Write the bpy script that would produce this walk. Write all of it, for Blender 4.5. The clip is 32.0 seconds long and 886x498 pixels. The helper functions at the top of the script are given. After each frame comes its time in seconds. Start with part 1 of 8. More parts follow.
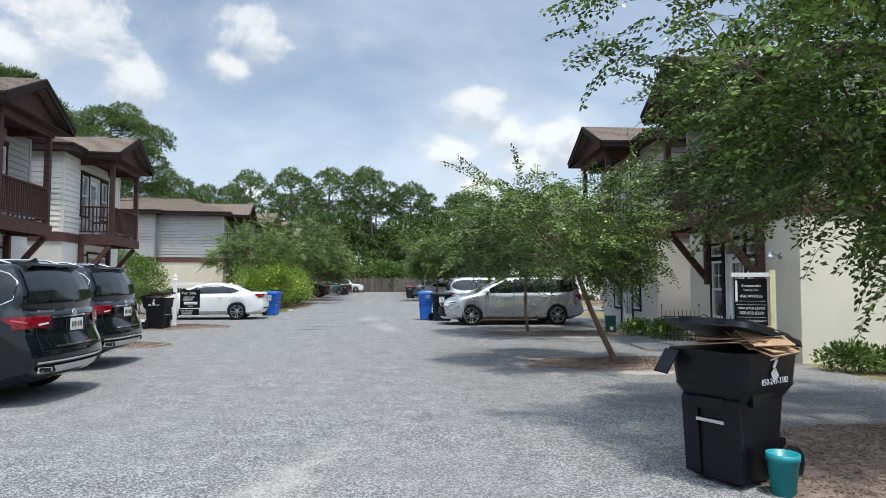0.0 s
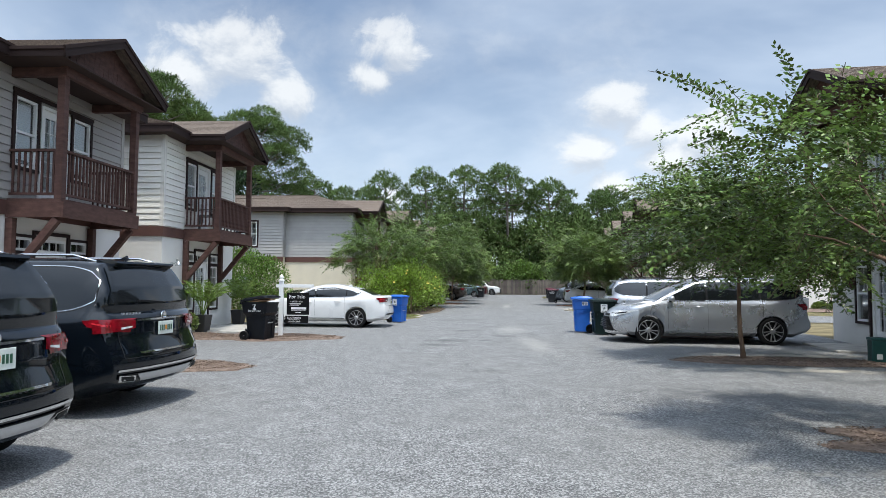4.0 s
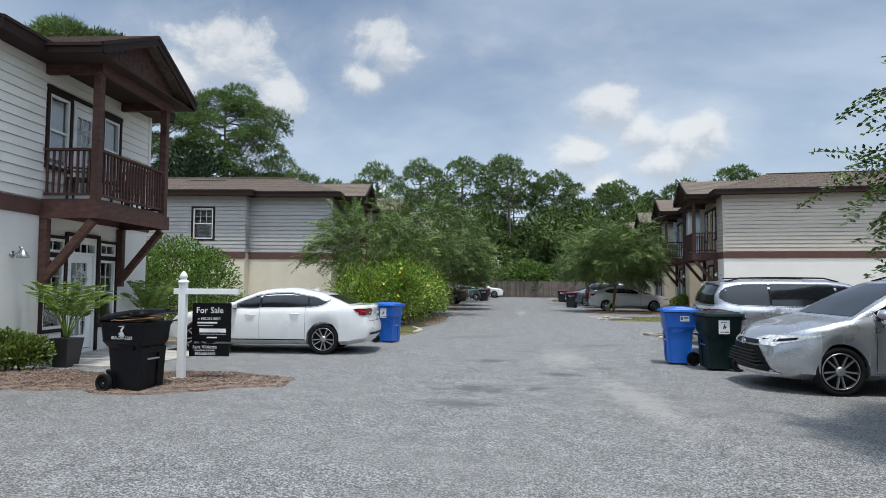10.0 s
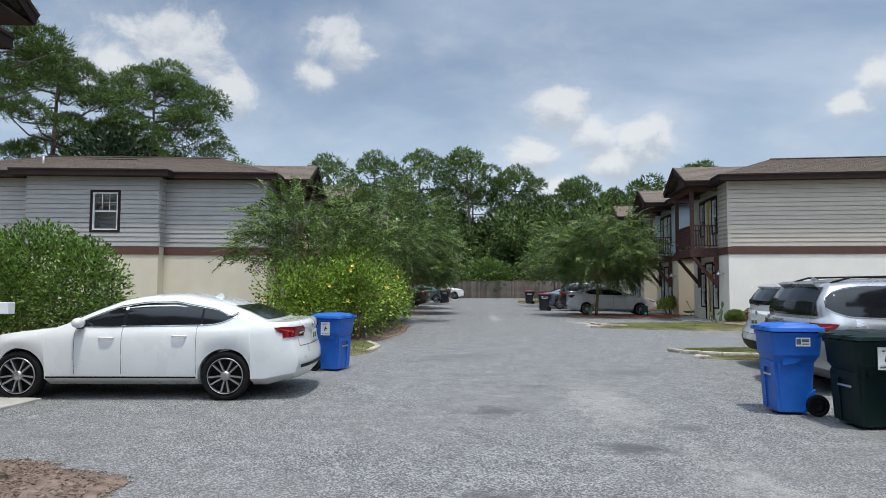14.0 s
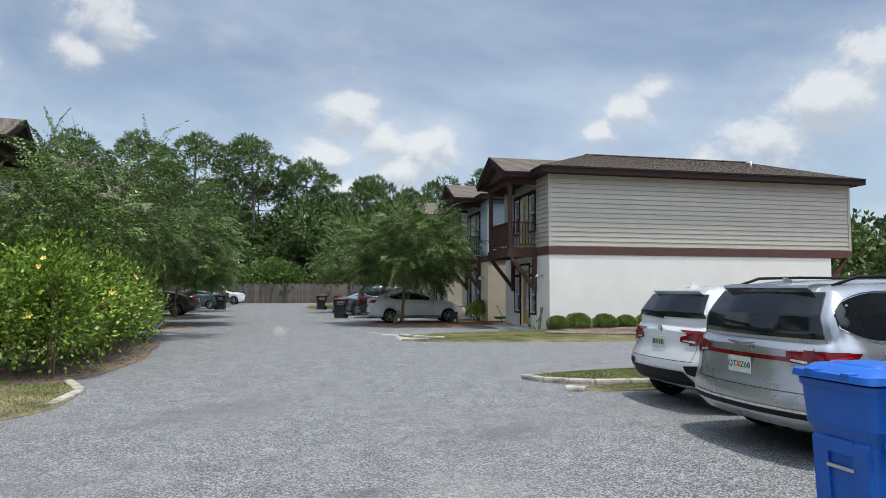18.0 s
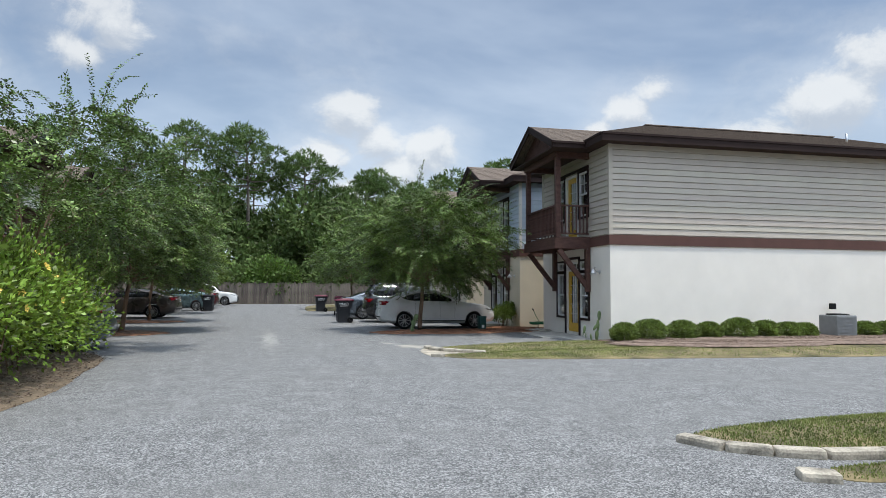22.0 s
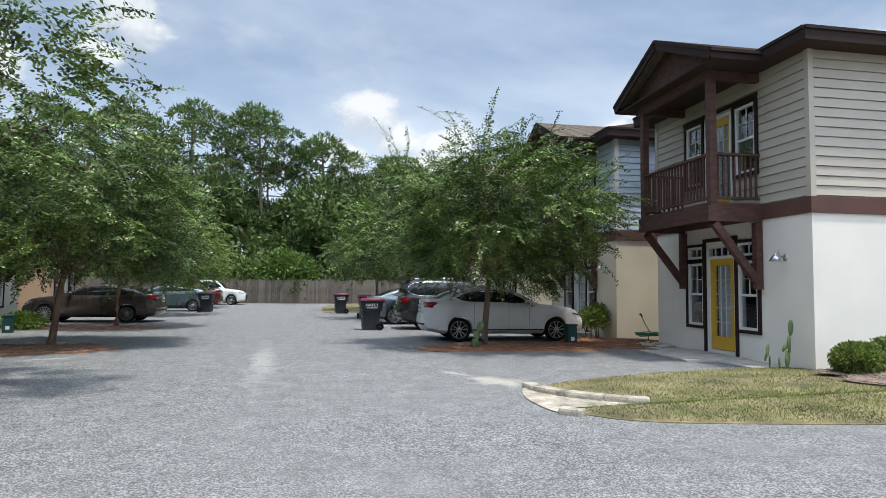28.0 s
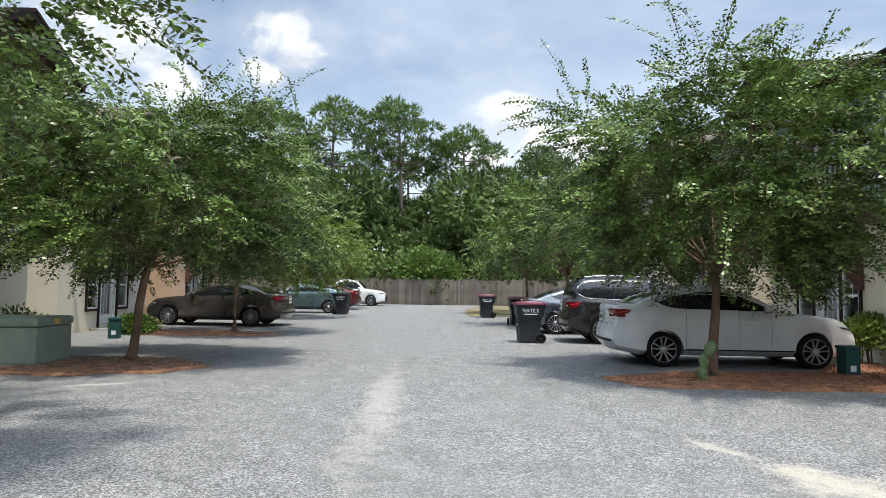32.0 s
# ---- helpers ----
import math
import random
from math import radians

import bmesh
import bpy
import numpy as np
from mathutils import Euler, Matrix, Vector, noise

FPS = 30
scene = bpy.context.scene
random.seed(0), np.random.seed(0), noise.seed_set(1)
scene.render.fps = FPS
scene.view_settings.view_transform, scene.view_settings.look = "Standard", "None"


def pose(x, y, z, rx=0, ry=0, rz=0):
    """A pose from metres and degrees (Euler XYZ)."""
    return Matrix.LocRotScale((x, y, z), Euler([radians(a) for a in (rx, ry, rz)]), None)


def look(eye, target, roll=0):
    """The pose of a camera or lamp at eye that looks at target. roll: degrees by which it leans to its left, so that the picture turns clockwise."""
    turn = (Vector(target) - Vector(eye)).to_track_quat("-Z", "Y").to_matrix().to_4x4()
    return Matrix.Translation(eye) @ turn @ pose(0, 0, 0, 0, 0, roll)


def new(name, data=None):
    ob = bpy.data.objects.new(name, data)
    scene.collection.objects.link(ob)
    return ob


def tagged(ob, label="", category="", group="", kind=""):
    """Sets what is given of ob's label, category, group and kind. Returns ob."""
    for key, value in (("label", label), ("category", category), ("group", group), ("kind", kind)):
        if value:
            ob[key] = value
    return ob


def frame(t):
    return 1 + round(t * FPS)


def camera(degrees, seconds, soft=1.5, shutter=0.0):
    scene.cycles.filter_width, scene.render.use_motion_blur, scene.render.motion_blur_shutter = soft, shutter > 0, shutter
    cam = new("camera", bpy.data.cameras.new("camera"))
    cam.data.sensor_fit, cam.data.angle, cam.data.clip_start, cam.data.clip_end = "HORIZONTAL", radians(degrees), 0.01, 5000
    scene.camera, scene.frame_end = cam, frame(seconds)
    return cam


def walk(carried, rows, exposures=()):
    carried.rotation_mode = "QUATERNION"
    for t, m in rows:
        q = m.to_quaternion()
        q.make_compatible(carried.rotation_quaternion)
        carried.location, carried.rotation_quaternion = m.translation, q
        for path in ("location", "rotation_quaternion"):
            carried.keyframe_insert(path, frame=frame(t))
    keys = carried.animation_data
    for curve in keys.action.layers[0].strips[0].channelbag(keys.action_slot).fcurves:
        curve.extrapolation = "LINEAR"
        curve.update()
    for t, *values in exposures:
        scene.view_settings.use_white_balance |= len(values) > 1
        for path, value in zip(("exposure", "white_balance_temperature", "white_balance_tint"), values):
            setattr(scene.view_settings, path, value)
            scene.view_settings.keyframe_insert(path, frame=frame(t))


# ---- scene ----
from mathutils.bvhtree import BVHTree

# ---- camera and walk: seconds, x, y, z, yaw, pitch, roll ----
cam = camera(70.66, 32.0, soft=0.8)
PATH = [
    (0.0, -0.024, 0.369, 1.541, 0.06, 2.90, 0.06),
    (0.5, -0.032, 0.919, 1.549, 1.80, 2.93, 0.11),
    (1.0, -0.043, 1.530, 1.539, 2.68, 2.96, 0.16),
    (1.5, -0.120, 2.116, 1.550, 4.04, 2.99, 0.14),
    (2.0, -0.188, 2.748, 1.553, 5.10, 3.00, 0.19),
    (2.5, -0.332, 3.275, 1.561, 8.29, 3.02, 0.27),
    (3.0, -0.437, 3.872, 1.555, 11.26, 3.03, 0.25),
    (3.5, -0.613, 4.442, 1.557, 12.18, 3.03, 0.37),
    (4.0, -0.784, 5.003, 1.552, 12.37, 3.03, 0.35),
    (4.5, -1.016, 5.613, 1.544, 13.44, 3.03, 0.41),
    (6.5, -1.737, 7.921, 1.563, 13.91, 3.08, 0.30),
    (7.0, -1.920, 8.531, 1.577, 13.75, 3.11, 0.31),
    (7.5, -2.045, 9.080, 1.583, 13.70, 3.12, 0.29),
    (8.0, -2.211, 9.654, 1.586, 13.65, 3.12, 0.34),
    (8.5, -2.322, 10.252, 1.589, 13.61, 3.13, 0.31),
    (9.0, -2.461, 10.844, 1.592, 13.58, 3.14, 0.30),
    (9.5, -2.597, 11.480, 1.576, 12.83, 3.14, 0.29),
    (10.0, -2.780, 12.038, 1.572, 11.75, 3.14, 0.34),
    (10.5, -2.959, 12.614, 1.580, 11.48, 3.11, 0.38),
    (11.0, -3.151, 13.213, 1.576, 11.39, 3.11, 0.39),
    (11.5, -3.338, 13.790, 1.579, 11.33, 3.14, 0.34),
    (12.0, -3.510, 14.380, 1.591, 11.25, 3.12, 0.34),
    (12.5, -3.682, 14.947, 1.607, 11.11, 3.14, 0.37),
    (13.0, -3.814, 15.545, 1.606, 10.66, 3.13, 0.33),
    (13.5, -3.982, 16.140, 1.606, 10.30, 3.14, 0.35),
    (14.0, -4.036, 16.748, 1.621, 7.51, 3.13, 0.16),
    (14.5, -4.113, 17.371, 1.605, 3.33, 3.13, 0.14),
    (15.0, -4.147, 18.015, 1.597, -2.20, 3.15, 0.15),
    (15.5, -4.204, 18.623, 1.592, -4.76, 3.14, 0.18),
    (17.5, -4.279, 21.198, 1.629, -11.61, 3.40, 0.15),
    (18.0, -4.276, 21.814, 1.619, -11.66, 3.48, 0.16),
    (18.5, -4.236, 22.446, 1.605, -11.68, 3.49, 0.17),
    (19.0, -4.283, 23.070, 1.603, -11.71, 3.49, 0.25),
    (19.5, -4.294, 23.670, 1.588, -11.72, 3.51, 0.24),
    (20.0, -4.327, 24.285, 1.573, -11.74, 3.52, 0.32),
    (20.5, -4.310, 24.872, 1.561, -11.77, 3.57, 0.29),
    (21.0, -4.308, 25.478, 1.550, -11.79, 3.57, 0.32),
    (21.5, -4.310, 26.018, 1.553, -11.80, 3.59, 0.31),
    (22.0, -4.311, 26.650, 1.545, -11.83, 3.56, 0.35),
    (22.5, -4.332, 27.227, 1.540, -12.21, 3.58, 0.37),
    (23.0, -4.321, 27.850, 1.543, -13.61, 3.55, 0.36),
    (23.5, -4.325, 28.444, 1.549, -14.78, 3.51, 0.34),
    (24.0, -4.282, 29.007, 1.544, -15.97, 3.37, 0.30),
    (24.5, -4.290, 29.631, 1.542, -16.33, 3.36, 0.33),
    (26.5, -4.401, 31.884, 1.449, -16.53, 3.44, 0.46),
    (27.0, -4.374, 32.498, 1.450, -16.28, 3.48, 0.46),
    (27.5, -4.312, 33.075, 1.454, -14.18, 3.47, 0.48),
    (28.0, -4.254, 33.646, 1.447, -10.14, 3.45, 0.55),
    (28.5, -4.177, 34.236, 1.444, -7.28, 3.40, 0.61),
    (29.0, -4.194, 34.784, 1.452, -4.59, 3.37, 0.71),
    (29.5, -4.165, 35.390, 1.452, -1.89, 3.32, 0.72),
    (30.0, -4.195, 35.974, 1.449, 0.59, 3.31, 0.81),
    (30.5, -4.229, 36.525, 1.441, 1.43, 3.31, 0.79),
    (31.0, -4.304, 37.051, 1.442, 2.26, 3.30, 0.81),
    (31.5, -4.356, 37.606, 1.439, 2.65, 3.33, 0.76),
    (32.0, -4.404, 38.241, 1.424, 2.67, 3.37, 0.72),
]
walk(cam, [(t, pose(x, y, z, 90 + pitch, -roll, yaw)) for t, x, y, z, yaw, pitch, roll in PATH], [(0.0, 0.18, 6660, 7.5), (4.0, 0.18, 6560, 7.5), (8.0, 0.0, 6560, 7.5), (13.0, -0.14, 6560, 7.5), (22.0, 0.0, 6560, 7.5), (27.0, 0.15, 6560, 7.5), (29.0, 0.30, 6720, 8.0), (32.0, 0.46, 6850, 8.5)])

# ---- world, sun, exposure ----
SUN_EL, SUN_AZ = radians(76), radians(146)   # azimuth clockwise from +y
world = bpy.data.worlds.new("sky")
scene.world = world
world.use_nodes = True


def make_sky():
    nt = world.node_tree
    nt.nodes.clear()
    N, L = nt.nodes.new, nt.links.new
    out, bg = N("ShaderNodeOutputWorld"), N("ShaderNodeBackground")
    sky = N("ShaderNodeTexSky")
    sky.sky_type, sky.sun_disc = "NISHITA", False
    sky.sun_elevation, sky.sun_rotation = SUN_EL, SUN_AZ
    sky.air_density, sky.dust_density, sky.ozone_density = 1.0, 0.7, 2.5
    tc, sep = N("ShaderNodeTexCoord"), N("ShaderNodeSeparateXYZ")
    L(tc.outputs["Generated"], sep.inputs[0])

    def m(op, a, b=None, clamp=False):
        n = N("ShaderNodeMath")
        n.operation, n.use_clamp = op, clamp
        for k, v in enumerate((a, b)):
            if v is not None:
                if isinstance(v, (int, float)):
                    n.inputs[k].default_value = v
                else:
                    L(v, n.inputs[k])
        return n.outputs[0]

    def noise_tex(vec, scale, detail, rough, dist=0.0):
        n = N("ShaderNodeTexNoise")
        L(vec, n.inputs["Vector"])
        for key, v in (("Scale", scale), ("Detail", detail), ("Roughness", rough), ("Distortion", dist)):
            n.inputs[key].default_value = v
        return n.outputs["Fac"]

    def ramp(fac, a, b):
        n = N("ShaderNodeMapRange")
        n.interpolation_type = "SMOOTHSTEP"
        L(fac, n.inputs[0])
        n.inputs[1].default_value, n.inputs[2].default_value = a, b
        return n.outputs[0]

    # a flat cloud deck: the direction divided by its height
    zz = m("ADD", m("MAXIMUM", sep.outputs[2], 0.0), 0.16)
    comb = N("ShaderNodeCombineXYZ")
    L(m("DIVIDE", sep.outputs[0], zz), comb.inputs[0])
    L(m("DIVIDE", sep.outputs[1], zz), comb.inputs[1])
    flat = comb.outputs[0]
    veil = ramp(noise_tex(flat, 0.5, 6, 0.55, 0.3), 0.34, 0.66)
    # cumulus heads: azimuth clockwise from +y, elevation, radius, in degrees
    heads = [(-31.0, 19.5, 5.4), (-26.5, 16.0, 3.4), (-35.5, 17.0, 4.0), (-17.0, 20.8, 3.8), (-19.5, 18.2, 2.6), (3.4, 15.2, 3.6), (6.2, 13.2, 3.6), (10.2, 12.6, 3.4), (1.0, 11.6, 3.0), (7.6, 10.6, 3.6), (3.2, 8.6, 2.6),
             (28.5, 15.6, 2.7), (30.5, 17.0, 2.0), (26.0, 13.6, 1.8), (43.5, 14.6, 4.4), (39.0, 11.8, 4.4), (47.5, 17.2, 3.6), (35.0, 9.8, 3.4)]

    def cumulus(lift):
        """Density of the cumulus heads, and of loose ones elsewhere, for the view turned up by lift."""
        mp = N("ShaderNodeMapping")
        mp.inputs["Scale"].default_value, mp.inputs["Location"].default_value = (1.0, 1.0, 1.35), (0, 0, lift)
        L(tc.outputs["Generated"], mp.inputs[0])
        field = None
        for az, el, rad in heads:
            c = (math.sin(radians(az)) * math.cos(radians(el)), math.cos(radians(az)) * math.cos(radians(el)), 1.35 * math.sin(radians(el)))
            dist = N("ShaderNodeVectorMath")
            dist.operation = "DISTANCE"
            L(mp.outputs[0], dist.inputs[0])
            dist.inputs[1].default_value = c
            f = m("SUBTRACT", 1.0, m("MULTIPLY", dist.outputs["Value"], 1.0 / radians(rad)))
            field = f if field is None else m("MAXIMUM", field, f)
        loose = m("MULTIPLY", m("SUBTRACT", noise_tex(mp.outputs[0], 3.1, 3, 0.5, 0.0), 0.67), 6.0)
        field = m("MAXIMUM", m("MAXIMUM", field, loose), -1.0)
        billow = noise_tex(mp.outputs[0], 11.0, 10, 0.64, 0.3)
        return m("ADD", field, m("MULTIPLY", m("SUBTRACT", billow, 0.5), 2.2))

    body = cumulus(0.0)
    puff = ramp(body, -0.10, 0.62)
    # cloud tops are lit, bases grey: compare with the cloud a little higher up
    shade = ramp(m("SUBTRACT", body, cumulus(0.030)), -0.42, 0.50)
    # haze brightens towards the sun
    to_sun = N("ShaderNodeVectorMath")
    to_sun.operation = "DOT_PRODUCT"
    L(tc.outputs["Generated"], to_sun.inputs[0])
    to_sun.inputs[1].default_value = (math.sin(SUN_AZ) * math.cos(SUN_EL), math.cos(SUN_AZ) * math.cos(SUN_EL), math.sin(SUN_EL))
    haze = m("ADD", m("MULTIPLY", ramp(to_sun.outputs["Value"], 0.30, 1.0), 3.8), 1.0)
    mix1 = N("ShaderNodeMix")
    mix1.data_type = "RGBA"
    # the veil thickens into haze towards the horizon
    L(m("ADD", m("ADD", m("MULTIPLY", veil, 0.52), 0.06), m("MULTIPLY", ramp(sep.outputs[2], 0.42, 0.02), 0.30)), mix1.inputs[0])
    clear = N("ShaderNodeVectorMath")
    clear.operation = "SCALE"
    clear.inputs["Scale"].default_value = 1.15
    L(sky.outputs[0], clear.inputs[0])
    L(clear.outputs[0], mix1.inputs[6])
    glow = N("ShaderNodeVectorMath")
    glow.operation = "SCALE"
    glow.inputs[0].default_value = (7.3, 8.35, 10.0)
    L(haze, glow.inputs["Scale"])
    L(glow.outputs[0], mix1.inputs[7])
    cl = N("ShaderNodeMix")
    cl.data_type = "RGBA"
    L(shade, cl.inputs[0])
    cl.inputs[6].default_value = (5.6, 6.1, 7.0, 1)
    cl.inputs[7].default_value = (9.2, 9.3, 9.5, 1)
    mix2 = N("ShaderNodeMix")
    mix2.data_type = "RGBA"
    low = ramp(sep.outputs[2], 0.56, 0.34)
    # a thin bank spreads round the bright heads
    bank = m("MULTIPLY", ramp(body, -0.9, 0.4), 0.18)
    L(m("MULTIPLY", m("MAXIMUM", m("MULTIPLY", puff, 0.76), bank), low), mix2.inputs[0])
    L(mix1.outputs[2], mix2.inputs[6])
    L(cl.outputs[2], mix2.inputs[7])
    L(mix2.outputs[2], bg.inputs[0])
    bg.inputs[1].default_value = 0.1
    L(bg.outputs[0], out.inputs[0])


make_sky()
sun_data = bpy.data.lights.new("sun", "SUN")
sun_data.energy, sun_data.angle, sun_data.color = 3.5, radians(4.0), (1.0, 0.965, 0.91)
sun = new("sun", sun_data)
sun.matrix_world = look((0, 0, 60), (-60 * math.sin(SUN_AZ) * math.cos(SUN_EL), -60 * math.cos(SUN_AZ) * math.cos(SUN_EL), 60 - 60 * math.sin(SUN_EL)))


# ---- materials ----
def material(name, color, rough=0.6, metal=0.0, vary=0.12, scale=8.0, fine=60.0, bump=0.0, bump_scale=None, coat=0.0,
             tint=None, island=0.0, obj=0.0, spec=0.5, trans=0.0, stretch=(1, 1, 1)):
    """A surface with colour varied at two scales, by piece if asked, and a fine relief."""
    mat = bpy.data.materials.new(name)
    mat.use_nodes = True
    nt = mat.node_tree
    N, L = nt.nodes.new, nt.links.new
    b = nt.nodes["Principled BSDF"]
    b.inputs["Roughness"].default_value, b.inputs["Metallic"].default_value = rough, metal
    b.inputs["Coat Weight"].default_value, b.inputs["Specular IOR Level"].default_value = coat, spec
    b.inputs["Coat Roughness"].default_value = 0.03
    tc, mp = N("ShaderNodeTexCoord"), N("ShaderNodeMapping")
    L(tc.outputs["Object"], mp.inputs[0])
    mp.inputs["Scale"].default_value = stretch

    def noise_fac(sc, det):
        n = N("ShaderNodeTexNoise")
        L(mp.outputs[0], n.inputs["Vector"])
        n.inputs["Scale"].default_value, n.inputs["Detail"].default_value = sc, det
        return n.outputs["Fac"]

    def math_node(op, a, bb):
        n = N("ShaderNodeMath")
        n.operation = op
        for k, v in enumerate((a, bb)):
            if isinstance(v, (int, float)):
                n.inputs[k].default_value = v
            else:
                L(v, n.inputs[k])
        return n.outputs[0]

    big, small = noise_fac(scale, 4), noise_fac(fine, 3)
    fac = math_node("ADD", math_node("MULTIPLY", big, 0.65), math_node("MULTIPLY", small, 0.35))
    lo = [max(c * (1 - vary * 2), 0) for c in color]
    hi = [min(c * (1 + vary * 2), 0.95) for c in (tint or color)]
    mr = N("ShaderNodeMapRange")
    L(fac, mr.inputs[0])
    mr.inputs[1].default_value, mr.inputs[2].default_value = 0.3, 0.7
    mix = N("ShaderNodeMix")
    mix.data_type = "RGBA"
    L(mr.outputs[0], mix.inputs[0])
    mix.inputs[6].default_value, mix.inputs[7].default_value = (*lo, 1), (*hi, 1)
    col = mix.outputs[2]
    for amount, node, key in ((island, "ShaderNodeNewGeometry", "Random Per Island"), (obj, "ShaderNodeObjectInfo", "Random")):
        if amount:
            g, hsv = N(node), N("ShaderNodeHueSaturation")
            L(math_node("ADD", math_node("MULTIPLY", g.outputs[key], 2 * amount), 1 - amount), hsv.inputs["Value"])
            L(math_node("ADD", math_node("MULTIPLY", g.outputs[key], 0.03), 0.485), hsv.inputs["Hue"])
            L(col, hsv.inputs["Color"])
            col = hsv.outputs[0]
    L(col, b.inputs["Base Color"])
    rr = math_node("ADD", math_node("MULTIPLY", big, 0.14), max(rough - 0.07, 0.02))
    L(rr, b.inputs["Roughness"])
    if bump:
        bp = N("ShaderNodeBump")
        bp.inputs["Strength"].default_value = min(bump, 1.0)
        bp.inputs["Distance"].default_value = 0.01
        L(noise_fac(bump_scale or fine, 4), bp.inputs["Height"])
        L(bp.outputs[0], b.inputs["Normal"])
    if trans:
        t, ms = N("ShaderNodeBsdfTranslucent"), N("ShaderNodeMixShader")
        L(col, t.inputs[0])
        ms.inputs[0].default_value = trans
        L(b.outputs[0], ms.inputs[1])
        L(t.outputs[0], ms.inputs[2])
        L(ms.outputs[0], nt.nodes["Material Output"].inputs[0])
    return mat


def asphalt_material(name, base, stone, worn, marks=()):
    """Worn asphalt: pale stones in dark binder, with broad worn and stained areas."""
    mat = bpy.data.materials.new(name)
    mat.use_nodes = True
    nt = mat.node_tree
    N, L = nt.nodes.new, nt.links.new
    b = nt.nodes["Principled BSDF"]
    b.inputs["Roughness"].default_value = 0.88
    tc = N("ShaderNodeTexCoord")

    def tex(kind, sc, **kw):
        n = N(kind)
        L(tc.outputs["Object"], n.inputs["Vector"])
        n.inputs["Scale"].default_value = sc
        for k, v in kw.items():
            n.inputs[k].default_value = v
        return n

    def mr(fac, a, bb, c=0.0, d=1.0):
        n = N("ShaderNodeMapRange")
        L(fac, n.inputs[0])
        for k, v in enumerate((a, bb, c, d)):
            n.inputs[k + 1].default_value = v
        return n.outputs[0]

    def mixc(fac, a, bb, mode="MIX"):
        n = N("ShaderNodeMix")
        n.data_type, n.blend_type = "RGBA", mode
        if isinstance(fac, float):
            n.inputs[0].default_value = fac
        else:
            L(fac, n.inputs[0])
        for k, v in ((6, a), (7, bb)):
            if isinstance(v, tuple):
                n.inputs[k].default_value = v
            else:
                L(v, n.inputs[k])
        return n.outputs[2]

    vor = tex("ShaderNodeTexVoronoi", 80.0)
    grey = N("ShaderNodeSeparateColor")
    L(vor.outputs["Color"], grey.inputs[0])
    stones = mixc(mr(grey.outputs[0], 0.30, 1.05), (*base, 1), (*stone, 1))
    broad = tex("ShaderNodeTexNoise", 0.32, Detail=5.0, Roughness=0.6)
    wornc = mixc(mr(broad.outputs["Fac"], 0.42, 0.68, 0.0, 0.6), stones, (*worn, 1))
    mid = tex("ShaderNodeTexNoise", 2.6, Detail=6.0, Roughness=0.7)
    scale = N("ShaderNodeVectorMath")
    scale.operation = "SCALE"
    L(wornc, scale.inputs[0])
    L(mr(mid.outputs["Fac"], 0.34, 0.66, 0.80, 1.14), scale.inputs["Scale"])
    col = scale.outputs[0]
    warp = tex("ShaderNodeTexNoise", 3.0, Detail=5.0, Roughness=0.65)
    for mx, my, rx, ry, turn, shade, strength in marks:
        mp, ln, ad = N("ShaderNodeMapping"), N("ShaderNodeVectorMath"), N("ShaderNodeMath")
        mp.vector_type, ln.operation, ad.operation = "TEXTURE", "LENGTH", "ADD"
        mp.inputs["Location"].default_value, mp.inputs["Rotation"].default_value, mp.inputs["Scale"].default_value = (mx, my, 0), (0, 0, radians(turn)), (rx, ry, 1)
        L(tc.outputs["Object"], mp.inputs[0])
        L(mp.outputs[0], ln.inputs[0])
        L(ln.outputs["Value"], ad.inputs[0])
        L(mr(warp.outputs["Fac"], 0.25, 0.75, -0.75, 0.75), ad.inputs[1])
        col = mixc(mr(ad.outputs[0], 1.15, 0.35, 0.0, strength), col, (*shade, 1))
    # a few thin wandering cracks
    bend = N("ShaderNodeVectorMath")
    bend.operation = "ADD"
    wob = tex("ShaderNodeTexNoise", 1.1, Detail=4.0)
    L(tc.outputs["Object"], bend.inputs[0])
    L(wob.outputs["Color"], bend.inputs[1])
    edge = N("ShaderNodeTexVoronoi")
    edge.feature = "DISTANCE_TO_EDGE"
    edge.inputs["Scale"].default_value = 0.22
    L(bend.outputs[0], edge.inputs["Vector"])
    where = tex("ShaderNodeTexNoise", 0.24, Detail=2.0)
    crack = N("ShaderNodeMath")
    crack.operation = "MULTIPLY"
    L(mr(edge.outputs["Distance"], 0.0035, 0.0008, 0.0, 0.38), crack.inputs[0])
    L(mr(where.outputs["Fac"], 0.50, 0.60), crack.inputs[1])
    col = mixc(crack.outputs[0], col, (0.035, 0.035, 0.035, 1))
    L(col, b.inputs["Base Color"])
    bp = N("ShaderNodeBump")
    bp.inputs["Strength"].default_value, bp.inputs["Distance"].default_value = 0.75, 0.006
    L(vor.outputs["Distance"], bp.inputs["Height"])
    L(bp.outputs[0], b.inputs["Normal"])
    return mat


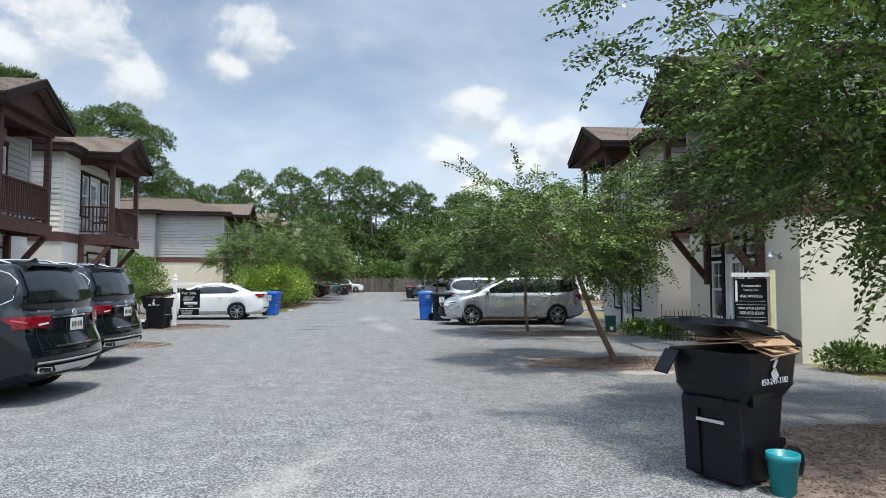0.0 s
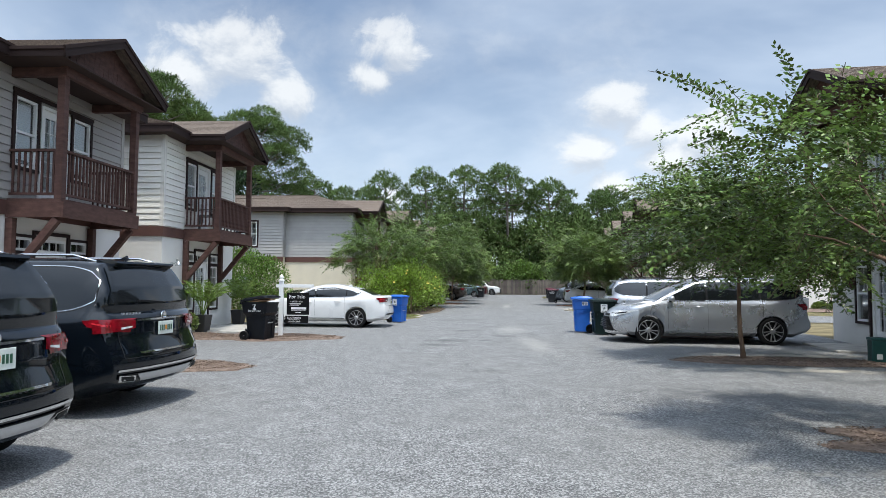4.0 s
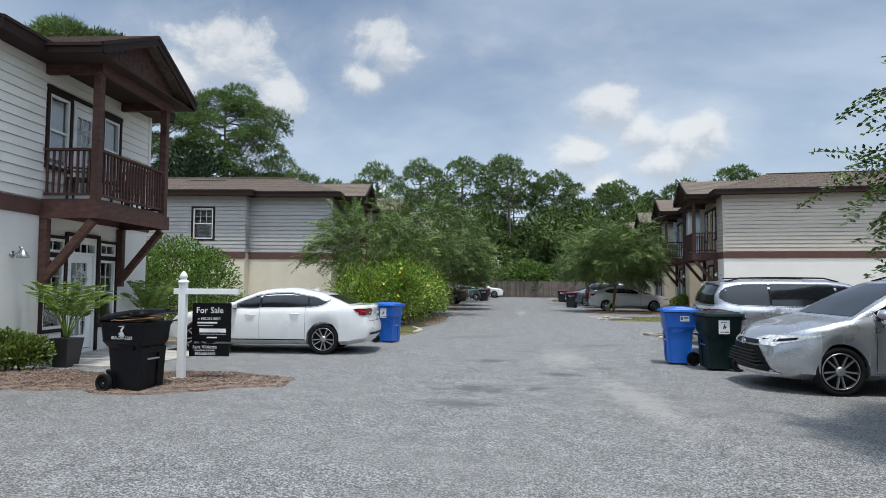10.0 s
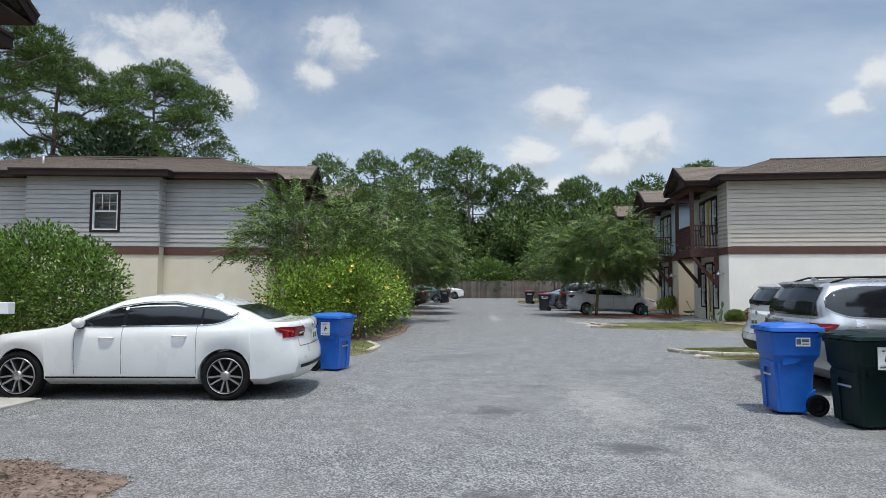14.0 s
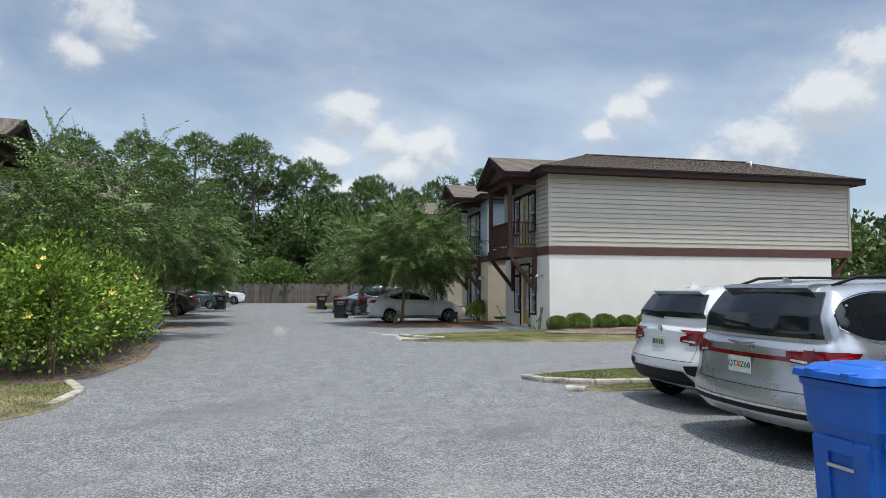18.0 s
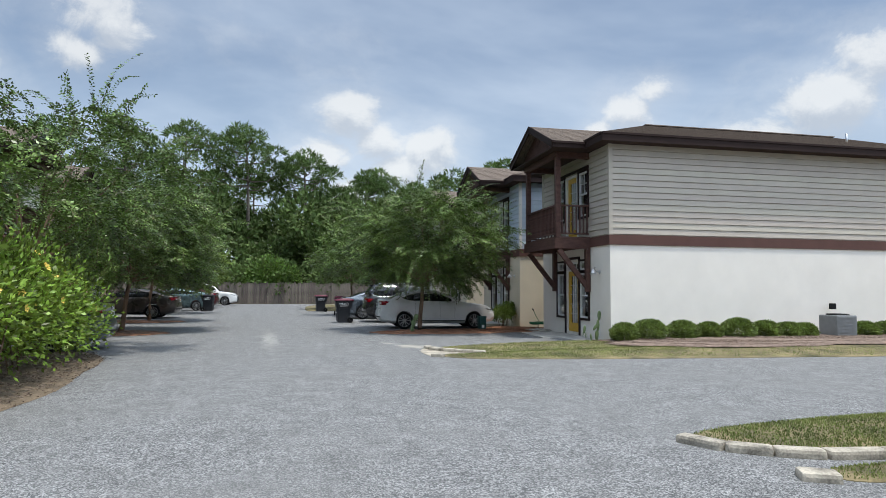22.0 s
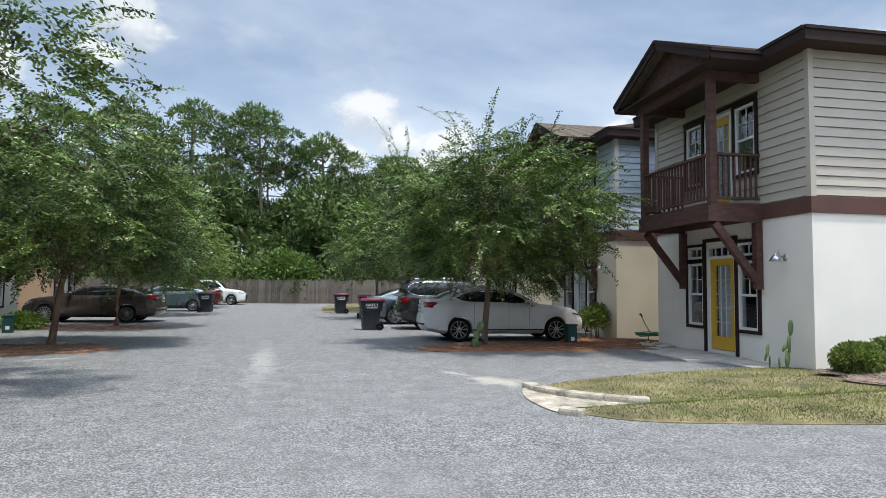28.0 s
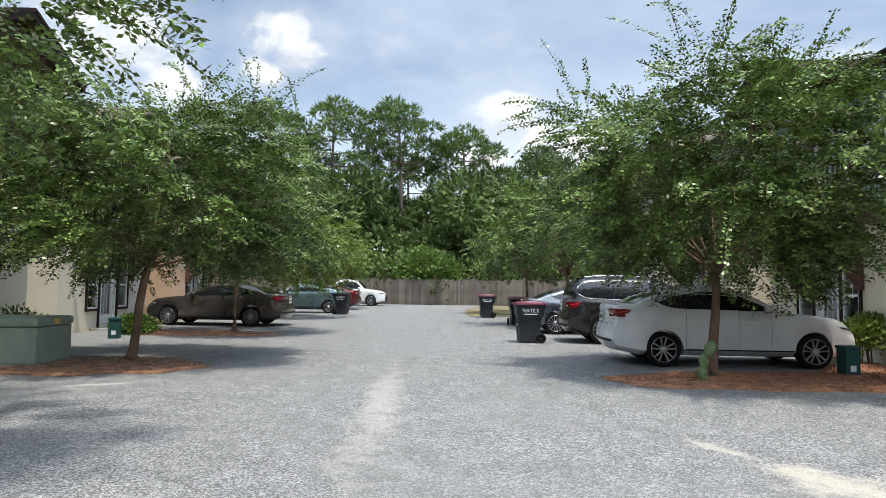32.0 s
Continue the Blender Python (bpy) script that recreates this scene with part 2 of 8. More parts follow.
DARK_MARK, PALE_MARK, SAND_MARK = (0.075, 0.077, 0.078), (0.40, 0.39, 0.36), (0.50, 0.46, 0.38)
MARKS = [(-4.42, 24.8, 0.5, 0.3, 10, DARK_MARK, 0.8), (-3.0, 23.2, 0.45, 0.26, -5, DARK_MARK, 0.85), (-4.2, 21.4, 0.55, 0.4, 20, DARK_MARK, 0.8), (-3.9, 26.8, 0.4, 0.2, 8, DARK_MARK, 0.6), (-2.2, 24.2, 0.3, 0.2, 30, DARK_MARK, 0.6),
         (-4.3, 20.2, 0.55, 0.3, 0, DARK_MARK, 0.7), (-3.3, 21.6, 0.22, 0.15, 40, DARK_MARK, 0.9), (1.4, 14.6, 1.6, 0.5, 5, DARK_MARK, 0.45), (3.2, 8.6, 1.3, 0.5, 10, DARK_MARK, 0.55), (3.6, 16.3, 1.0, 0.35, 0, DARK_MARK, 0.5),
         (-2.2, 28.6, 0.8, 0.4, 30, DARK_MARK, 0.45), (-3.0, 25.6, 0.5, 1.6, 5, PALE_MARK, 0.35), (-1.9, 21.0, 0.35, 2.2, 12, PALE_MARK, 0.35), (-1.5, 4.0, 0.35, 2.4, -12, PALE_MARK, 0.4), (-2.2, 44.05, 0.42, 0.10, -62, SAND_MARK, 0.45), (-1.74, 43.1, 0.55, 0.36, -60, SAND_MARK, 0.6),
         (-5.5, 46.0, 0.26, 3.2, 4.3, PALE_MARK, 0.45), (3.8, 20.0, 1.8, 0.28, 3, SAND_MARK, 0.8), (3.2, 17.5, 2.0, 0.24, 3, SAND_MARK, 0.7), (3.6, 11.0, 2.2, 0.22, 4, SAND_MARK, 0.6), (0.9, 46.4, 0.3, 0.12, 10, DARK_MARK, 0.8),
         (-9.5, 46.8, 0.5, 0.12, 30, PALE_MARK, 0.7), (-5.6, 30.4, 1.6, 0.5, 40, DARK_MARK, 0.3)]
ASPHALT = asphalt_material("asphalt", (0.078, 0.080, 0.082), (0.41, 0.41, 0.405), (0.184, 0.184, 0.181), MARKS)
SAND = material("sand", (0.50, 0.46, 0.38), 0.9, vary=0.15, scale=6, fine=90, bump=0.3)
SOIL = material("soil", (0.16, 0.12, 0.08), 0.95, vary=0.25, scale=2.5, fine=40, bump=0.6)
STRAW = material("pine_straw", (0.165, 0.112, 0.085), 0.95, vary=0.2, scale=9, fine=150, bump=0.9, tint=(0.235, 0.175, 0.14))
STRAW_RED = material("red_pine_straw", (0.23, 0.105, 0.06), 0.9, vary=0.3, scale=5, fine=70, bump=0.9, tint=(0.36, 0.17, 0.09))
CHIP = material("mulch_chip", (0.205, 0.148, 0.115), 0.9, vary=0.2, island=0.45)
CHIP_RED = material("red_mulch_chip", (0.26, 0.125, 0.075), 0.9, vary=0.2, island=0.4)
GRASS = material("grass_ground", (0.085, 0.10, 0.032), 0.95, vary=0.35, scale=1.6, fine=30, bump=0.4, tint=(0.19, 0.15, 0.08))
BLADE = material("grass_blade", (0.108, 0.185, 0.036), 0.7, vary=0.3, scale=1.1, island=0.4, trans=0.25, tint=(0.215, 0.245, 0.075))
CONCRETE = material("concrete", (0.40, 0.38, 0.345), 0.9, vary=0.18, scale=3, fine=50, bump=0.3)
KERB = material("kerb_concrete", (0.36, 0.325, 0.265), 0.95, vary=0.36, scale=5, fine=45, bump=0.5)
STUCCO_PALE = material("pale_stucco", (0.74, 0.72, 0.68), 0.85, vary=0.05, scale=1.0, fine=90, bump=0.25, bump_scale=140)
STUCCO_WHITE = material("white_stucco", (0.83, 0.785, 0.715), 0.85, vary=0.03, scale=1.2, fine=90, bump=0.25, bump_scale=140)
STUCCO_CREAM = material("cream_stucco", (0.66, 0.60, 0.48), 0.85, vary=0.04, scale=1.2, fine=90, bump=0.25, bump_scale=140)
STUCCO_GREY = material("grey_stucco", (0.62, 0.60, 0.56), 0.85, vary=0.05, scale=1.0, fine=90, bump=0.25, bump_scale=140)
STUCCO_TAN = material("tan_stucco", (0.66, 0.59, 0.46), 0.85, vary=0.05, scale=1.0, fine=90, bump=0.25, bump_scale=140)
STUCCO_YELLOW = material("pale_yellow_stucco", (0.70, 0.655, 0.54), 0.85, vary=0.04, scale=1.0, fine=90, bump=0.25, bump_scale=140)
STUCCO_ORANGE = material("orange_stucco", (0.62, 0.43, 0.29), 0.85, vary=0.05, scale=1.0, fine=90, bump=0.25, bump_scale=140)
SIDING_CREAM = material("cream_siding", (0.80, 0.775, 0.71), 0.6, vary=0.03, scale=2, fine=50, obj=0.03, bump=0.08)
SIDING_TAUPE = material("taupe_siding", (0.47, 0.42, 0.355), 0.6, vary=0.04, scale=2, fine=50, obj=0.03, bump=0.08)
SIDING_GREY = material("grey_siding", (0.365, 0.355, 0.345), 0.6, vary=0.04, scale=2, fine=50, obj=0.03, bump=0.08)
SIDING_DARK = material("brown_grey_siding", (0.36, 0.335, 0.315), 0.6, vary=0.04, scale=2, fine=50, obj=0.03, bump=0.08)
SIDING_BLUE = material("pale_blue_siding", (0.46, 0.53, 0.60), 0.6, vary=0.04, scale=2, fine=50, obj=0.03, bump=0.08)
TRIM_LIGHT = material("light_trim", (0.74, 0.71, 0.65), 0.55, vary=0.03)
BROWN = material("brown_painted_wood", (0.082, 0.043, 0.036), 0.65, vary=0.16, scale=5, fine=60, bump=0.15, spec=0.15, tint=(0.10, 0.055, 0.046), stretch=(1, 1, 3))
BAND = material("brown_band", (0.115, 0.060, 0.050), 0.7, vary=0.08, scale=3, bump=0.1, spec=0.2)
FASCIA = material("brown_fascia", (0.034, 0.022, 0.020), 0.65, vary=0.08, scale=3, spec=0.1)
SOFFIT = material("soffit_paint", (0.055, 0.038, 0.034), 0.85, vary=0.06, spec=0.1)
SHINGLE = material("asphalt_shingle", (0.135, 0.105, 0.085), 0.9, vary=0.28, scale=7, fine=45, bump=0.5, tint=(0.19, 0.15, 0.12), stretch=(1, 3, 1))
WHITE = material("white_paint", (0.80, 0.80, 0.79), 0.4, vary=0.02)
BLACK_TRIM = material("dark_brown_trim", (0.030, 0.018, 0.017), 0.6, vary=0.1, spec=0.15)
YELLOW_DOOR = material("yellow_door_paint", (0.66, 0.40, 0.045), 0.4, vary=0.04)
BLIND = material("window_blind", (0.66, 0.67, 0.68), 0.7, vary=0.04, scale=3)
# near-black colour that stands in for the shade of unlit rooms
ROOM_SHADE = material("room_shade", (0.03, 0.03, 0.032), 0.9, vary=0.1)
METAL = material("brushed_metal", (0.62, 0.62, 0.62), 0.3, metal=1.0, vary=0.04)
BLACK_IRON = material("black_iron", (0.02, 0.02, 0.02), 0.45, vary=0.1)


def glass_material(name, tint, rough=0.02):
    mat = bpy.data.materials.new(name)
    mat.use_nodes = True
    b = mat.node_tree.nodes["Principled BSDF"]
    b.inputs["Base Color"].default_value = (*tint, 1)
    b.inputs["Roughness"].default_value, b.inputs["IOR"].default_value = rough, 1.5
    b.inputs["Transmission Weight"].default_value = 1.0
    return mat


GLASS = glass_material("window_glass", (0.86, 0.90, 0.90))


# ---- building blocks ----
def part(name, bm, mat, parent=None, label="", smooth=False):
    """Links a bmesh as one mesh object under a thing or a part."""
    me = bpy.data.meshes.new(name)
    bm.to_mesh(me)
    bm.free()
    if smooth:
        me.polygons.foreach_set("use_smooth", [True] * len(me.polygons))
    for m in (mat if isinstance(mat, (list, tuple)) else [mat]):
        me.materials.append(m)
    ob = new(name, me)
    if parent:
        ob.parent = parent
    return tagged(ob, label)


def mesh_part(name, verts, faces, mat, parent=None, label="", smooth=False):
    me = bpy.data.meshes.new(name)
    me.from_pydata(verts, [], faces)
    me.materials.append(mat)
    if smooth:
        me.polygons.foreach_set("use_smooth", [True] * len(me.polygons))
    me.update()
    ob = new(name, me)
    if parent:
        ob.parent = parent
    return tagged(ob, label)


def thing(name, m, label, category, group="", kind=""):
    ob = new(name)
    ob.empty_display_size = 0.1
    ob.matrix_world = m
    return tagged(ob, label, category, group, kind)


def box(bm, x0, x1, y0, y1, z0, z1, m=None, bevel=0.0):
    vs = [bm.verts.new(Vector(p) if m is None else m @ Vector(p)) for p in
          ((x0, y0, z0), (x1, y0, z0), (x1, y1, z0), (x0, y1, z0), (x0, y0, z1), (x1, y0, z1), (x1, y1, z1), (x0, y1, z1))]
    fs = [bm.faces.new([vs[i] for i in f]) for f in ((3, 2, 1, 0), (4, 5, 6, 7), (0, 1, 5, 4), (1, 2, 6, 5), (2, 3, 7, 6), (3, 0, 4, 7))]
    if bevel:
        edges = {e for f in fs for e in f.edges}
        bmesh.ops.bevel(bm, geom=list(edges), offset=bevel, segments=2, profile=0.6, affect="EDGES")
    return bm


def block(x0, x1, y0, y1, z0, z1, bevel=0.0, m=None):
    return box(bmesh.new(), x0, x1, y0, y1, z0, z1, m, bevel)


def prism(bm, pts, axis, a, b):
    """A polygon, given in the two other axes, drawn out along one axis from a to b."""
    def put(p, v):
        q = list(p)
        q.insert(axis, v)
        return bm.verts.new(q)
    lo, hi = [put(p, a) for p in pts], [put(p, b) for p in pts]
    n = len(pts)
    fs = [bm.faces.new(lo), bm.faces.new(hi[::-1])]
    fs += [bm.faces.new((lo[(i + 1) % n], lo[i], hi[i], hi[(i + 1) % n])) for i in range(n)]
    bmesh.ops.recalc_face_normals(bm, faces=fs)
    return bm


def beam(bm, p, q, w, h):
    """A squared timber from p to q."""
    p, q = Vector(p), Vector(q)
    d = q - p
    m = Matrix.Translation(p) @ d.to_track_quat("Y", "Z").to_matrix().to_4x4()
    return box(bm, -w / 2, w / 2, 0, d.length, -h / 2, h / 2, m)


def lathe(bm, profile, segs=20, m=None, close=False):
    """A profile of (radius, height) turned about z."""
    rings = []
    for r, z in profile:
        if r < 1e-5:
            rings.append([bm.verts.new((0, 0, z))])
        else:
            rings.append([bm.verts.new((r * math.cos(2 * math.pi * k / segs), r * math.sin(2 * math.pi * k / segs), z)) for k in range(segs)])
    for a, b in zip(rings, rings[1:] + ([rings[0]] if close else [])):
        for k in range(segs):
            j = (k + 1) % segs
            if len(a) == 1 and len(b) > 1:
                bm.faces.new((a[0], b[j], b[k]))
            elif len(b) == 1 and len(a) > 1:
                bm.faces.new((a[k], a[j], b[0]))
            elif len(a) > 1:
                bm.faces.new((a[k], a[j], b[j], b[k]))
    bmesh.ops.recalc_face_normals(bm, faces=bm.faces)
    if m is not None:
        bmesh.ops.transform(bm, matrix=m, verts=bm.verts)
    return bm


def tube(bm, pts, radii, segs=8):
    """A round tapered tube along points."""
    pts = [Vector(p) for p in pts]
    rings = []
    for i, p in enumerate(pts):
        d = (pts[min(i + 1, len(pts) - 1)] - pts[max(i - 1, 0)]).normalized()
        q = d.to_track_quat("Z", "Y")
        rings.append([bm.verts.new(p + q @ Vector((radii[i] * math.cos(2 * math.pi * k / segs), radii[i] * math.sin(2 * math.pi * k / segs), 0))) for k in range(segs)])
    for a, b in zip(rings, rings[1:]):
        for k in range(segs):
            bm.faces.new((a[k], a[(k + 1) % segs], b[(k + 1) % segs], b[k]))
    bm.faces.new(rings[0][::-1])
    bm.faces.new(rings[-1])
    return bm


def blob_outline(cx, cy, rx, ry, n=40, rough=0.12, turn=0.0, seed=0):
    out = []
    for k in range(n):
        a = 2 * math.pi * k / n
        r = 1 + rough * (2 * noise.noise((2.2 * math.cos(a) + seed * 7.1, 2.2 * math.sin(a), seed)))
        x, y = rx * r * math.cos(a), ry * r * math.sin(a)
        c, s = math.cos(radians(turn)), math.sin(radians(turn))
        out.append((cx + c * x - s * y, cy + s * x + c * y))
    return out


def sheet(pts, z):
    bm = bmesh.new()
    f = bm.faces.new([bm.verts.new((x, y, z)) for x, y in pts])
    f.normal_update()
    if f.normal.z < 0:
        f.normal_flip()
    bmesh.ops.triangulate(bm, faces=bm.faces)
    return bm


# ---- ground ----
GROUND = -0.03
bm = bmesh.new()
grid = [[bm.verts.new((x, y, GROUND)) for x in range(-400, 401, 20)] for y in range(-400, 401, 20)]
for ra, rb in zip(grid, grid[1:]):
    for k in range(len(ra) - 1):
        bm.faces.new((ra[k], ra[k + 1], rb[k + 1], rb[k]))
ground = tagged(part("ground", bm, GRASS), "flat ground of patchy grass and soil", "ground", kind="structure")
ROAD = [(-14, -25), (9, -25), (6.6, 12), (6.2, 26), (5.6, 31.9), (1.3, 31.9), (0.5, 32.1), (0.5, 32.55), (1.2, 32.85), (3.5, 33.0), (5.7, 32.75), (6.2, 33.2), (60, 33.4), (60, 36.2), (24, 38.3), (8.5, 39.35), (2.4, 39.8), (0.1, 40.1), (-0.9, 40.45), (0.2, 41.0), (-0.4, 41.8), (-0.6, 42.3),
        (1.1, 43.2), (3.6, 43.7), (3.6, 48.4), (2.6, 51.0), (2.4, 60), (1.5, 84.6), (-13.5, 84.6), (-15.5, 60), (-15.0, 46), (-9.4, 42.5), (-8.2, 33.0), (-7.9, 29.5), (-12.4, 28.6), (-13.2, 26), (-11.8, 12)]
road = tagged(part("road", sheet(ROAD, 0.0), ASPHALT), "worn pale grey asphalt lane with parking bays", "road", kind="structure")


# ---- houses ----
W_HOUSE, D_HOUSE = 5.35, 13.0
FLOOR, BAND_LO, BAND_HI, EAVE = 0.12, 2.83, 3.12, 5.82


def cut_wall(bm, x0, x1, z0, z1, holes, y0, y1):
    """A wall in the xz plane, y0 to y1 thick, with openings (x0, x1, z0, z1) through it."""
    xs = sorted({x0, x1, *[v for h in holes for v in h[:2]]})
    for a, b in zip(xs, xs[1:]):
        c = (a + b) / 2
        spans, z = [], z0
        for h in sorted([h for h in holes if h[0] < c < h[1]], key=lambda h: h[2]):
            spans.append((z, h[2]))
            z = h[3]
        spans.append((z, z1))
        for lo, hi in spans:
            if hi - lo > 0.005:
                box(bm, a, b, y0, y1, lo, hi)
    bmesh.ops.remove_doubles(bm, verts=bm.verts, dist=0.0005)
    return bm


def siding(parent, mat, x0, x1, z0, z1, holes, m, gap=0.005):
    """Lapped boards on a wall in the local xz plane of m, facing -y; each length of board is a piece."""
    rows = max(1, round((z1 - z0) / 0.18))
    step = (z1 - z0) / rows
    for r in range(rows):
        lo, hi = z0 + r * step, z0 + (r + 1) * step
        cuts = [(h[0], h[1]) for h in holes if h[2] < hi - 0.04 and h[3] > lo + 0.04]
        xs, x = [], x0
        for a, b in sorted(cuts):
            xs.append((x, a))
            x = max(x, b)
        xs.append((x, x1))
        for a, b in xs:
            if b - a > 0.03:
                me = bpy.data.meshes.new("siding_board")
                co = [(a, -0.042, lo + 0.014), (b, -0.042, lo + 0.014), (b, -0.020, hi), (a, -0.020, hi), (a, 0.0, lo + 0.014), (b, 0.0, lo + 0.014), (b, 0.0, hi), (a, 0.0, hi)]
                me.from_pydata([m @ Vector(c) for c in co], [], [(0, 1, 2, 3), (5, 4, 7, 6), (1, 0, 4, 5), (0, 3, 7, 4), (2, 1, 5, 6), (3, 2, 6, 7)])
                me.materials.append(mat)
                ob = new("siding_board", me)
                ob.parent = parent


def window(parent, x0, x1, z0, z1, y, trim=0.07, grid=(2, 2), blind=0.0, frame_mat=None, sash=True):
    """A sash window in a wall that faces -y at y: dark surround, white frame, bars, glass and a blind behind."""
    bm = bmesh.new()
    for a in ((x0 - trim, x1 + trim, z1, z1 + trim), (x0 - trim, x1 + trim, z0 - trim, z0), (x0 - trim, x0, z0, z1), (x1, x1 + trim, z0, z1)):
        box(bm, a[0], a[1], y - 0.045, y + 0.0, a[2], a[3])
    win = part("window", bm, BLACK_TRIM, parent, "dark brown window surround")
    f, zm = 0.055, (z0 + z1) / 2
    bm = bmesh.new()
    for a in ((x0, x1, z1 - f, z1), (x0, x1, z0, z0 + f), (x0, x0 + f, z0 + f, z1 - f), (x1 - f, x1, z0 + f, z1 - f)):
        box(bm, a[0], a[1], y - 0.02, y + 0.05, a[2], a[3])
    if sash:
        box(bm, x0 + f, x1 - f, y - 0.01, y + 0.045, zm - 0.025, zm + 0.025)
    part("window_frame", bm, frame_mat or WHITE, win, "white window frame")
    bm = bmesh.new()
    nx, nz = grid
    top0 = zm + 0.025 if sash else z0 + f
    for k in range(1, nx):
        xx = x0 + f + (x1 - x0 - 2 * f) * k / nx
        box(bm, xx - 0.008, xx + 0.008, y + 0.012, y + 0.03, top0, z1 - f)
        if sash and nx > 1 and nz > 2:
            box(bm, xx - 0.008, xx + 0.008, y + 0.012, y + 0.03, z0 + f, zm - 0.025)
    for k in range(1, nz):
        zz = top0 + (z1 - f - top0) * k / nz
        box(bm, x0 + f, x1 - f, y + 0.010, y + 0.031, zz - 0.008, zz + 0.008)
    if bm.verts:
        part("glazing_bar", bm, WHITE, win)
    else:
        bm.free()
    pane = part("pane", block(x0 + f, x1 - f, y + 0.034, y + 0.040, z0 + f, z1 - f), GLASS, win)
    pane.visible_shadow = False
    if blind > 0:
        bm = bmesh.new()
        zt = z1 - f
        n = max(2, int((zt - z0) * blind / 0.05))
        for k in range(n):
            zz = zt - 0.05 * k
            box(bm, x0 + f, x1 - f, y + 0.085, y + 0.10, zz - 0.046, zz)
        part("blind", bm, BLIND, win, "drawn white window blind")
    return win


def glazed_door(parent, x0, x1, z0, z1, y, mat, wreath=False):
    """A door leaf with a tall glazed light of 3 by 5 panes."""
    w = x1 - x0
    door = part("door", cut_wall(bmesh.new(), x0, x1, z0, z1, [(x0 + 0.2 * w, x1 - 0.2 * w, z0 + 0.28, z1 - 0.16)], y + 0.02, y + 0.065), mat, parent, "glazed entrance door")
    a, b, c, d = x0 + 0.2 * w, x1 - 0.2 * w, z0 + 0.28, z1 - 0.16
    bm = bmesh.new()
    for k in range(1, 3):
        xx = a + (b - a) * k / 3
        box(bm, xx - 0.007, xx + 0.007, y + 0.022, y + 0.04, c, d)
    for k in range(1, 5):
        zz = c + (d - c) * k / 5
        box(bm, a, b, y + 0.020, y + 0.042, zz - 0.007, zz + 0.007)
    part("glazing_bar", bm, WHITE, door)
    pane = part("pane", block(a, b, y + 0.044, y + 0.05, c, d), GLASS, door)
    pane.visible_shadow = False
    part("door_curtain", block(a, b, y + 0.09, y + 0.1, c, d), BLIND, door, "pale curtain behind the door glass")
    kx = x1 - 0.08
    part("door_handle", lathe(bmesh.new(), [(0, 0), (0.028, 0), (0.028, 0.012), (0.012, 0.02), (0.012, 0.04), (0.03, 0.05), (0.026, 0.075), (0, 0.08)], 12,
                              Matrix.Translation((kx, y + 0.02, z0 + 0.95)) @ Matrix.Rotation(radians(90), 4, "X")), METAL, door, "metal door knob", True)
    if wreath:
        bm = bmesh.new()
        rng = random.Random(5)
        for k in range(60):
            t = 2 * math.pi * k / 60
            r = 0.2 + rng.uniform(-0.03, 0.03)
            p = Vector(((x0 + x1) / 2 + r * math.cos(t), y - 0.01, z0 + 1.45 + r * math.sin(t)))
            beam(bm, p, p + Vector((rng.uniform(-0.07, 0.07), rng.uniform(-0.04, 0), rng.uniform(-0.07, 0.07))), 0.025, 0.012)
        part("wreath", bm, BLIND, door, "pale wreath on the door")
    return door


def roof_slope(bm, pts, thick=0.05, courses=0.14):
    """A roof plane given as eave-left, eave-right, top-right, top-left, in stepped courses."""
    a, b, c, d = [Vector(p) for p in pts]
    n = (b - a).cross(d - a).normalized() if (d - a).length > 1e-6 else (b - a).cross(c - a).normalized()
    rise = max((d - a).length, (c - b).length)
    steps = max(2, int(rise / courses))
    for k in range(steps):
        t0, t1 = k / steps, (k + 1) / steps
        p, q = a.lerp(d, t0), b.lerp(c, t0)
        r, s = b.lerp(c, t1), a.lerp(d, t1)
        lo = [v + n * thick for v in (p, q)] + [v + n * (thick - 0.012) for v in (r, s)]
        if (r - s).length < 1e-4:
            vs = [bm.verts.new(v) for v in lo[:3]]
        else:
            vs = [bm.verts.new(v) for v in lo]
        bm.faces.new(vs)
        e = [bm.verts.new(v) for v in (p + n * (thick - 0.012), q + n * (thick - 0.012), lo[1], lo[0])]
        bm.faces.new(e)
    u = [bm.verts.new(v - n * 0.01) for v in (a, b, c, d)]
    if (c - d).length < 1e-4:
        bm.faces.new((u[2], u[1], u[0]))
    else:
        bm.faces.new(u[::-1])
    return bm


def eave_board(bm, p, q, z, h=0.19, t=0.03):
    """A fascia along one eave, and a second, narrower board above it."""
    beam(bm, (*p, z + h / 2), (*q, z + h / 2), t, h)
    beam(bm, (*p, z + h + 0.03), (*q, z + h + 0.03), t + 0.05, 0.06)
    return bm


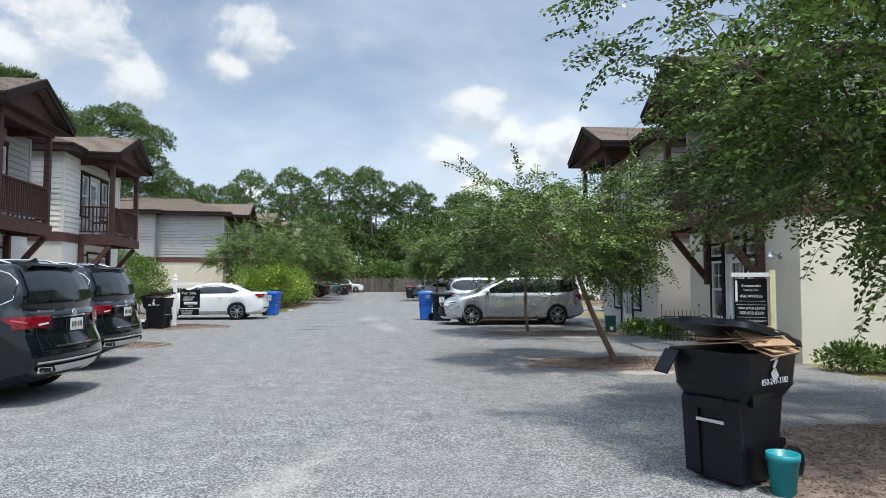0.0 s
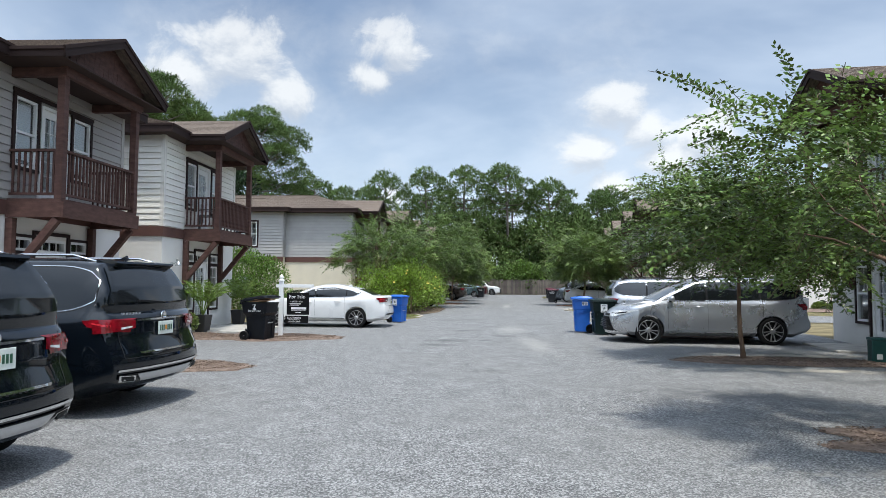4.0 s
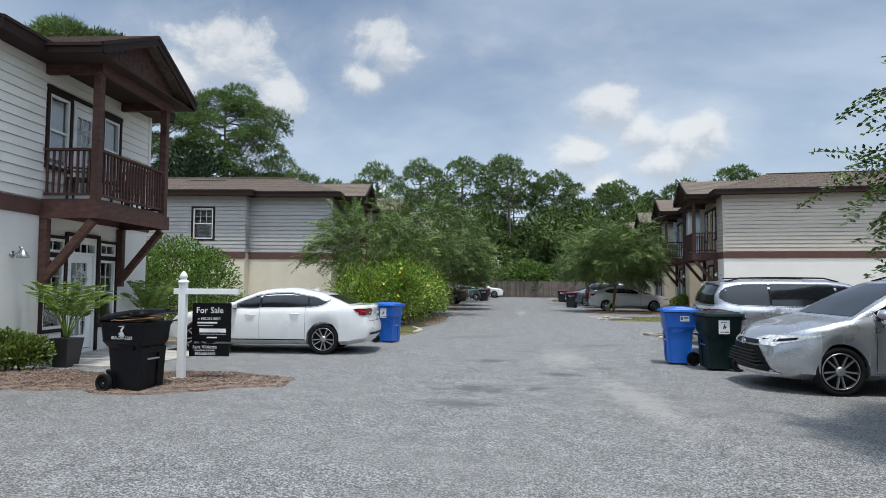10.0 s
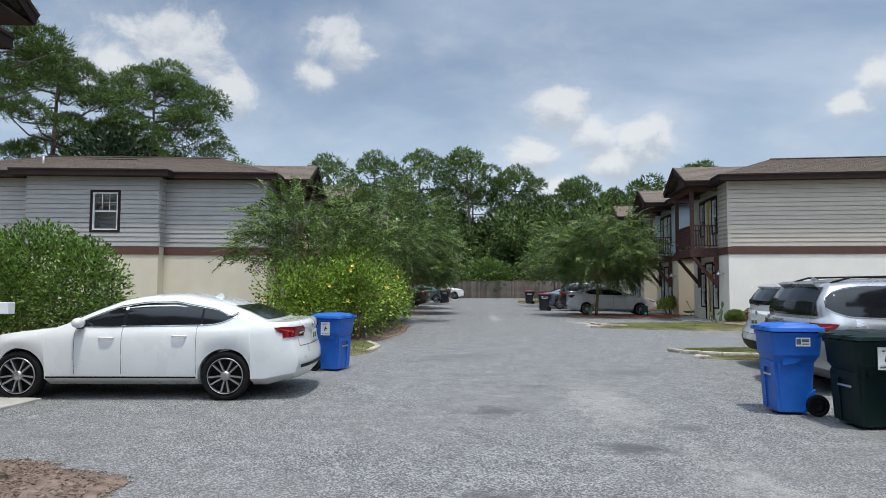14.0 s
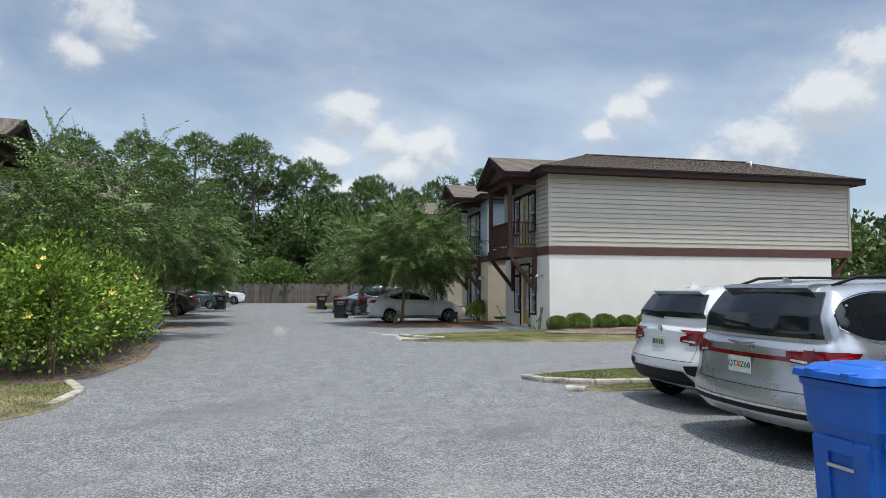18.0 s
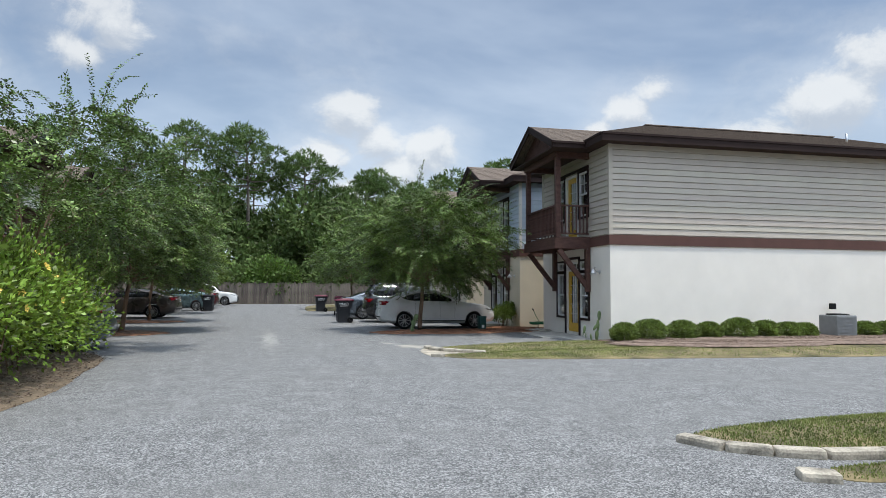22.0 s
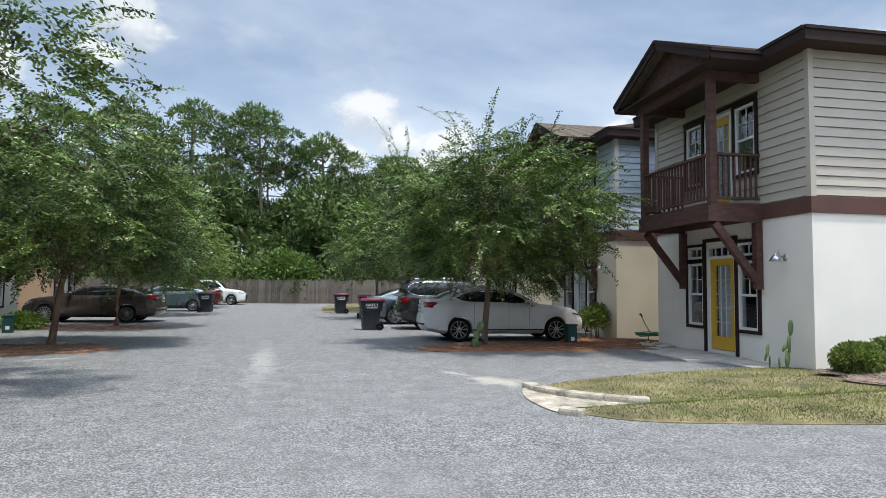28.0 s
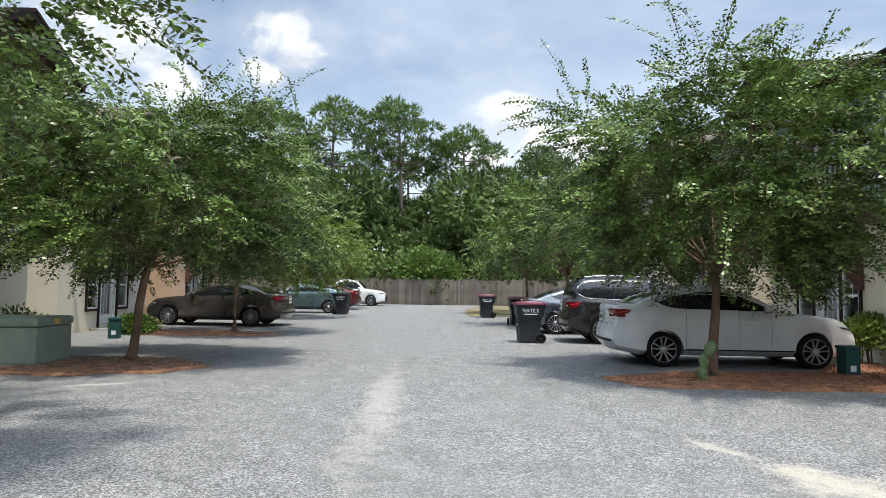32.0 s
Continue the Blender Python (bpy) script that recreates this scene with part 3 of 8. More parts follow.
def hip_roof(parent, x0, x1, y0, y1, z, over=0.42, slope=0.37):
    """A hipped roof over a rectangle, ridge along y, with fascia and soffit."""
    a, b, c, d = x0 - over, x1 + over, y0 - over, y1 + over
    h = (b - a) / 2 * slope
    xm, r0, r1 = (a + b) / 2, c + (b - a) / 2, d - (b - a) / 2
    zr = z + 0.17
    bm = bmesh.new()
    R0, R1 = (xm, r0, zr + h), (xm, r1, zr + h)
    roof_slope(bm, [(a, c, zr), (b, c, zr), R0, R0])
    roof_slope(bm, [(b, c, zr), (b, d, zr), R1, R0])
    roof_slope(bm, [(b, d, zr), (a, d, zr), R1, R1])
    roof_slope(bm, [(a, d, zr), (a, c, zr), R0, R1])
    roof = part("roof", bm, SHINGLE, parent, "brown shingle hipped roof")
    part("soffit", block(a + 0.02, b - 0.02, c + 0.02, d - 0.02, z - 0.02, z), SOFFIT, roof, "brown soffit")
    corners = [(a, c), (b, c), (b, d), (a, d)]
    for i in range(4):
        part("fascia", eave_board(bmesh.new(), corners[i], corners[(i + 1) % 4], z - 0.03), FASCIA, roof, "dark brown fascia board")
    bm = bmesh.new()
    beam(bm, (xm, r0, zr + h + 0.06), (xm, r1, zr + h + 0.06), 0.2, 0.03)
    part("ridge_cap", bm, SHINGLE, roof)
    return roof


def gooseneck_lamp(parent, x, z, y=0.0):
    lamp = part("wall_lamp", lathe(bmesh.new(), [(0, 0), (0.06, 0), (0.06, 0.02), (0, 0.02)], 14, Matrix.Translation((x, y, z)) @ Matrix.Rotation(radians(90), 4, "X")), METAL, parent, "galvanised gooseneck wall lamp", True)
    arm = [(x, y - 0.3 * math.sin(t) * 0.55, z + 0.18 * (1 - math.cos(t)) * 0.5 + 0.0) for t in (0, 0.5, 1.0, 1.6, 2.2)]
    part("arm", tube(bmesh.new(), arm + [(x, y - 0.2, z + 0.12), (x, y - 0.22, z + 0.06)], [0.012] * 7), METAL, lamp, smooth=True)
    part("shade", lathe(bmesh.new(), [(0.02, 0.08), (0.035, 0.05), (0.06, 0.03), (0.11, -0.06), (0.105, -0.065), (0.05, 0.02), (0, 0.03)], 18, Matrix.Translation((x, y - 0.22, z))), METAL, lamp, "domed metal shade", True)
    return lamp


def balcony(house, xc):
    """The timber balcony with its posts, rails, braces and gabled roof, centred at xc on the front."""
    P, O, ZF = 1.33, 1.06, 3.15
    bal = part("balcony", block(xc - P - 0.07, xc + P + 0.07, -O - 0.07, -0.03, ZF - 0.06, ZF), BROWN, house, "dark brown timber balcony deck")
    bm = bmesh.new()
    for x in (xc - P - 0.05, xc + P + 0.05):
        box(bm, x - 0.025, x + 0.025, -O - 0.08, -0.02, ZF - 0.37, ZF - 0.063)
    box(bm, xc - P - 0.075, xc + P + 0.075, -O - 0.13, -O - 0.083, ZF - 0.37, ZF - 0.063)
    part("beam", bm, BROWN, bal, "brown rim beams")
    for x in (xc - P, xc + P):
        part("post", block(x - 0.075, x + 0.075, -O - 0.075, -O + 0.075, ZF + 0.002, EAVE - 0.20, 0.008), BROWN, bal, "square brown post")
        part("wall_post", block(x - 0.07, x + 0.07, -0.16, -0.015, 1.45, ZF - 0.375, 0.01), BROWN, bal)
        part("brace", beam(bmesh.new(), (x, -0.12, 1.62), (x, -O + 0.03, ZF - 0.40), 0.12, 0.14), BROWN, bal, "diagonal brace")
    runs = [((xc - P + 0.08, -O), (xc + P - 0.08, -O)), ((xc - P, -O + 0.08), (xc - P, -0.03)), ((xc + P, -O + 0.08), (xc + P, -0.03))]
    for (ax, ay), (bx, by) in runs:
        for zz, h in ((ZF + 0.97, 0.045), (ZF + 0.10, 0.05)):
            part("rail", beam(bmesh.new(), (ax, ay, zz), (bx, by, zz), 0.11 if zz > ZF + 0.5 else 0.05, h), BROWN, bal)
        n = int(math.hypot(bx - ax, by - ay) / 0.115)
        me = None
        for k in range(n):
            t = (k + 0.5) / n
            if me is None:
                ob = part("baluster", block(-0.018, 0.018, -0.018, 0.018, ZF + 0.125, ZF + 0.948), BROWN, bal)
                me = ob.data
            else:
                ob = new("baluster", me)
                ob.parent = bal
            ob.location = (ax + (bx - ax) * t, ay + (by - ay) * t, 0)
    # gabled roof over the balcony, running back into the main roof
    out, half, ze, sl = -O - 0.42, 1.98, EAVE + 0.12, 0.46
    zp = ze + half * sl
    bm = bmesh.new()
    roof_slope(bm, [(xc - half, 2.2, ze), (xc - half, out, ze), (xc, out, zp), (xc, 2.2, zp)])
    roof_slope(bm, [(xc + half, out, ze), (xc + half, 2.2, ze), (xc, 2.2, zp), (xc, out, zp)])
    bmesh.ops.remove_doubles(bm, verts=bm.verts, dist=0.0004)
    roof = part("porch_roof", bm, SHINGLE, house, "brown shingle gabled porch roof")
    bm = bmesh.new()
    for s in (-1, 1):
        beam(bm, (xc + s * (half + 0.02), out - 0.015, ze - 0.07), (xc, out - 0.015, zp - 0.07), 0.035, 0.20)
        beam(bm, (xc + s * (half + 0.04), out - 0.035, ze + 0.01), (xc, out - 0.035, zp + 0.01), 0.04, 0.07)
        beam(bm, (xc + s * half, out, ze - 0.07), (xc + s * half, -0.42, ze - 0.07), 0.035, 0.17)
        beam(bm, (xc + s * (half + 0.03), out - 0.02, ze + 0.0), (xc + s * (half + 0.03), -0.42, ze + 0.0), 0.05, 0.06)
    part("rake_board", bm, FASCIA, roof, "dark brown rake boards")
    g = -O - 0.10
    base = EAVE - 0.20
    # gable of staggered shingles
    bm = bmesh.new()
    prism(bm, [(xc - P - 0.1, base + 0.02), (xc + P + 0.1, base + 0.02), (xc + P + 0.1, zp - (P + 0.1) * sl - 0.03), (xc, zp - 0.03), (xc - P - 0.1, zp - (P + 0.1) * sl - 0.03)], 1, g + 0.02, g + 0.06)
    rng = random.Random(3)
    z, row = base + 0.04, 0
    while z < zp - 0.12:
        x = xc - P - 0.08 + (row % 2) * 0.09
        while x < xc + P + 0.05:
            w = rng.uniform(0.15, 0.2)
            top = min(z + 0.2, zp - 0.04 - max(abs(x - xc), abs(x + w - xc)) * sl)
            if top - z > 0.03:
                box(bm, x, x + w - 0.008, g - 0.004 + rng.uniform(-0.004, 0.003), g + 0.018, z + rng.uniform(-0.006, 0.006), top)
            x += w
        z += 0.19
        row += 1
    part("gable", bm, BROWN, roof, "brown shingled gable")
    bm = bmesh.new()
    box(bm, xc - P - 0.1, xc + P + 0.1, g - 0.015, g + 0.10, base - 0.02, base + 0.16)
    for s in (-1, 1):
        box(bm, xc + s * P - 0.06, xc + s * P + 0.06, g + 0.105, -0.02, base - 0.02, base + 0.16)
    part("header_beam", bm, BROWN, roof, "brown header beams")
    part("porch_ceiling", block(xc - half + 0.02, xc + half - 0.02, out + 0.03, -0.30, base + 0.162, base + 0.185), SOFFIT, roof, "brown porch soffit")
    return bal


def house(name, x0, y0, phi, side, upper, lower, door_mat, label, depth=D_HOUSE, wreath=False, blinds=0.9, trim=None, corner=None, boards=True, z=0.0, back=0.0):
    """A two-storey house, 5.35 m wide. (x0, y0): the corner of its front nearest to the start of the lane; side -1: left of the lane."""
    c, s = math.cos(radians(phi)), math.sin(radians(phi))
    if side < 0:
        m = Matrix(((-s, -c, 0, x0), (c, -s, 0, y0), (0, 0, 1, z), (0, 0, 0, 1)))
        near = 0.55
    else:
        m = Matrix(((s, c, 0, x0 - s * W_HOUSE), (-c, s, 0, y0 + c * W_HOUSE), (0, 0, 1, z), (0, 0, 0, 1)))
        near = W_HOUSE - 0.62
    ho = thing(name, m, label, "house", "houses along the lane")
    W, D, xc = W_HOUSE, depth, W_HOUSE / 2
    T = 0.16
    low = [(xc - 0.50, xc + 0.50, FLOOR, 2.42), (xc - 1.24, xc - 0.62, 0.62, 2.42), (xc + 0.62, xc + 1.24, 0.62, 2.42)]
    up = [(xc - 0.46, xc + 0.46, 3.18, 5.27), (xc - 1.24, xc - 0.60, 3.85, 5.27), (xc + 0.60, xc + 1.24, 3.85, 5.27)]
    wl = part("wall", cut_wall(bmesh.new(), 0, W, -0.1, BAND_HI, low, 0, T), lower, ho, "smooth stucco ground-floor wall")
    E = D - back
    part("stucco_side", block(0, T, T, E, -0.1, BAND_HI - 0.001), lower, wl)
    part("stucco_side", block(W - T, W, T, E, -0.1, BAND_HI - 0.001), lower, wl)
    part("stucco_back", block(T, W - T, E - T, E, -0.1, BAND_HI - 0.001), lower, wl)
    if back:
        part("overhang_soffit", block(0.002, W - 0.002, E + 0.001, D - 0.002, BAND_LO + 0.01, BAND_HI - 0.002), SOFFIT, wl, "brown soffit under the overhang")
        for x in (0.10, W - 0.10):
            part("overhang_brace", beam(bmesh.new(), (x, E + 0.02, 1.9), (x, D - 0.12, BAND_LO - 0.02), 0.12, 0.14), BROWN, wl, "diagonal brown brace")
    wu = part("wall", cut_wall(bmesh.new(), 0.02, W - 0.02, BAND_HI + 0.001, EAVE, up, 0.02, T), upper, ho, "lapped board upper wall")
    bm = bmesh.new()
    box(bm, 0.02, T, T, D - 0.02, BAND_HI + 0.001, EAVE)
    box(bm, W - T, W - 0.02, T, D - 0.02, BAND_HI + 0.001, EAVE)
    box(bm, T, W - T, D - T, D - 0.02, BAND_HI + 0.001, EAVE)
    part("sheathing", bm, upper, wu)
    # added backing behind the openings; the room's dimness is in its colour
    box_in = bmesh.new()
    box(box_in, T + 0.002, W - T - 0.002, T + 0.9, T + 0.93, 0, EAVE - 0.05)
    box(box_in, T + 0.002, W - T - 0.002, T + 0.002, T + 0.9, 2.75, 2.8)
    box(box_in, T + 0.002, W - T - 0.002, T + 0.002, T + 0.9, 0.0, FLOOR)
    part("interior_partition", box_in, ROOM_SHADE, ho, "near-black backing, coloured as the unlit room behind the windows")
    # boards, corner trim, band
    pad = 0.09
    holes = [(h[0] - pad, h[1] + pad, h[2] - pad, h[3] + pad) for h in up]
    holes = [(holes[0][0], holes[0][1], 3.0, holes[0][3]), *holes[1:]]
    mf = Matrix.Translation((0, 0.02, 0))
    ms = {True: Matrix.Translation((0.02, 0, 0)) @ Matrix.Rotation(radians(-90), 4, "Z"), False: Matrix.Translation((W - 0.02, 0, 0)) @ Matrix.Rotation(radians(90), 4, "Z")}
    if boards:
        siding(wu, upper, 0.085, W - 0.085, BAND_HI + 0.015, EAVE - 0.01, holes, mf)
        siding(wu, upper, -D + 0.085, -0.085, BAND_HI + 0.015, EAVE - 0.01, [], ms[True])
        siding(wu, upper, 0.085, D - 0.085, BAND_HI + 0.015, EAVE - 0.01, [], ms[False])
    for xx in (0, W):
        for yy in (0, D):
            bm = bmesh.new()
            sx, sy = (1 if xx == 0 else -1), (1 if yy == 0 else -1)
            xa, xb = sorted((xx - sx * 0.03, xx + sx * 0.083))
            ya, yb = sorted((yy - sy * 0.03, yy + sy * 0.012))
            box(bm, xa, xb, ya, yb, BAND_HI + 0.002, EAVE - 0.005)
            xa, xb = sorted((xx - sx * 0.03, xx + sx * 0.012))
            ya, yb = sorted((yy + sy * 0.012, yy + sy * 0.083))
            box(bm, xa, xb, ya, yb, BAND_HI + 0.002, EAVE - 0.005)
            bmesh.ops.remove_doubles(bm, verts=bm.verts, dist=0.0005)
            part("corner_board", bm, corner or upper, wu)
    bm = bmesh.new()
    b = 0.035
    box(bm, -b, W + b, -b, -0.001, BAND_LO, BAND_HI)
    box(bm, -b, W + b, D + 0.001, D + b, BAND_LO, BAND_HI)
    box(bm, -b, -0.001, 0, D, BAND_LO, BAND_HI)
    box(bm, W + 0.001, W + b, 0, D, BAND_LO, BAND_HI)
    part("band_board", bm, BAND, ho, "brown band board between the storeys")
    # openings
    for h, g in ((low[1], (2, 2)), (low[2], (2, 2))):
        window(ho, h[0], h[1], h[2], 2.04, 0.0, grid=(2, 2), blind=0.0)
        window(ho, h[0], h[1], 2.14, h[3], 0.0, trim=0.06, grid=(2, 1), sash=False)
    for h in up[1:]:
        window(ho, h[0], h[1], h[2], h[3], 0.0, grid=(2, 2) if door_mat is YELLOW_DOOR else (1, 1), blind=blinds)
    glazed_door(ho, low[0][0] + 0.05, low[0][1] - 0.05, FLOOR + 0.02, 2.12, 0.03, door_mat, wreath)
    glazed_door(ho, up[0][0] + 0.04, up[0][1] - 0.04, 3.2, 5.22, 0.03, door_mat, wreath)
    bm = bmesh.new()
    for x in (low[0][0] - 0.10, low[0][1] + 0.02):
        box(bm, x, x + 0.08, -0.04, -0.001, 0.0, 2.5)
    box(bm, low[0][0] - 0.1, low[0][1] + 0.1, -0.042, -0.001, 2.501, 2.58)
    part("door_surround", bm, BLACK_TRIM, ho, "dark brown door surround")
    bm = bmesh.new()
    box(bm, low[0][0] + 0.0, low[0][0] + 0.05, 0.0, 0.12, FLOOR, 2.42)
    box(bm, low[0][1] - 0.05, low[0][1], 0.0, 0.12, FLOOR, 2.42)
    box(bm, low[0][0] + 0.05, low[0][1] - 0.05, 0.0, 0.12, 2.12, 2.18)
    box(bm, low[0][0] + 0.05, low[0][1] - 0.05, 0.0, 0.12, 2.36, 2.42)
    for k in range(1, 4):
        xx = low[0][0] + 0.05 + 0.9 * k / 4
        box(bm, xx - 0.008, xx + 0.008, 0.02, 0.05, 2.18, 2.36)
    part("door_frame", bm, WHITE, ho, "white door frame with transom light")
    pane = part("transom_pane", block(low[0][0] + 0.05, low[0][1] - 0.05, 0.06, 0.066, 2.18, 2.36), GLASS, ho)
    pane.visible_shadow = False
    bm = bmesh.new()
    for x in (up[0][0] - 0.02, up[0][1] - 0.04):
        box(bm, x, x + 0.06, -0.03, 0.1, 3.16, 5.27)
    box(bm, up[0][0] + 0.04, up[0][1] - 0.04, -0.03, 0.1, 5.22, 5.28)
    part("door_frame", bm, WHITE, ho)
    bm = bmesh.new()
    box(bm, xc - 1.33, xc + 1.33, -0.05, -0.008, 5.345, 5.42)
    part("head_trim", bm, BLACK_TRIM, ho)
    hip_roof(ho, 0, W, 0, D, EAVE)
    balcony(ho, xc)
    xv = 1.1 if side < 0 else W - 1.1
    zv = EAVE + 0.2 + 1.5 * 0.37
    part("vent_pipe", tube(bmesh.new(), [(xv, D * 0.72, zv - 0.1), (xv, D * 0.72, zv + 0.32)], [0.04, 0.04], 10), METAL, ho, "small roof vent pipe", True)
    gooseneck_lamp(ho, near + (0.05 if side < 0 else -0.05), 2.05)
    # threshold slab
    part("doorstep", block(xc - 1.0, xc + 1.0, -1.45, -0.005, -0.05, 0.05, 0.012), CONCRETE, ho, "concrete doorstep")
    return ho


house("house", -11.64, 13.87, 10, -1, SIDING_DARK, STUCCO_PALE, WHITE, "two-storey house with grey-brown siding and dark timber balcony", corner=SIDING_DARK)
house_b = house("house", -12.6, 20.89, 9.7, -1, SIDING_CREAM, STUCCO_PALE, WHITE, "two-storey house with cream siding above pale stucco", wreath=True, corner=TRIM_LIGHT)
house_c = house("house", -14.1, 40.2, 10, -1, SIDING_GREY, STUCCO_CREAM, WHITE, "two-storey house with grey siding above cream stucco", corner=SIDING_GREY, z=-0.14)
house("house", -14.5, 47.3, 5, -1, SIDING_TAUPE, STUCCO_CREAM, WHITE, "two-storey house with taupe siding above cream stucco")
house("house", -15.4, 54.4, 5, -1, SIDING_CREAM, STUCCO_YELLOW, WHITE, "two-storey house with cream siding above pale yellow stucco")
house("house", -15.8, 61.5, 4, -1, SIDING_GREY, STUCCO_ORANGE, WHITE, "two-storey house with grey siding above orange stucco")
house("house", 6.81, 12.36, 0, 1, SIDING_DARK, STUCCO_YELLOW, WHITE, "two-storey house with dark siding above pale yellow stucco")
house("house", 6.44, 19.26, 3, 1, SIDING_TAUPE, STUCCO_GREY, WHITE, "two-storey house with taupe siding above grey stucco")
house_r = house("house", 4.14, 43.38, 0, 1, SIDING_TAUPE, STUCCO_WHITE, YELLOW_DOOR, "two-storey house with taupe siding, white stucco and yellow doors", corner=SIDING_TAUPE, blinds=0.0, back=0.95)
house("house", 3.83, 50.5, 0, 1, SIDING_BLUE, STUCCO_TAN, WHITE, "two-storey house with pale blue siding above tan stucco", corner=TRIM_LIGHT)
house("house", 3.4, 57.6, 0, 1, SIDING_TAUPE, STUCCO_CREAM, WHITE, "two-storey house with taupe siding above cream stucco")
house("house", 3.0, 64.7, 0, 1, SIDING_GREY, STUCCO_GREY, WHITE, "two-storey house with grey siding above grey stucco")


# ---- vehicles ----
def paint(name, color, metal=0.0, rough=0.28, coat=0.8, spec=0.35):
    return material(name, color, rough, metal=metal, vary=0.02, scale=2, fine=200, coat=coat, spec=spec)


PAINT_BLACK = paint("black_car_paint", (0.003, 0.005, 0.008), rough=0.10, coat=0.9, spec=0.10)
PAINT_WHITE = paint("white_car_paint", (0.72, 0.72, 0.71))
PAINT_SILVER = paint("silver_car_paint", (0.52, 0.53, 0.55), 0.75, rough=0.28, coat=0.7)
PAINT_GREY = paint("grey_car_paint", (0.46, 0.465, 0.48), 0.75, rough=0.28, coat=0.7)
PAINT_SLATE = paint("slate_car_paint", (0.11, 0.13, 0.15), 0.6)
PAINT_BRONZE = paint("dark_bronze_car_paint", (0.075, 0.062, 0.055), 0.5)
PAINT_DARK = paint("near_black_car_paint", (0.016, 0.015, 0.016), 0.2)
PAINT_TEAL = paint("grey_teal_car_paint", (0.13, 0.19, 0.20), 0.5)
PAINT_RED = paint("dark_red_car_paint", (0.075, 0.010, 0.012), 0.3)
CAR_GLASS = material("tinted_car_glass", (0.010, 0.012, 0.014), 0.03, vary=0.05, spec=0.6)
TYRE = material("tyre_rubber", (0.012, 0.012, 0.012), 0.85, spec=0.15, vary=0.15, fine=120, bump=0.3)
RIM = material("alloy_rim", (0.42, 0.42, 0.43), 0.3, metal=0.8, vary=0.04)
RIM_DARK = material("dark_alloy_rim", (0.03, 0.03, 0.032), 0.4, metal=0.5, vary=0.04)
PLASTIC = material("black_plastic", (0.008, 0.008, 0.009), 0.55, spec=0.2, vary=0.1, fine=150, bump=0.1)
CHROME = material("chrome", (0.75, 0.75, 0.76), 0.12, metal=1.0, vary=0.02)
RED_LENS = material("red_lamp_lens", (0.17, 0.003, 0.008), 0.10, vary=0.35, scale=14, coat=0.5, spec=0.3)
RED_GLOW = material("bright_red_lens", (0.55, 0.02, 0.03), 0.15, vary=0.2, scale=30, coat=1.0)
CLEAR_LENS = material("clear_lamp_lens", (0.62, 0.64, 0.66), 0.08, vary=0.25, scale=20, coat=1.0)
PLATE = material("number_plate", (0.62, 0.66, 0.62), 0.4, vary=0.08, scale=10)
PLATE_INK = material("number_plate_ink", (0.02, 0.09, 0.05), 0.5)
PLATE_ORANGE = material("number_plate_emblem", (0.62, 0.25, 0.04), 0.5)
SILVER_TRIM = material("silver_bumper_trim", (0.55, 0.55, 0.56), 0.4, metal=0.5, vary=0.04)
SEAM = material("panel_gap", (0.008, 0.008, 0.008), 0.8)


def text_part(words, size, m, mat, parent, name="lettering", align="CENTER", spacing=1.0):
    cu = bpy.data.curves.new(name, "FONT")
    cu.body, cu.size, cu.align_x, cu.align_y, cu.extrude, cu.space_line, cu.resolution_u = words, size, align, "CENTER", 0.0015, spacing, 2
    tmp = bpy.data.objects.new("tmp", cu)
    scene.collection.objects.link(tmp)
    me = bpy.data.meshes.new_from_object(tmp.evaluated_get(bpy.context.evaluated_depsgraph_get()))
    bpy.data.objects.remove(tmp)
    me.transform(m)
    me.materials.append(mat)
    ob = new(name, me)
    ob.parent = parent
    return ob


def interp(pts, x):
    pts = sorted(pts)
    if x <= pts[0][0]:
        return pts[0][1]
    for (a, za), (b, zb) in zip(pts, pts[1:]):
        if x <= b:
            return za + (zb - za) * (x - a) / max(b - a, 1e-6)
    return pts[-1][1]


def conform(bvh, rows, axis, sign, off=0.006, flip=False):
    """A patch laid on the body: rows of 2D points are thrown along one axis onto it."""
    bm, grid = bmesh.new(), []
    for row in rows:
        line = []
        for u, v in row:
            o = [u, v]
            o.insert(axis, 6.0 * sign)
            d = [0, 0]
            d.insert(axis, -sign)
            hit, nrm, _, _ = bvh.ray_cast(Vector(o), Vector(d))
            if hit is None:
                line.append(None)
                continue
            if nrm.dot(Vector(d)) > 0:
                nrm = -nrm
            line.append(bm.verts.new(hit - Vector(d) * off / max(0.35, abs(nrm.dot(Vector(d))))))
        grid.append(line)
    for a, b in zip(grid, grid[1:]):
        for k in range(len(a) - 1):
            q = [v for v in (a[k], a[k + 1], b[k + 1], b[k]) if v is not None]
            if len(q) >= 3:
                bm.faces.new(q)
    bmesh.ops.recalc_face_normals(bm, faces=bm.faces)
    for f in bm.faces:
        if f.normal[axis] * sign < 0:
            f.normal_flip()
    return bm


def span(a, b, n):
    return [a + (b - a) * k / (n - 1) for k in range(n)]


def quad_rows(p, q, r, s, nu=8, nv=4):
    """Rows of points of the four-sided patch p q (bottom) and s r (top)."""
    out = []
    for j in range(nv):
        t = j / (nv - 1)
        a = [p[k] + (s[k] - p[k]) * t for k in (0, 1)]
        b = [q[k] + (r[k] - q[k]) * t for k in (0, 1)]
        out.append([(a[0] + (b[0] - a[0]) * u, a[1] + (b[1] - a[1]) * u) for u in span(0, 1, nu)])
    return out


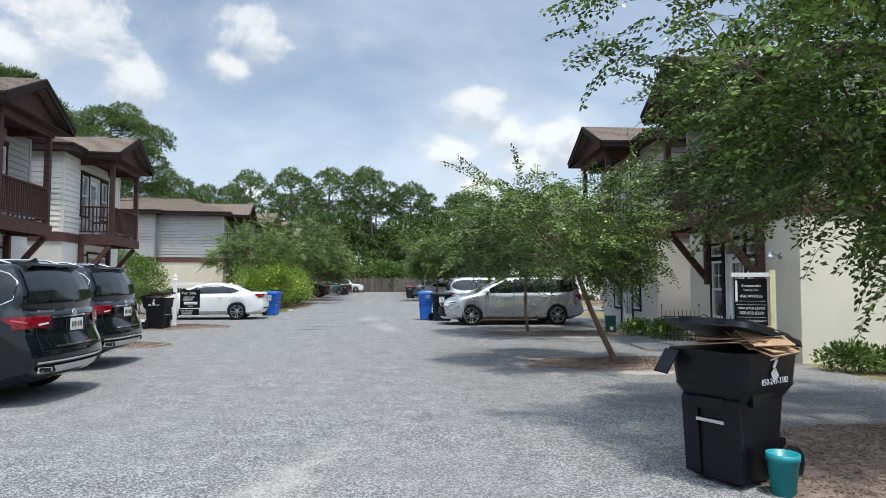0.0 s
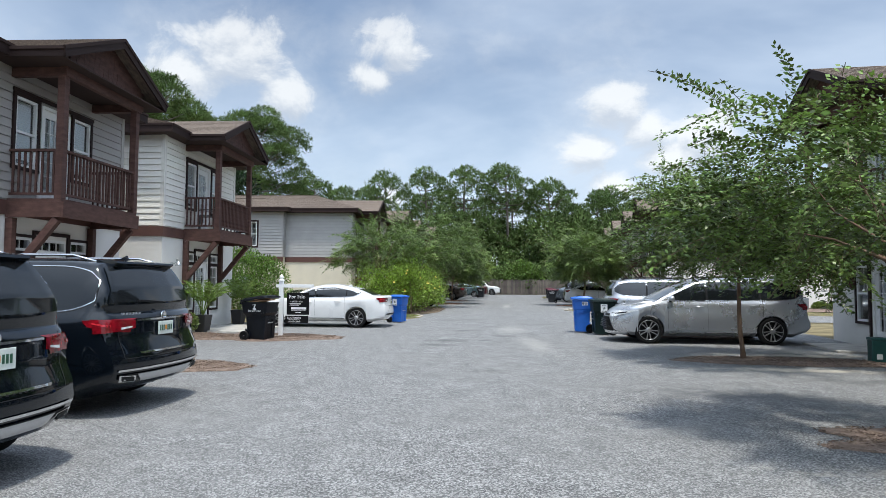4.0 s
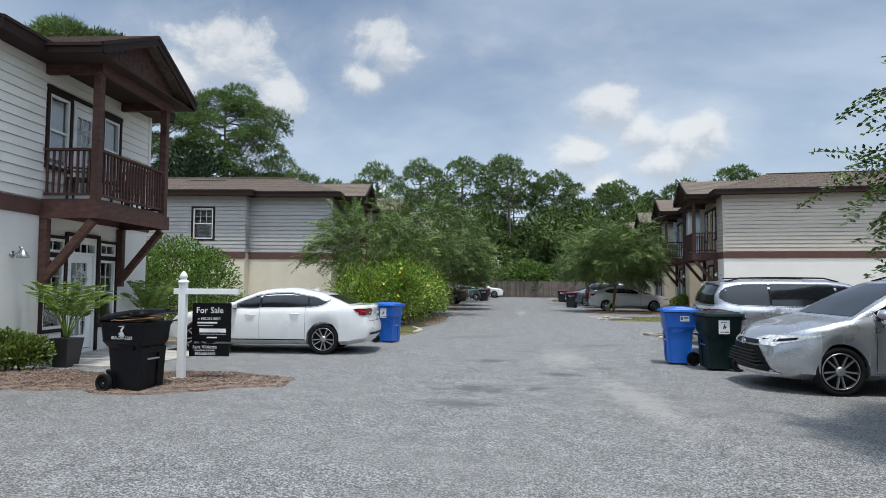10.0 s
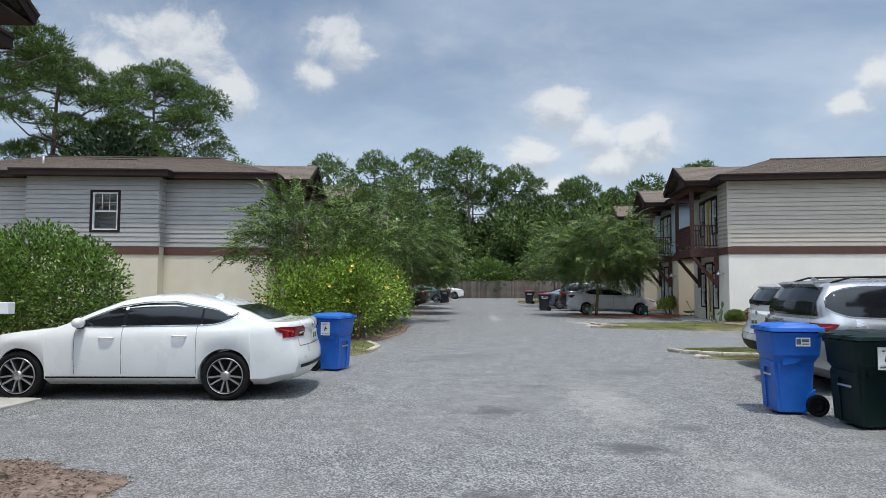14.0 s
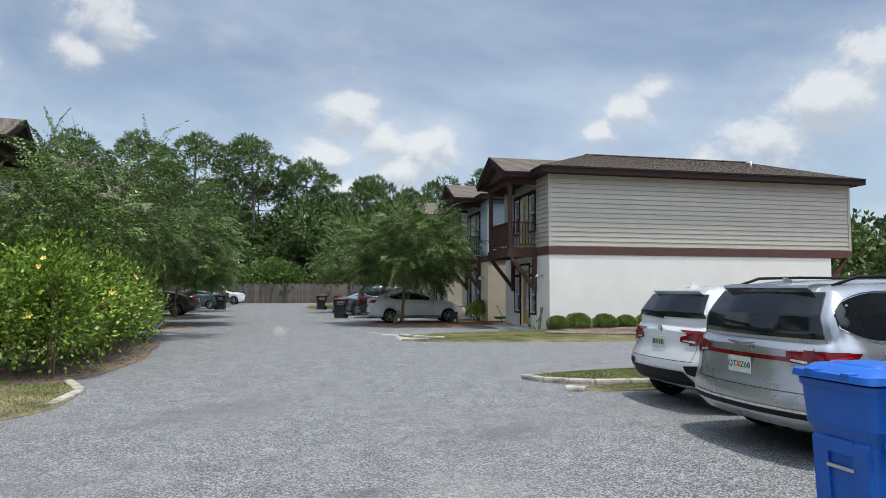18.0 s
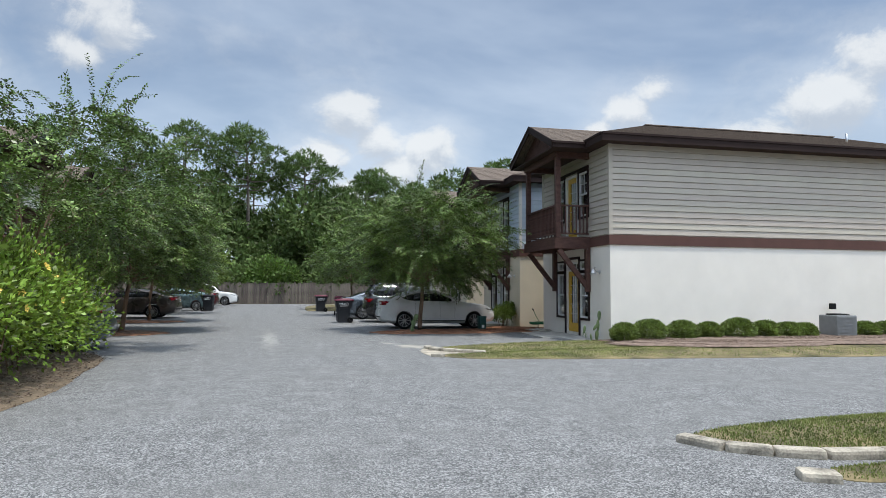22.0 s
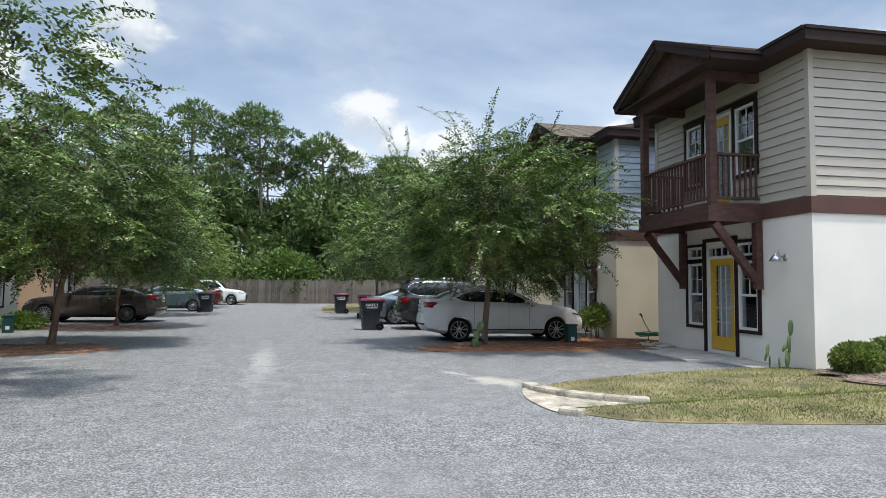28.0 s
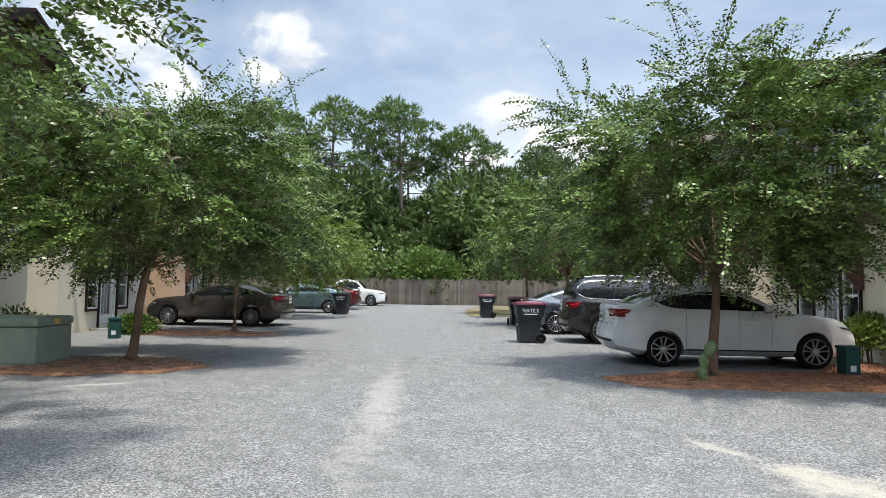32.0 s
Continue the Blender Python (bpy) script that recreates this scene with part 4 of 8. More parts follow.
def join(bms):
    out = bms[0]
    for b in bms[1:]:
        me = bpy.data.meshes.new("tmp")
        b.to_mesh(me)
        b.free()
        out.from_mesh(me)
        bpy.data.meshes.remove(me)
    return out


def car_wheel(carob, x, y, R, rim_mat, spokes, w=0.21):
    s = 1 if y > 0 else -1
    m = Matrix.Translation((x, y, R)) @ Matrix.Rotation(radians(-90 * s), 4, "X")
    r = R * 0.745
    wh = part("wheel", lathe(bmesh.new(), [(r, w / 2 - 0.02), (R * 0.93, w / 2), (R, w / 2 - 0.035), (R, -w / 2 + 0.035), (R * 0.93, -w / 2), (r, -w / 2 + 0.02)], 32, m, close=True), TYRE, carob, "black tyre", True)
    part("rim", lathe(bmesh.new(), [(r, w / 2 - 0.015), (r * 0.93, w / 2 - 0.005), (r * 0.9, w / 2 - 0.04), (r * 0.86, -w / 4), (0, -w / 4)], 28, m), RIM_DARK, wh, "wheel barrel", True)
    bm = bmesh.new()
    for k in range(spokes):
        t = 2 * math.pi * k / spokes
        mm = m @ Matrix.Rotation(t, 4, "Z")
        for sx in (-1, 1):
            vs = [bm.verts.new(mm @ Vector(p)) for p in ((sx * 0.004, 0.05, w / 2 - 0.025), (sx * 0.026, 0.05, w / 2 - 0.025), (sx * 0.068, r * 0.97, w / 2 - 0.012), (sx * 0.044, r * 0.97, w / 2 - 0.012),
                                                    (sx * 0.006, 0.05, w / 2 - 0.06), (sx * 0.026, 0.05, w / 2 - 0.06), (sx * 0.064, r * 0.93, w / 2 - 0.05), (sx * 0.040, r * 0.93, w / 2 - 0.05))]
            for f in ((0, 1, 2, 3), (0, 4, 5, 1), (1, 5, 6, 2), (2, 6, 7, 3), (3, 7, 4, 0)):
                bm.faces.new([vs[i] for i in f])
    bmesh.ops.recalc_face_normals(bm, faces=bm.faces)
    part("spoke", bm, rim_mat, wh, "alloy spokes")
    part("rim_lip", lathe(bmesh.new(), [(r * 1.0, w / 2 - 0.016), (r * 0.985, w / 2 - 0.004), (r * 0.945, w / 2 - 0.006), (r * 0.93, w / 2 - 0.03)], 32, m), rim_mat, wh, "", True)
    part("hub_cap", lathe(bmesh.new(), [(0.07, w / 2 - 0.05), (0.065, w / 2 - 0.012), (0.03, w / 2 - 0.006), (0, w / 2 - 0.006)], 14, m), rim_mat, wh, "", True)
    return wh


def car(name, label, x, y, heading, paint_mat, L=4.85, W=1.84, H=1.45, wb=2.85, fo=0.92, kind="sedan", hood=0.92, belt=0.98, trunk=1.08, R=0.33, spokes=7, rim=None,
        rails=False, cladding=False, tail_bar=False, tail="sedan", wheel_w=0.21, chrome_line=False, plate=True, z=0.0, lamp=None, plate_z=None, plate_text="", wing=False):
    """A car with its wheelbase centred at (x, y), its nose turned to the heading in degrees from +x."""
    ob = thing(name, pose(x, y, z, 0, 0, heading), label, "car")
    nose = wb / 2 + fo
    end = nose - L
    A, RF, RR, C, zr, cb = {
        "sedan": (wb / 2 - 0.50, wb / 2 - 1.32, -wb / 2 + 0.16, -wb / 2 - 0.62, H - 0.10, trunk),
        "suv": (wb / 2 - 0.40, wb / 2 - 1.15, end + 0.44, end + 0.08, H - 0.05, belt + 0.06),
        "van": (wb / 2 - 0.20, wb / 2 - 1.20, end + 0.44, end + 0.08, H - 0.07, belt + 0.06),
        "hatch": (wb / 2 - 0.30, wb / 2 - 1.15, -0.35, end + 0.25, H - 0.08, belt + 0.10),
        "truck": (wb / 2 - 0.45, wb / 2 - 1.05, -0.55, -0.95, H - 0.05, belt),
    }[kind]
    low = [(nose, hood - 0.34), (nose - 0.04, hood - 0.24), (nose - 0.14, hood - 0.15), (nose - 0.35, hood - 0.08), (nose - 0.70, hood - 0.02), (A, belt), (RF, belt), (0, belt + 0.01), (-wb / 2 + 0.3, belt + 0.03)]
    if kind == "sedan":
        low += [(C + 0.1, cb - 0.005), (end + 0.22, cb), (end + 0.10, cb + 0.012), (end + 0.05, cb - 0.01), (end, cb - 0.10)]
    else:
        low += [(C + 0.12, cb), (end + 0.05, cb - 0.02), (end, cb - 0.10)]
    roof = [(A, belt + 0.01), ((A + RF) / 2, belt + (H - 0.07 - belt) * 0.58), (RF, H - 0.07), (RF - 0.35, H - 0.012), ((RF + RR) / 2 - 0.1, H), (RR + 0.4, (H + zr) / 2 + 0.015), (RR, zr), ((RR + C) / 2, cb + (zr - cb) * 0.56), (C, cb + 0.01)]
    # how far tail and nose stand back at each height: bumper, tailgate, lower lip
    tuck = {"sedan": [(0.18, 0.26), (0.30, 0.10), (0.42, 0.015), (0.50, 0.0), (0.60, 0.0), (0.68, 0.035), (0.80, 0.075), (cb - 0.12, 0.085), (cb - 0.04, 0.05), (cb + 0.01, 0.03)],
            "suv": [(0.20, 0.30), (0.34, 0.13), (0.44, 0.03), (0.52, 0.0), (0.66, 0.0), (0.71, 0.025), (0.77, 0.085), (0.90, 0.10), (cb - 0.1, 0.11), (cb + 0.02, 0.13)],
            "van": [(0.20, 0.28), (0.32, 0.12), (0.42, 0.025), (0.50, 0.0), (0.60, 0.0), (0.66, 0.03), (0.72, 0.07), (0.90, 0.085), (cb - 0.1, 0.10), (cb + 0.02, 0.12)],
            "hatch": [(0.20, 0.24), (0.40, 0.02), (0.60, 0.0), (0.70, 0.06), (cb, 0.12)],
            "truck": [(0.20, 0.05), (0.40, 0.0), (0.60, 0.0), (0.66, 0.06), (cb, 0.08)]}[kind]
    snout = [(0.18, 0.16 if kind != "van" else 0.05), (0.28, 0.05 if kind != "van" else 0.015), (0.36, 0.0), (0.48, 0.0), (hood - 0.36, 0.012), (hood - 0.28, 0.04), (hood - 0.16, 0.10)]

    def soft_line(pts, v, h=0.06):
        return (interp(pts, v - h) + 2 * interp(pts, v) + interp(pts, v + h)) / 4

    hubs = (wb / 2, -wb / 2)
    xs = set(span(end, nose, 46)) | {end + 0.02, end + 0.05, end + 0.1, nose - 0.02, nose - 0.06, nose - 0.12, A, RF, RR, C}
    for h in hubs:
        xs |= {h + (R + 0.042) * math.sin(a) for a in span(-math.pi / 2, math.pi / 2, 17)} | {h - R - 0.043, h + R + 0.043}
    xs = sorted(v for v in xs if end <= v <= nose)
    bm, secs = bmesh.new(), []
    for v in xs:
        df, dr = nose - v, v - end
        w = W / 2 * (1 - (0.34 if kind != "van" else 0.30) * max(0, 1 - df / (0.85 if kind != "van" else 0.62)) ** 2.0 - 0.12 * max(0, 1 - dr / 0.55) ** 2.2)
        zb = 0.20 + (0.10 if kind != "van" else 0.02) * max(0, 1 - df / 0.5) + (0.07 if kind == "sedan" else 0.12) * max(0, 1 - dr / 0.5)
        t = soft_line(low, v, min(0.06, max(0.0, min(dr, df))))
        g = max(soft_line(roof, v, 0.05), t + 0.012) if C < v < A else t + 0.012
        cab = min(1, (g - t) / (H - belt)) if g > t + 0.02 else 0.0
        ins = (0.915 - 0.19 * cab)
        arch = max([math.sqrt(max((R + 0.042) ** 2 - (v - h) ** 2, 0)) + R for h in hubs if abs(v - h) < R + 0.042] or [0])
        w *= 1 + 0.012 * max(math.exp(-((v - h) / 0.42) ** 4) for h in hubs)
        sill = max(zb + 0.10, arch)
        rest = max(t - 0.05 - sill, 0.02)
        prof = [(0, max(zb, arch)), (w * 0.80, max(zb, arch)), (w * 0.965, sill), (w * 0.982, sill + rest * 0.22), (w * 1.0, sill + rest * 0.48), (w * 0.999, sill + rest * 0.70), (w * 0.992, sill + rest * 0.86), (w * 0.975, sill + rest), (w * 0.935, sill + rest + 0.05),
                (w * (0.935 + (ins - 0.935) * 0.32) + 0.010 * cab, t + (g - t) * 0.33), (w * (0.935 + (ins - 0.935) * 0.68) + 0.010 * cab, t + (g - t) * 0.66),
                (w * ins, g - 0.085 * cab), (w * (ins - 0.045), g - 0.045 * cab), (w * (ins - 0.12), g - 0.018 * cab), (w * 0.35, g + 0.003), (0, g + 0.008)]
        ring = [bm.verts.new((v, -a, b)) for a, b in prof] + [bm.verts.new((v, a, b)) for a, b in prof[1:-1]][::-1]
        secs.append(ring)
    n = len(secs[0])
    for a, b in zip(secs, secs[1:]):
        for k in range(n):
            bm.faces.new((a[k], a[(k + 1) % n], b[(k + 1) % n], b[k]))
    # both ends are closed by a grid, so that they can be modelled too
    mtop = n // 2
    for ring, way in ((secs[0], 1), (secs[-1], -1)):
        rows_ = []
        for k in range(1, mtop):
            lv, rv = ring[k], ring[n - k]
            mids = [bm.verts.new(lv.co.lerp(rv.co, u)) for u in span(0, 1, 13)[1:-1]]
            if k == 1:
                bm.verts.remove(mids[5])
                mids[5] = ring[0]
            if k == mtop - 1:
                bm.verts.remove(mids[5])
                mids[5] = ring[mtop]
            rows_.append([lv, *mids, rv])
        for ra, rb in zip(rows_, rows_[1:]):
            for k in range(12):
                q = (ra[k], rb[k], rb[k + 1], ra[k + 1])
                bm.faces.new(q if way > 0 else q[::-1])
    # tail and nose are bowed in plan
    tb, nb = {"sedan": (0.16, 0.20), "suv": (0.20, 0.15), "van": (0.24, 0.34), "hatch": (0.2, 0.2), "truck": (0.04, 0.15)}[kind]
    for q in bm.verts:
        k = min(1.0, abs(q.co.y) / (W / 2)) ** 2.4
        dr, df = q.co.x - end, nose - q.co.x
        if dr < 0.9:
            q.co.x += tb * k * (1 - dr / 0.9) + soft_line(tuck, q.co.z, 0.02) * max(0.0, 1 - dr / 0.55) * (1.0 if q.co.z < cb + 0.03 else max(0.0, 1 - (q.co.z - cb - 0.03) / 0.12))
        if df < 0.9:
            q.co.x -= nb * k * (1 - df / 0.9) + soft_line(snout, q.co.z, 0.02) * max(0.0, 1 - df / 0.4)
    bmesh.ops.recalc_face_normals(bm, faces=bm.faces)
    bvh = BVHTree.FromBMesh(bm)
    body = part("body", bm, paint_mat, ob, "glossy painted body", True)
    body.data.set_sharp_from_angle(angle=radians(38))
    # side glass
    def top(v):
        return interp(roof, v) - (0.115 if kind != "truck" else 0.12)
    def sill_z(v):
        return interp(low, v) + 0.03
    if kind == "sedan":
        panes = [(A - 0.26, 0.02), (-0.03, -wb / 2 + 0.36), (-wb / 2 + 0.33, RR - 0.30)]
    elif kind == "truck":
        panes = [(A - 0.30, -0.5)]
    elif kind == "hatch":
        panes = [(A - 0.3, 0.05), (0.0, -0.9), (-0.95, C + 0.55)]
    else:
        panes = [(A - 0.30, 0.08), (0.03, -wb / 2 + 0.30), (-wb / 2 + 0.25, end + 0.40)]
    g0, g1 = panes[0][0], panes[-1][1]

    def ends(v):
        return max(0.0, 1 - (v - g1) / 0.45), max(0.0, 1 - (g0 - v) / 0.22)

    def glass_lo(v):
        e, f = ends(v)
        return sill_z(v) + 0.11 * e ** 2.5 + 0.05 * f ** 3

    def glass_hi(v):
        e, f = ends(v)
        return max(top(v) - 0.07 * e ** 2.5, glass_lo(v) + 0.02)

    for s in (-1, 1):
        cols = span(g0 + 0.015, g1 - 0.015, 30)
        part("window_pillar", conform(bvh, [[(v, glass_lo(v) + (glass_hi(v) - glass_lo(v)) * t) for v in cols] for t in span(0.02, 0.98, 5)], 1, s, 0.0025), PLASTIC, ob, "black pillars between the windows", True)
        for a, b in panes:
            cols = [v for v in span(a, b, 12)]
            lo = [(v, glass_lo(v)) for v in cols]
            hi = [(v, glass_hi(v)) for v in cols]
            rows = [[(p[0] , p[1] + (q[1] - p[1]) * t) for p, q in zip(lo, hi)] for t in span(0, 1, 5)]
            part("side_window", conform(bvh, rows, 1, s), CAR_GLASS, ob, "dark tinted side window", True)
        if chrome_line:
            cols = span(g0, g1, 28)
            pts = []
            for v, zz in [(v, glass_hi(v) + 0.012) for v in cols] + [(v, glass_lo(v) - 0.012) for v in cols[::-1]] + [(g0, glass_hi(g0) + 0.012)]:
                o = bvh.ray_cast(Vector((v, 6 * s, zz)), Vector((0, -s, 0)))[0]
                if o:
                    pts.append(o)
            if len(pts) > 3:
                part("window_trim", tube(bmesh.new(), pts, [0.010] * len(pts), 6), CHROME, ob, "chrome window trim", True)
    hw = W / 2
    part("windscreen", conform(bvh, quad_rows((-hw * 0.80, belt + 0.05), (hw * 0.80, belt + 0.05), (hw * 0.62, H - 0.10), (-hw * 0.62, H - 0.10), 12, 6), 0, 1), CAR_GLASS, ob, "tinted windscreen", True)
    rz0 = (cb + 0.05 if kind == "sedan" else cb + 0.10) if not wing else cb + 0.02
    rw = 0.74 if kind == "sedan" else 0.80
    part("rear_window", conform(bvh, quad_rows((-hw * rw, rz0), (hw * rw, rz0), (hw * (rw - 0.12), zr - 0.06), (-hw * (rw - 0.12), zr - 0.06), 26, 18), 0, -1, 0.012), CAR_GLASS, ob, "dark tinted rear window", True)
    # lamps
    tz1 = cb - 0.05 if kind == "sedan" else cb - 0.08
    tz0 = tz1 - (0.15 if kind == "sedan" else 0.16)
    if lamp:
        tz0, tz1 = lamp
    for s in (-1, 1):
        inner = 0.46 if tail == "wedge" else 0.52
        lens = [conform(bvh, quad_rows((s * hw * inner, tz0 + 0.045), (s * hw * 0.95, tz0), (s * hw * 0.95, tz1), (s * hw * inner, tz1 - (0.02 if tail != "wedge" else 0.09)), 16, 9), 0, -1, 0.016),
                conform(bvh, quad_rows((end + tb - 0.05, tz0 + 0.0), (end + tb + 0.22, tz0 + 0.08), (end + tb + 0.28, tz1 - 0.01), (end + tb - 0.05, tz1), 14, 9), 1, s, 0.014)]
        lm = part("tail_lamp", join(lens), RED_LENS, ob, "red tail lamp", True)
        zc = (tz0 + tz1) / 2
        part("lamp_segment", conform(bvh, quad_rows((s * hw * (inner + 0.05), tz0 + 0.056), (s * hw * 0.72, tz0 + 0.036), (s * hw * 0.72, tz0 + 0.062), (s * hw * (inner + 0.05), tz0 + 0.072), 12, 4), 0, -1, 0.021), CLEAR_LENS, lm, "clear reversing lens")
        part("lamp_segment", conform(bvh, quad_rows((end + tb + 0.02, zc - 0.01), (end + tb + 0.18, zc + 0.03), (end + tb + 0.18, zc + 0.045), (end + tb + 0.02, zc + 0.015), 12, 3), 1, s, 0.019), RED_GLOW, lm, "bright red lens bar")
        hz = hood - 0.25
        if kind == "van":
            lens = [conform(bvh, quad_rows((s * hw * 0.46, hz - 0.07), (s * hw * 0.72, hz - 0.07), (s * hw * 0.72, hz + 0.07), (s * hw * 0.46, hz + 0.005), 8, 5), 0, 1, 0.008),
                    conform(bvh, quad_rows((nose - 0.10, hz - 0.07), (nose - 0.48, hz + 0.03), (nose - 0.78, hz + 0.12), (nose - 0.10, hz + 0.07), 12, 5), 1, s, 0.008)]
        else:
            lens = [conform(bvh, quad_rows((s * hw * 0.42, hz - 0.05), (s * hw * 0.72, hz - 0.06), (s * hw * 0.72, hz + 0.07), (s * hw * 0.42, hz + 0.03), 6, 3), 0, 1, 0.008),
                    conform(bvh, quad_rows((nose - 0.12, hz - 0.06), (nose - 0.45, hz + 0.03), (nose - 0.55, hz + 0.09), (nose - 0.12, hz + 0.07), 8, 3), 1, s, 0.008)]
        hl = part("headlamp", join(lens), CLEAR_LENS, ob, "clear headlamp", True)
        part("lamp_bezel", conform(bvh, quad_rows((nose - 0.14, hz - 0.02), (nose - 0.42, hz + 0.035), (nose - 0.46, hz + 0.07), (nose - 0.14, hz + 0.02), 8, 2), 1, s, 0.011), PLASTIC, hl, "dark lamp bezel", True)
    if tail_bar:
        part("tail_strip", conform(bvh, quad_rows((-hw * 0.56, tz0 + 0.045), (hw * 0.56, tz0 + 0.045), (hw * 0.56, tz0 + 0.085), (-hw * 0.56, tz0 + 0.085), 26, 4), 0, -1, 0.019), RED_LENS if kind == "van" else CHROME, ob, "strip between the tail lamps")
    # bumpers, grille, cladding
    part("rear_bumper", conform(bvh, quad_rows((-hw * 0.78, 0.335 if cladding else 0.43), (hw * 0.78, 0.335 if cladding else 0.43), (hw * (0.60 if cladding else 0.80), 0.53 if cladding else 0.48), (-hw * (0.60 if cladding else 0.80), 0.53 if cladding else 0.48), 26, 9), 0, -1, 0.016), PLASTIC, ob, "black lower bumper", True)
    gw, gt = (0.72, 0.46) if kind == "van" else (0.50, 0.40)
    part("grille", conform(bvh, quad_rows((-hw * gw, 0.30), (hw * gw, 0.30), (hw * gt, hood - 0.34), (-hw * gt, hood - 0.34), 14, 8), 0, 1, 0.008), PLASTIC, ob, "black grille", True)
    if kind == "van":
        part("upper_grille", conform(bvh, quad_rows((-hw * 0.42, hood - 0.315), (hw * 0.42, hood - 0.315), (hw * 0.36, hood - 0.255), (-hw * 0.36, hood - 0.255), 14, 4), 0, 1, 0.006), PLASTIC, ob, "dark upper grille", True)
        part("grille_trim", conform(bvh, quad_rows((-hw * 0.74, 0.265), (hw * 0.74, 0.265), (hw * 0.74, 0.29), (-hw * 0.74, 0.29), 14, 2), 0, 1, 0.012), CHROME, ob, "chrome lower lip", True)
        part("badge", lathe(bmesh.new(), [(0.075, 0), (0.075, 0.008), (0.06, 0.012), (0.06, 0.006), (0, 0.006)], 18, Matrix.Translation((nose - 0.02, 0, hood - 0.31)) @ Matrix.Rotation(radians(90), 4, "Y") @ Matrix.Diagonal((0.7, 1, 1, 1))), CHROME, ob, "oval chrome badge", True)
    bars = bmesh.new()
    for k in range(5):
        zz = 0.38 + k * (hood - 0.76) / 5
        hit = bvh.ray_cast(Vector((6, 0, zz)), Vector((-1, 0, 0)))[0]
        if hit:
            wd = hw * (gw + (gt - gw) * k / 5) * 0.8
            box(bars, hit.x - 0.10, hit.x + 0.018, -wd, wd, zz - 0.008, zz + 0.008)
    part("grille_bar", bars, RIM_DARK, ob)
    for s in (-1, 1):
        if cladding:
            segs = []
            for a, b in ((hubs[1] + R + 0.06, hubs[0] - R - 0.06),):
                segs.append(conform(bvh, quad_rows((a, 0.31), (b, 0.31), (b, 0.42), (a, 0.42), 10, 3), 1, s, 0.012))
            part("sill_cladding", join(segs), PLASTIC, ob, "black sill cladding", True)
        else:
            part("sill", conform(bvh, quad_rows((hubs[1] + R + 0.06, 0.305), (hubs[0] - R - 0.06, 0.305), (hubs[0] - R - 0.06, 0.33), (hubs[1] + R + 0.06, 0.33), 10, 2), 1, s, 0.012), PLASTIC if kind != "van" else CHROME, ob)
        # door gaps and handles
        lines = [panes[0][1] - 0.02 if kind != "hatch" else 0.02, A - 0.28]
        if kind != "truck":
            lines.append(-wb / 2 + (0.40 if kind != "van" else 0.24))
        gaps = []
        for v in lines:
            gaps.append(conform(bvh, [[(v - 0.003, zz), (v + 0.003, zz)] for zz in span(0.36 if v > -wb / 2 + R else 0.72, interp(low, v) + 0.02, 9)], 1, s, 0.004))
        part("door_gap", join(gaps), SEAM, ob)
        for v in (lines[0] + 0.10, (lines[2] + 0.13) if len(lines) > 2 else lines[0] + 0.1):
            hz = interp(low, v) - 0.13
            hit = bvh.ray_cast(Vector((v, 6 * s, hz)), Vector((0, -s, 0)))[0]
            if hit:
                cup = conform(bvh, [[(v + 0.105 + 0.075 * math.cos(a) * q, hz + 0.004 + 0.028 * math.sin(a) * q) for a in span(0, 2 * math.pi, 17)] for q in (0.02, 1.0)], 1, s, 0.003)
                hd = part("door_handle", tube(bmesh.new(), [(v + 0.005, hit.y, hz + 0.006), (v + 0.03, hit.y + s * 0.028, hz + 0.008), (v + 0.11, hit.y + s * 0.034, hz + 0.010), (v + 0.185, hit.y + s * 0.030, hz + 0.010), (v + 0.205, hit.y, hz + 0.008)], [0.010, 0.013, 0.014, 0.013, 0.010], 8), paint_mat, ob, "", True)
                part("handle_cup", cup, paint_mat, hd, "", True)
        mx = A - 0.36
        hit = bvh.ray_cast(Vector((mx, 6 * s, belt + 0.05)), Vector((0, -s, 0)))[0] or Vector((mx, s * hw * 0.92, belt))
        ya, yb = sorted((hit.y + s * 0.03, hit.y + s * 0.22))
        mir = part("mirror", lathe(bmesh.new(), [(0, -0.075), (0.062, -0.07), (0.088, -0.045), (0.092, -0.01), (0.075, 0.035), (0.04, 0.062), (0, 0.07)], 16,
                                   Matrix.Translation((mx + 0.01, (ya + yb) / 2, belt + 0.085)) @ Matrix.Rotation(radians(90), 4, "Y") @ Matrix.Diagonal((0.80, 1.15, 1, 1))), paint_mat, ob, "door mirror", True)
        ya, yb = sorted((hit.y - s * 0.02, hit.y + s * 0.08))
        part("mirror_foot", block(mx - 0.02, mx + 0.04, ya, yb, belt + 0.0, belt + 0.05), PLASTIC, mir)
    zg = 0.655 if kind in ("suv", "van") else cb - 0.33
    if kind != "truck":
        gaps = [conform(bvh, quad_rows((-hw * 0.72, zg), (hw * 0.72, zg), (hw * 0.72, zg + 0.007), (-hw * 0.72, zg + 0.007), 24, 2), 0, -1, 0.004)]
        gaps += [conform(bvh, quad_rows((q * hw * 0.72, zg), (q * hw * 0.728, zg), (q * hw * 0.748, cb - 0.06), (q * hw * 0.74, cb - 0.06), 2, 10), 0, -1, 0.004) for q in (-1, 1)]
        part("tailgate_gap", join(gaps), SEAM, ob)
    # plate, wiper, trim, aerial
    pz = plate_z or cb - 0.22
    hit = bvh.ray_cast(Vector((-6, 0, pz)), Vector((1, 0, 0)))[0]
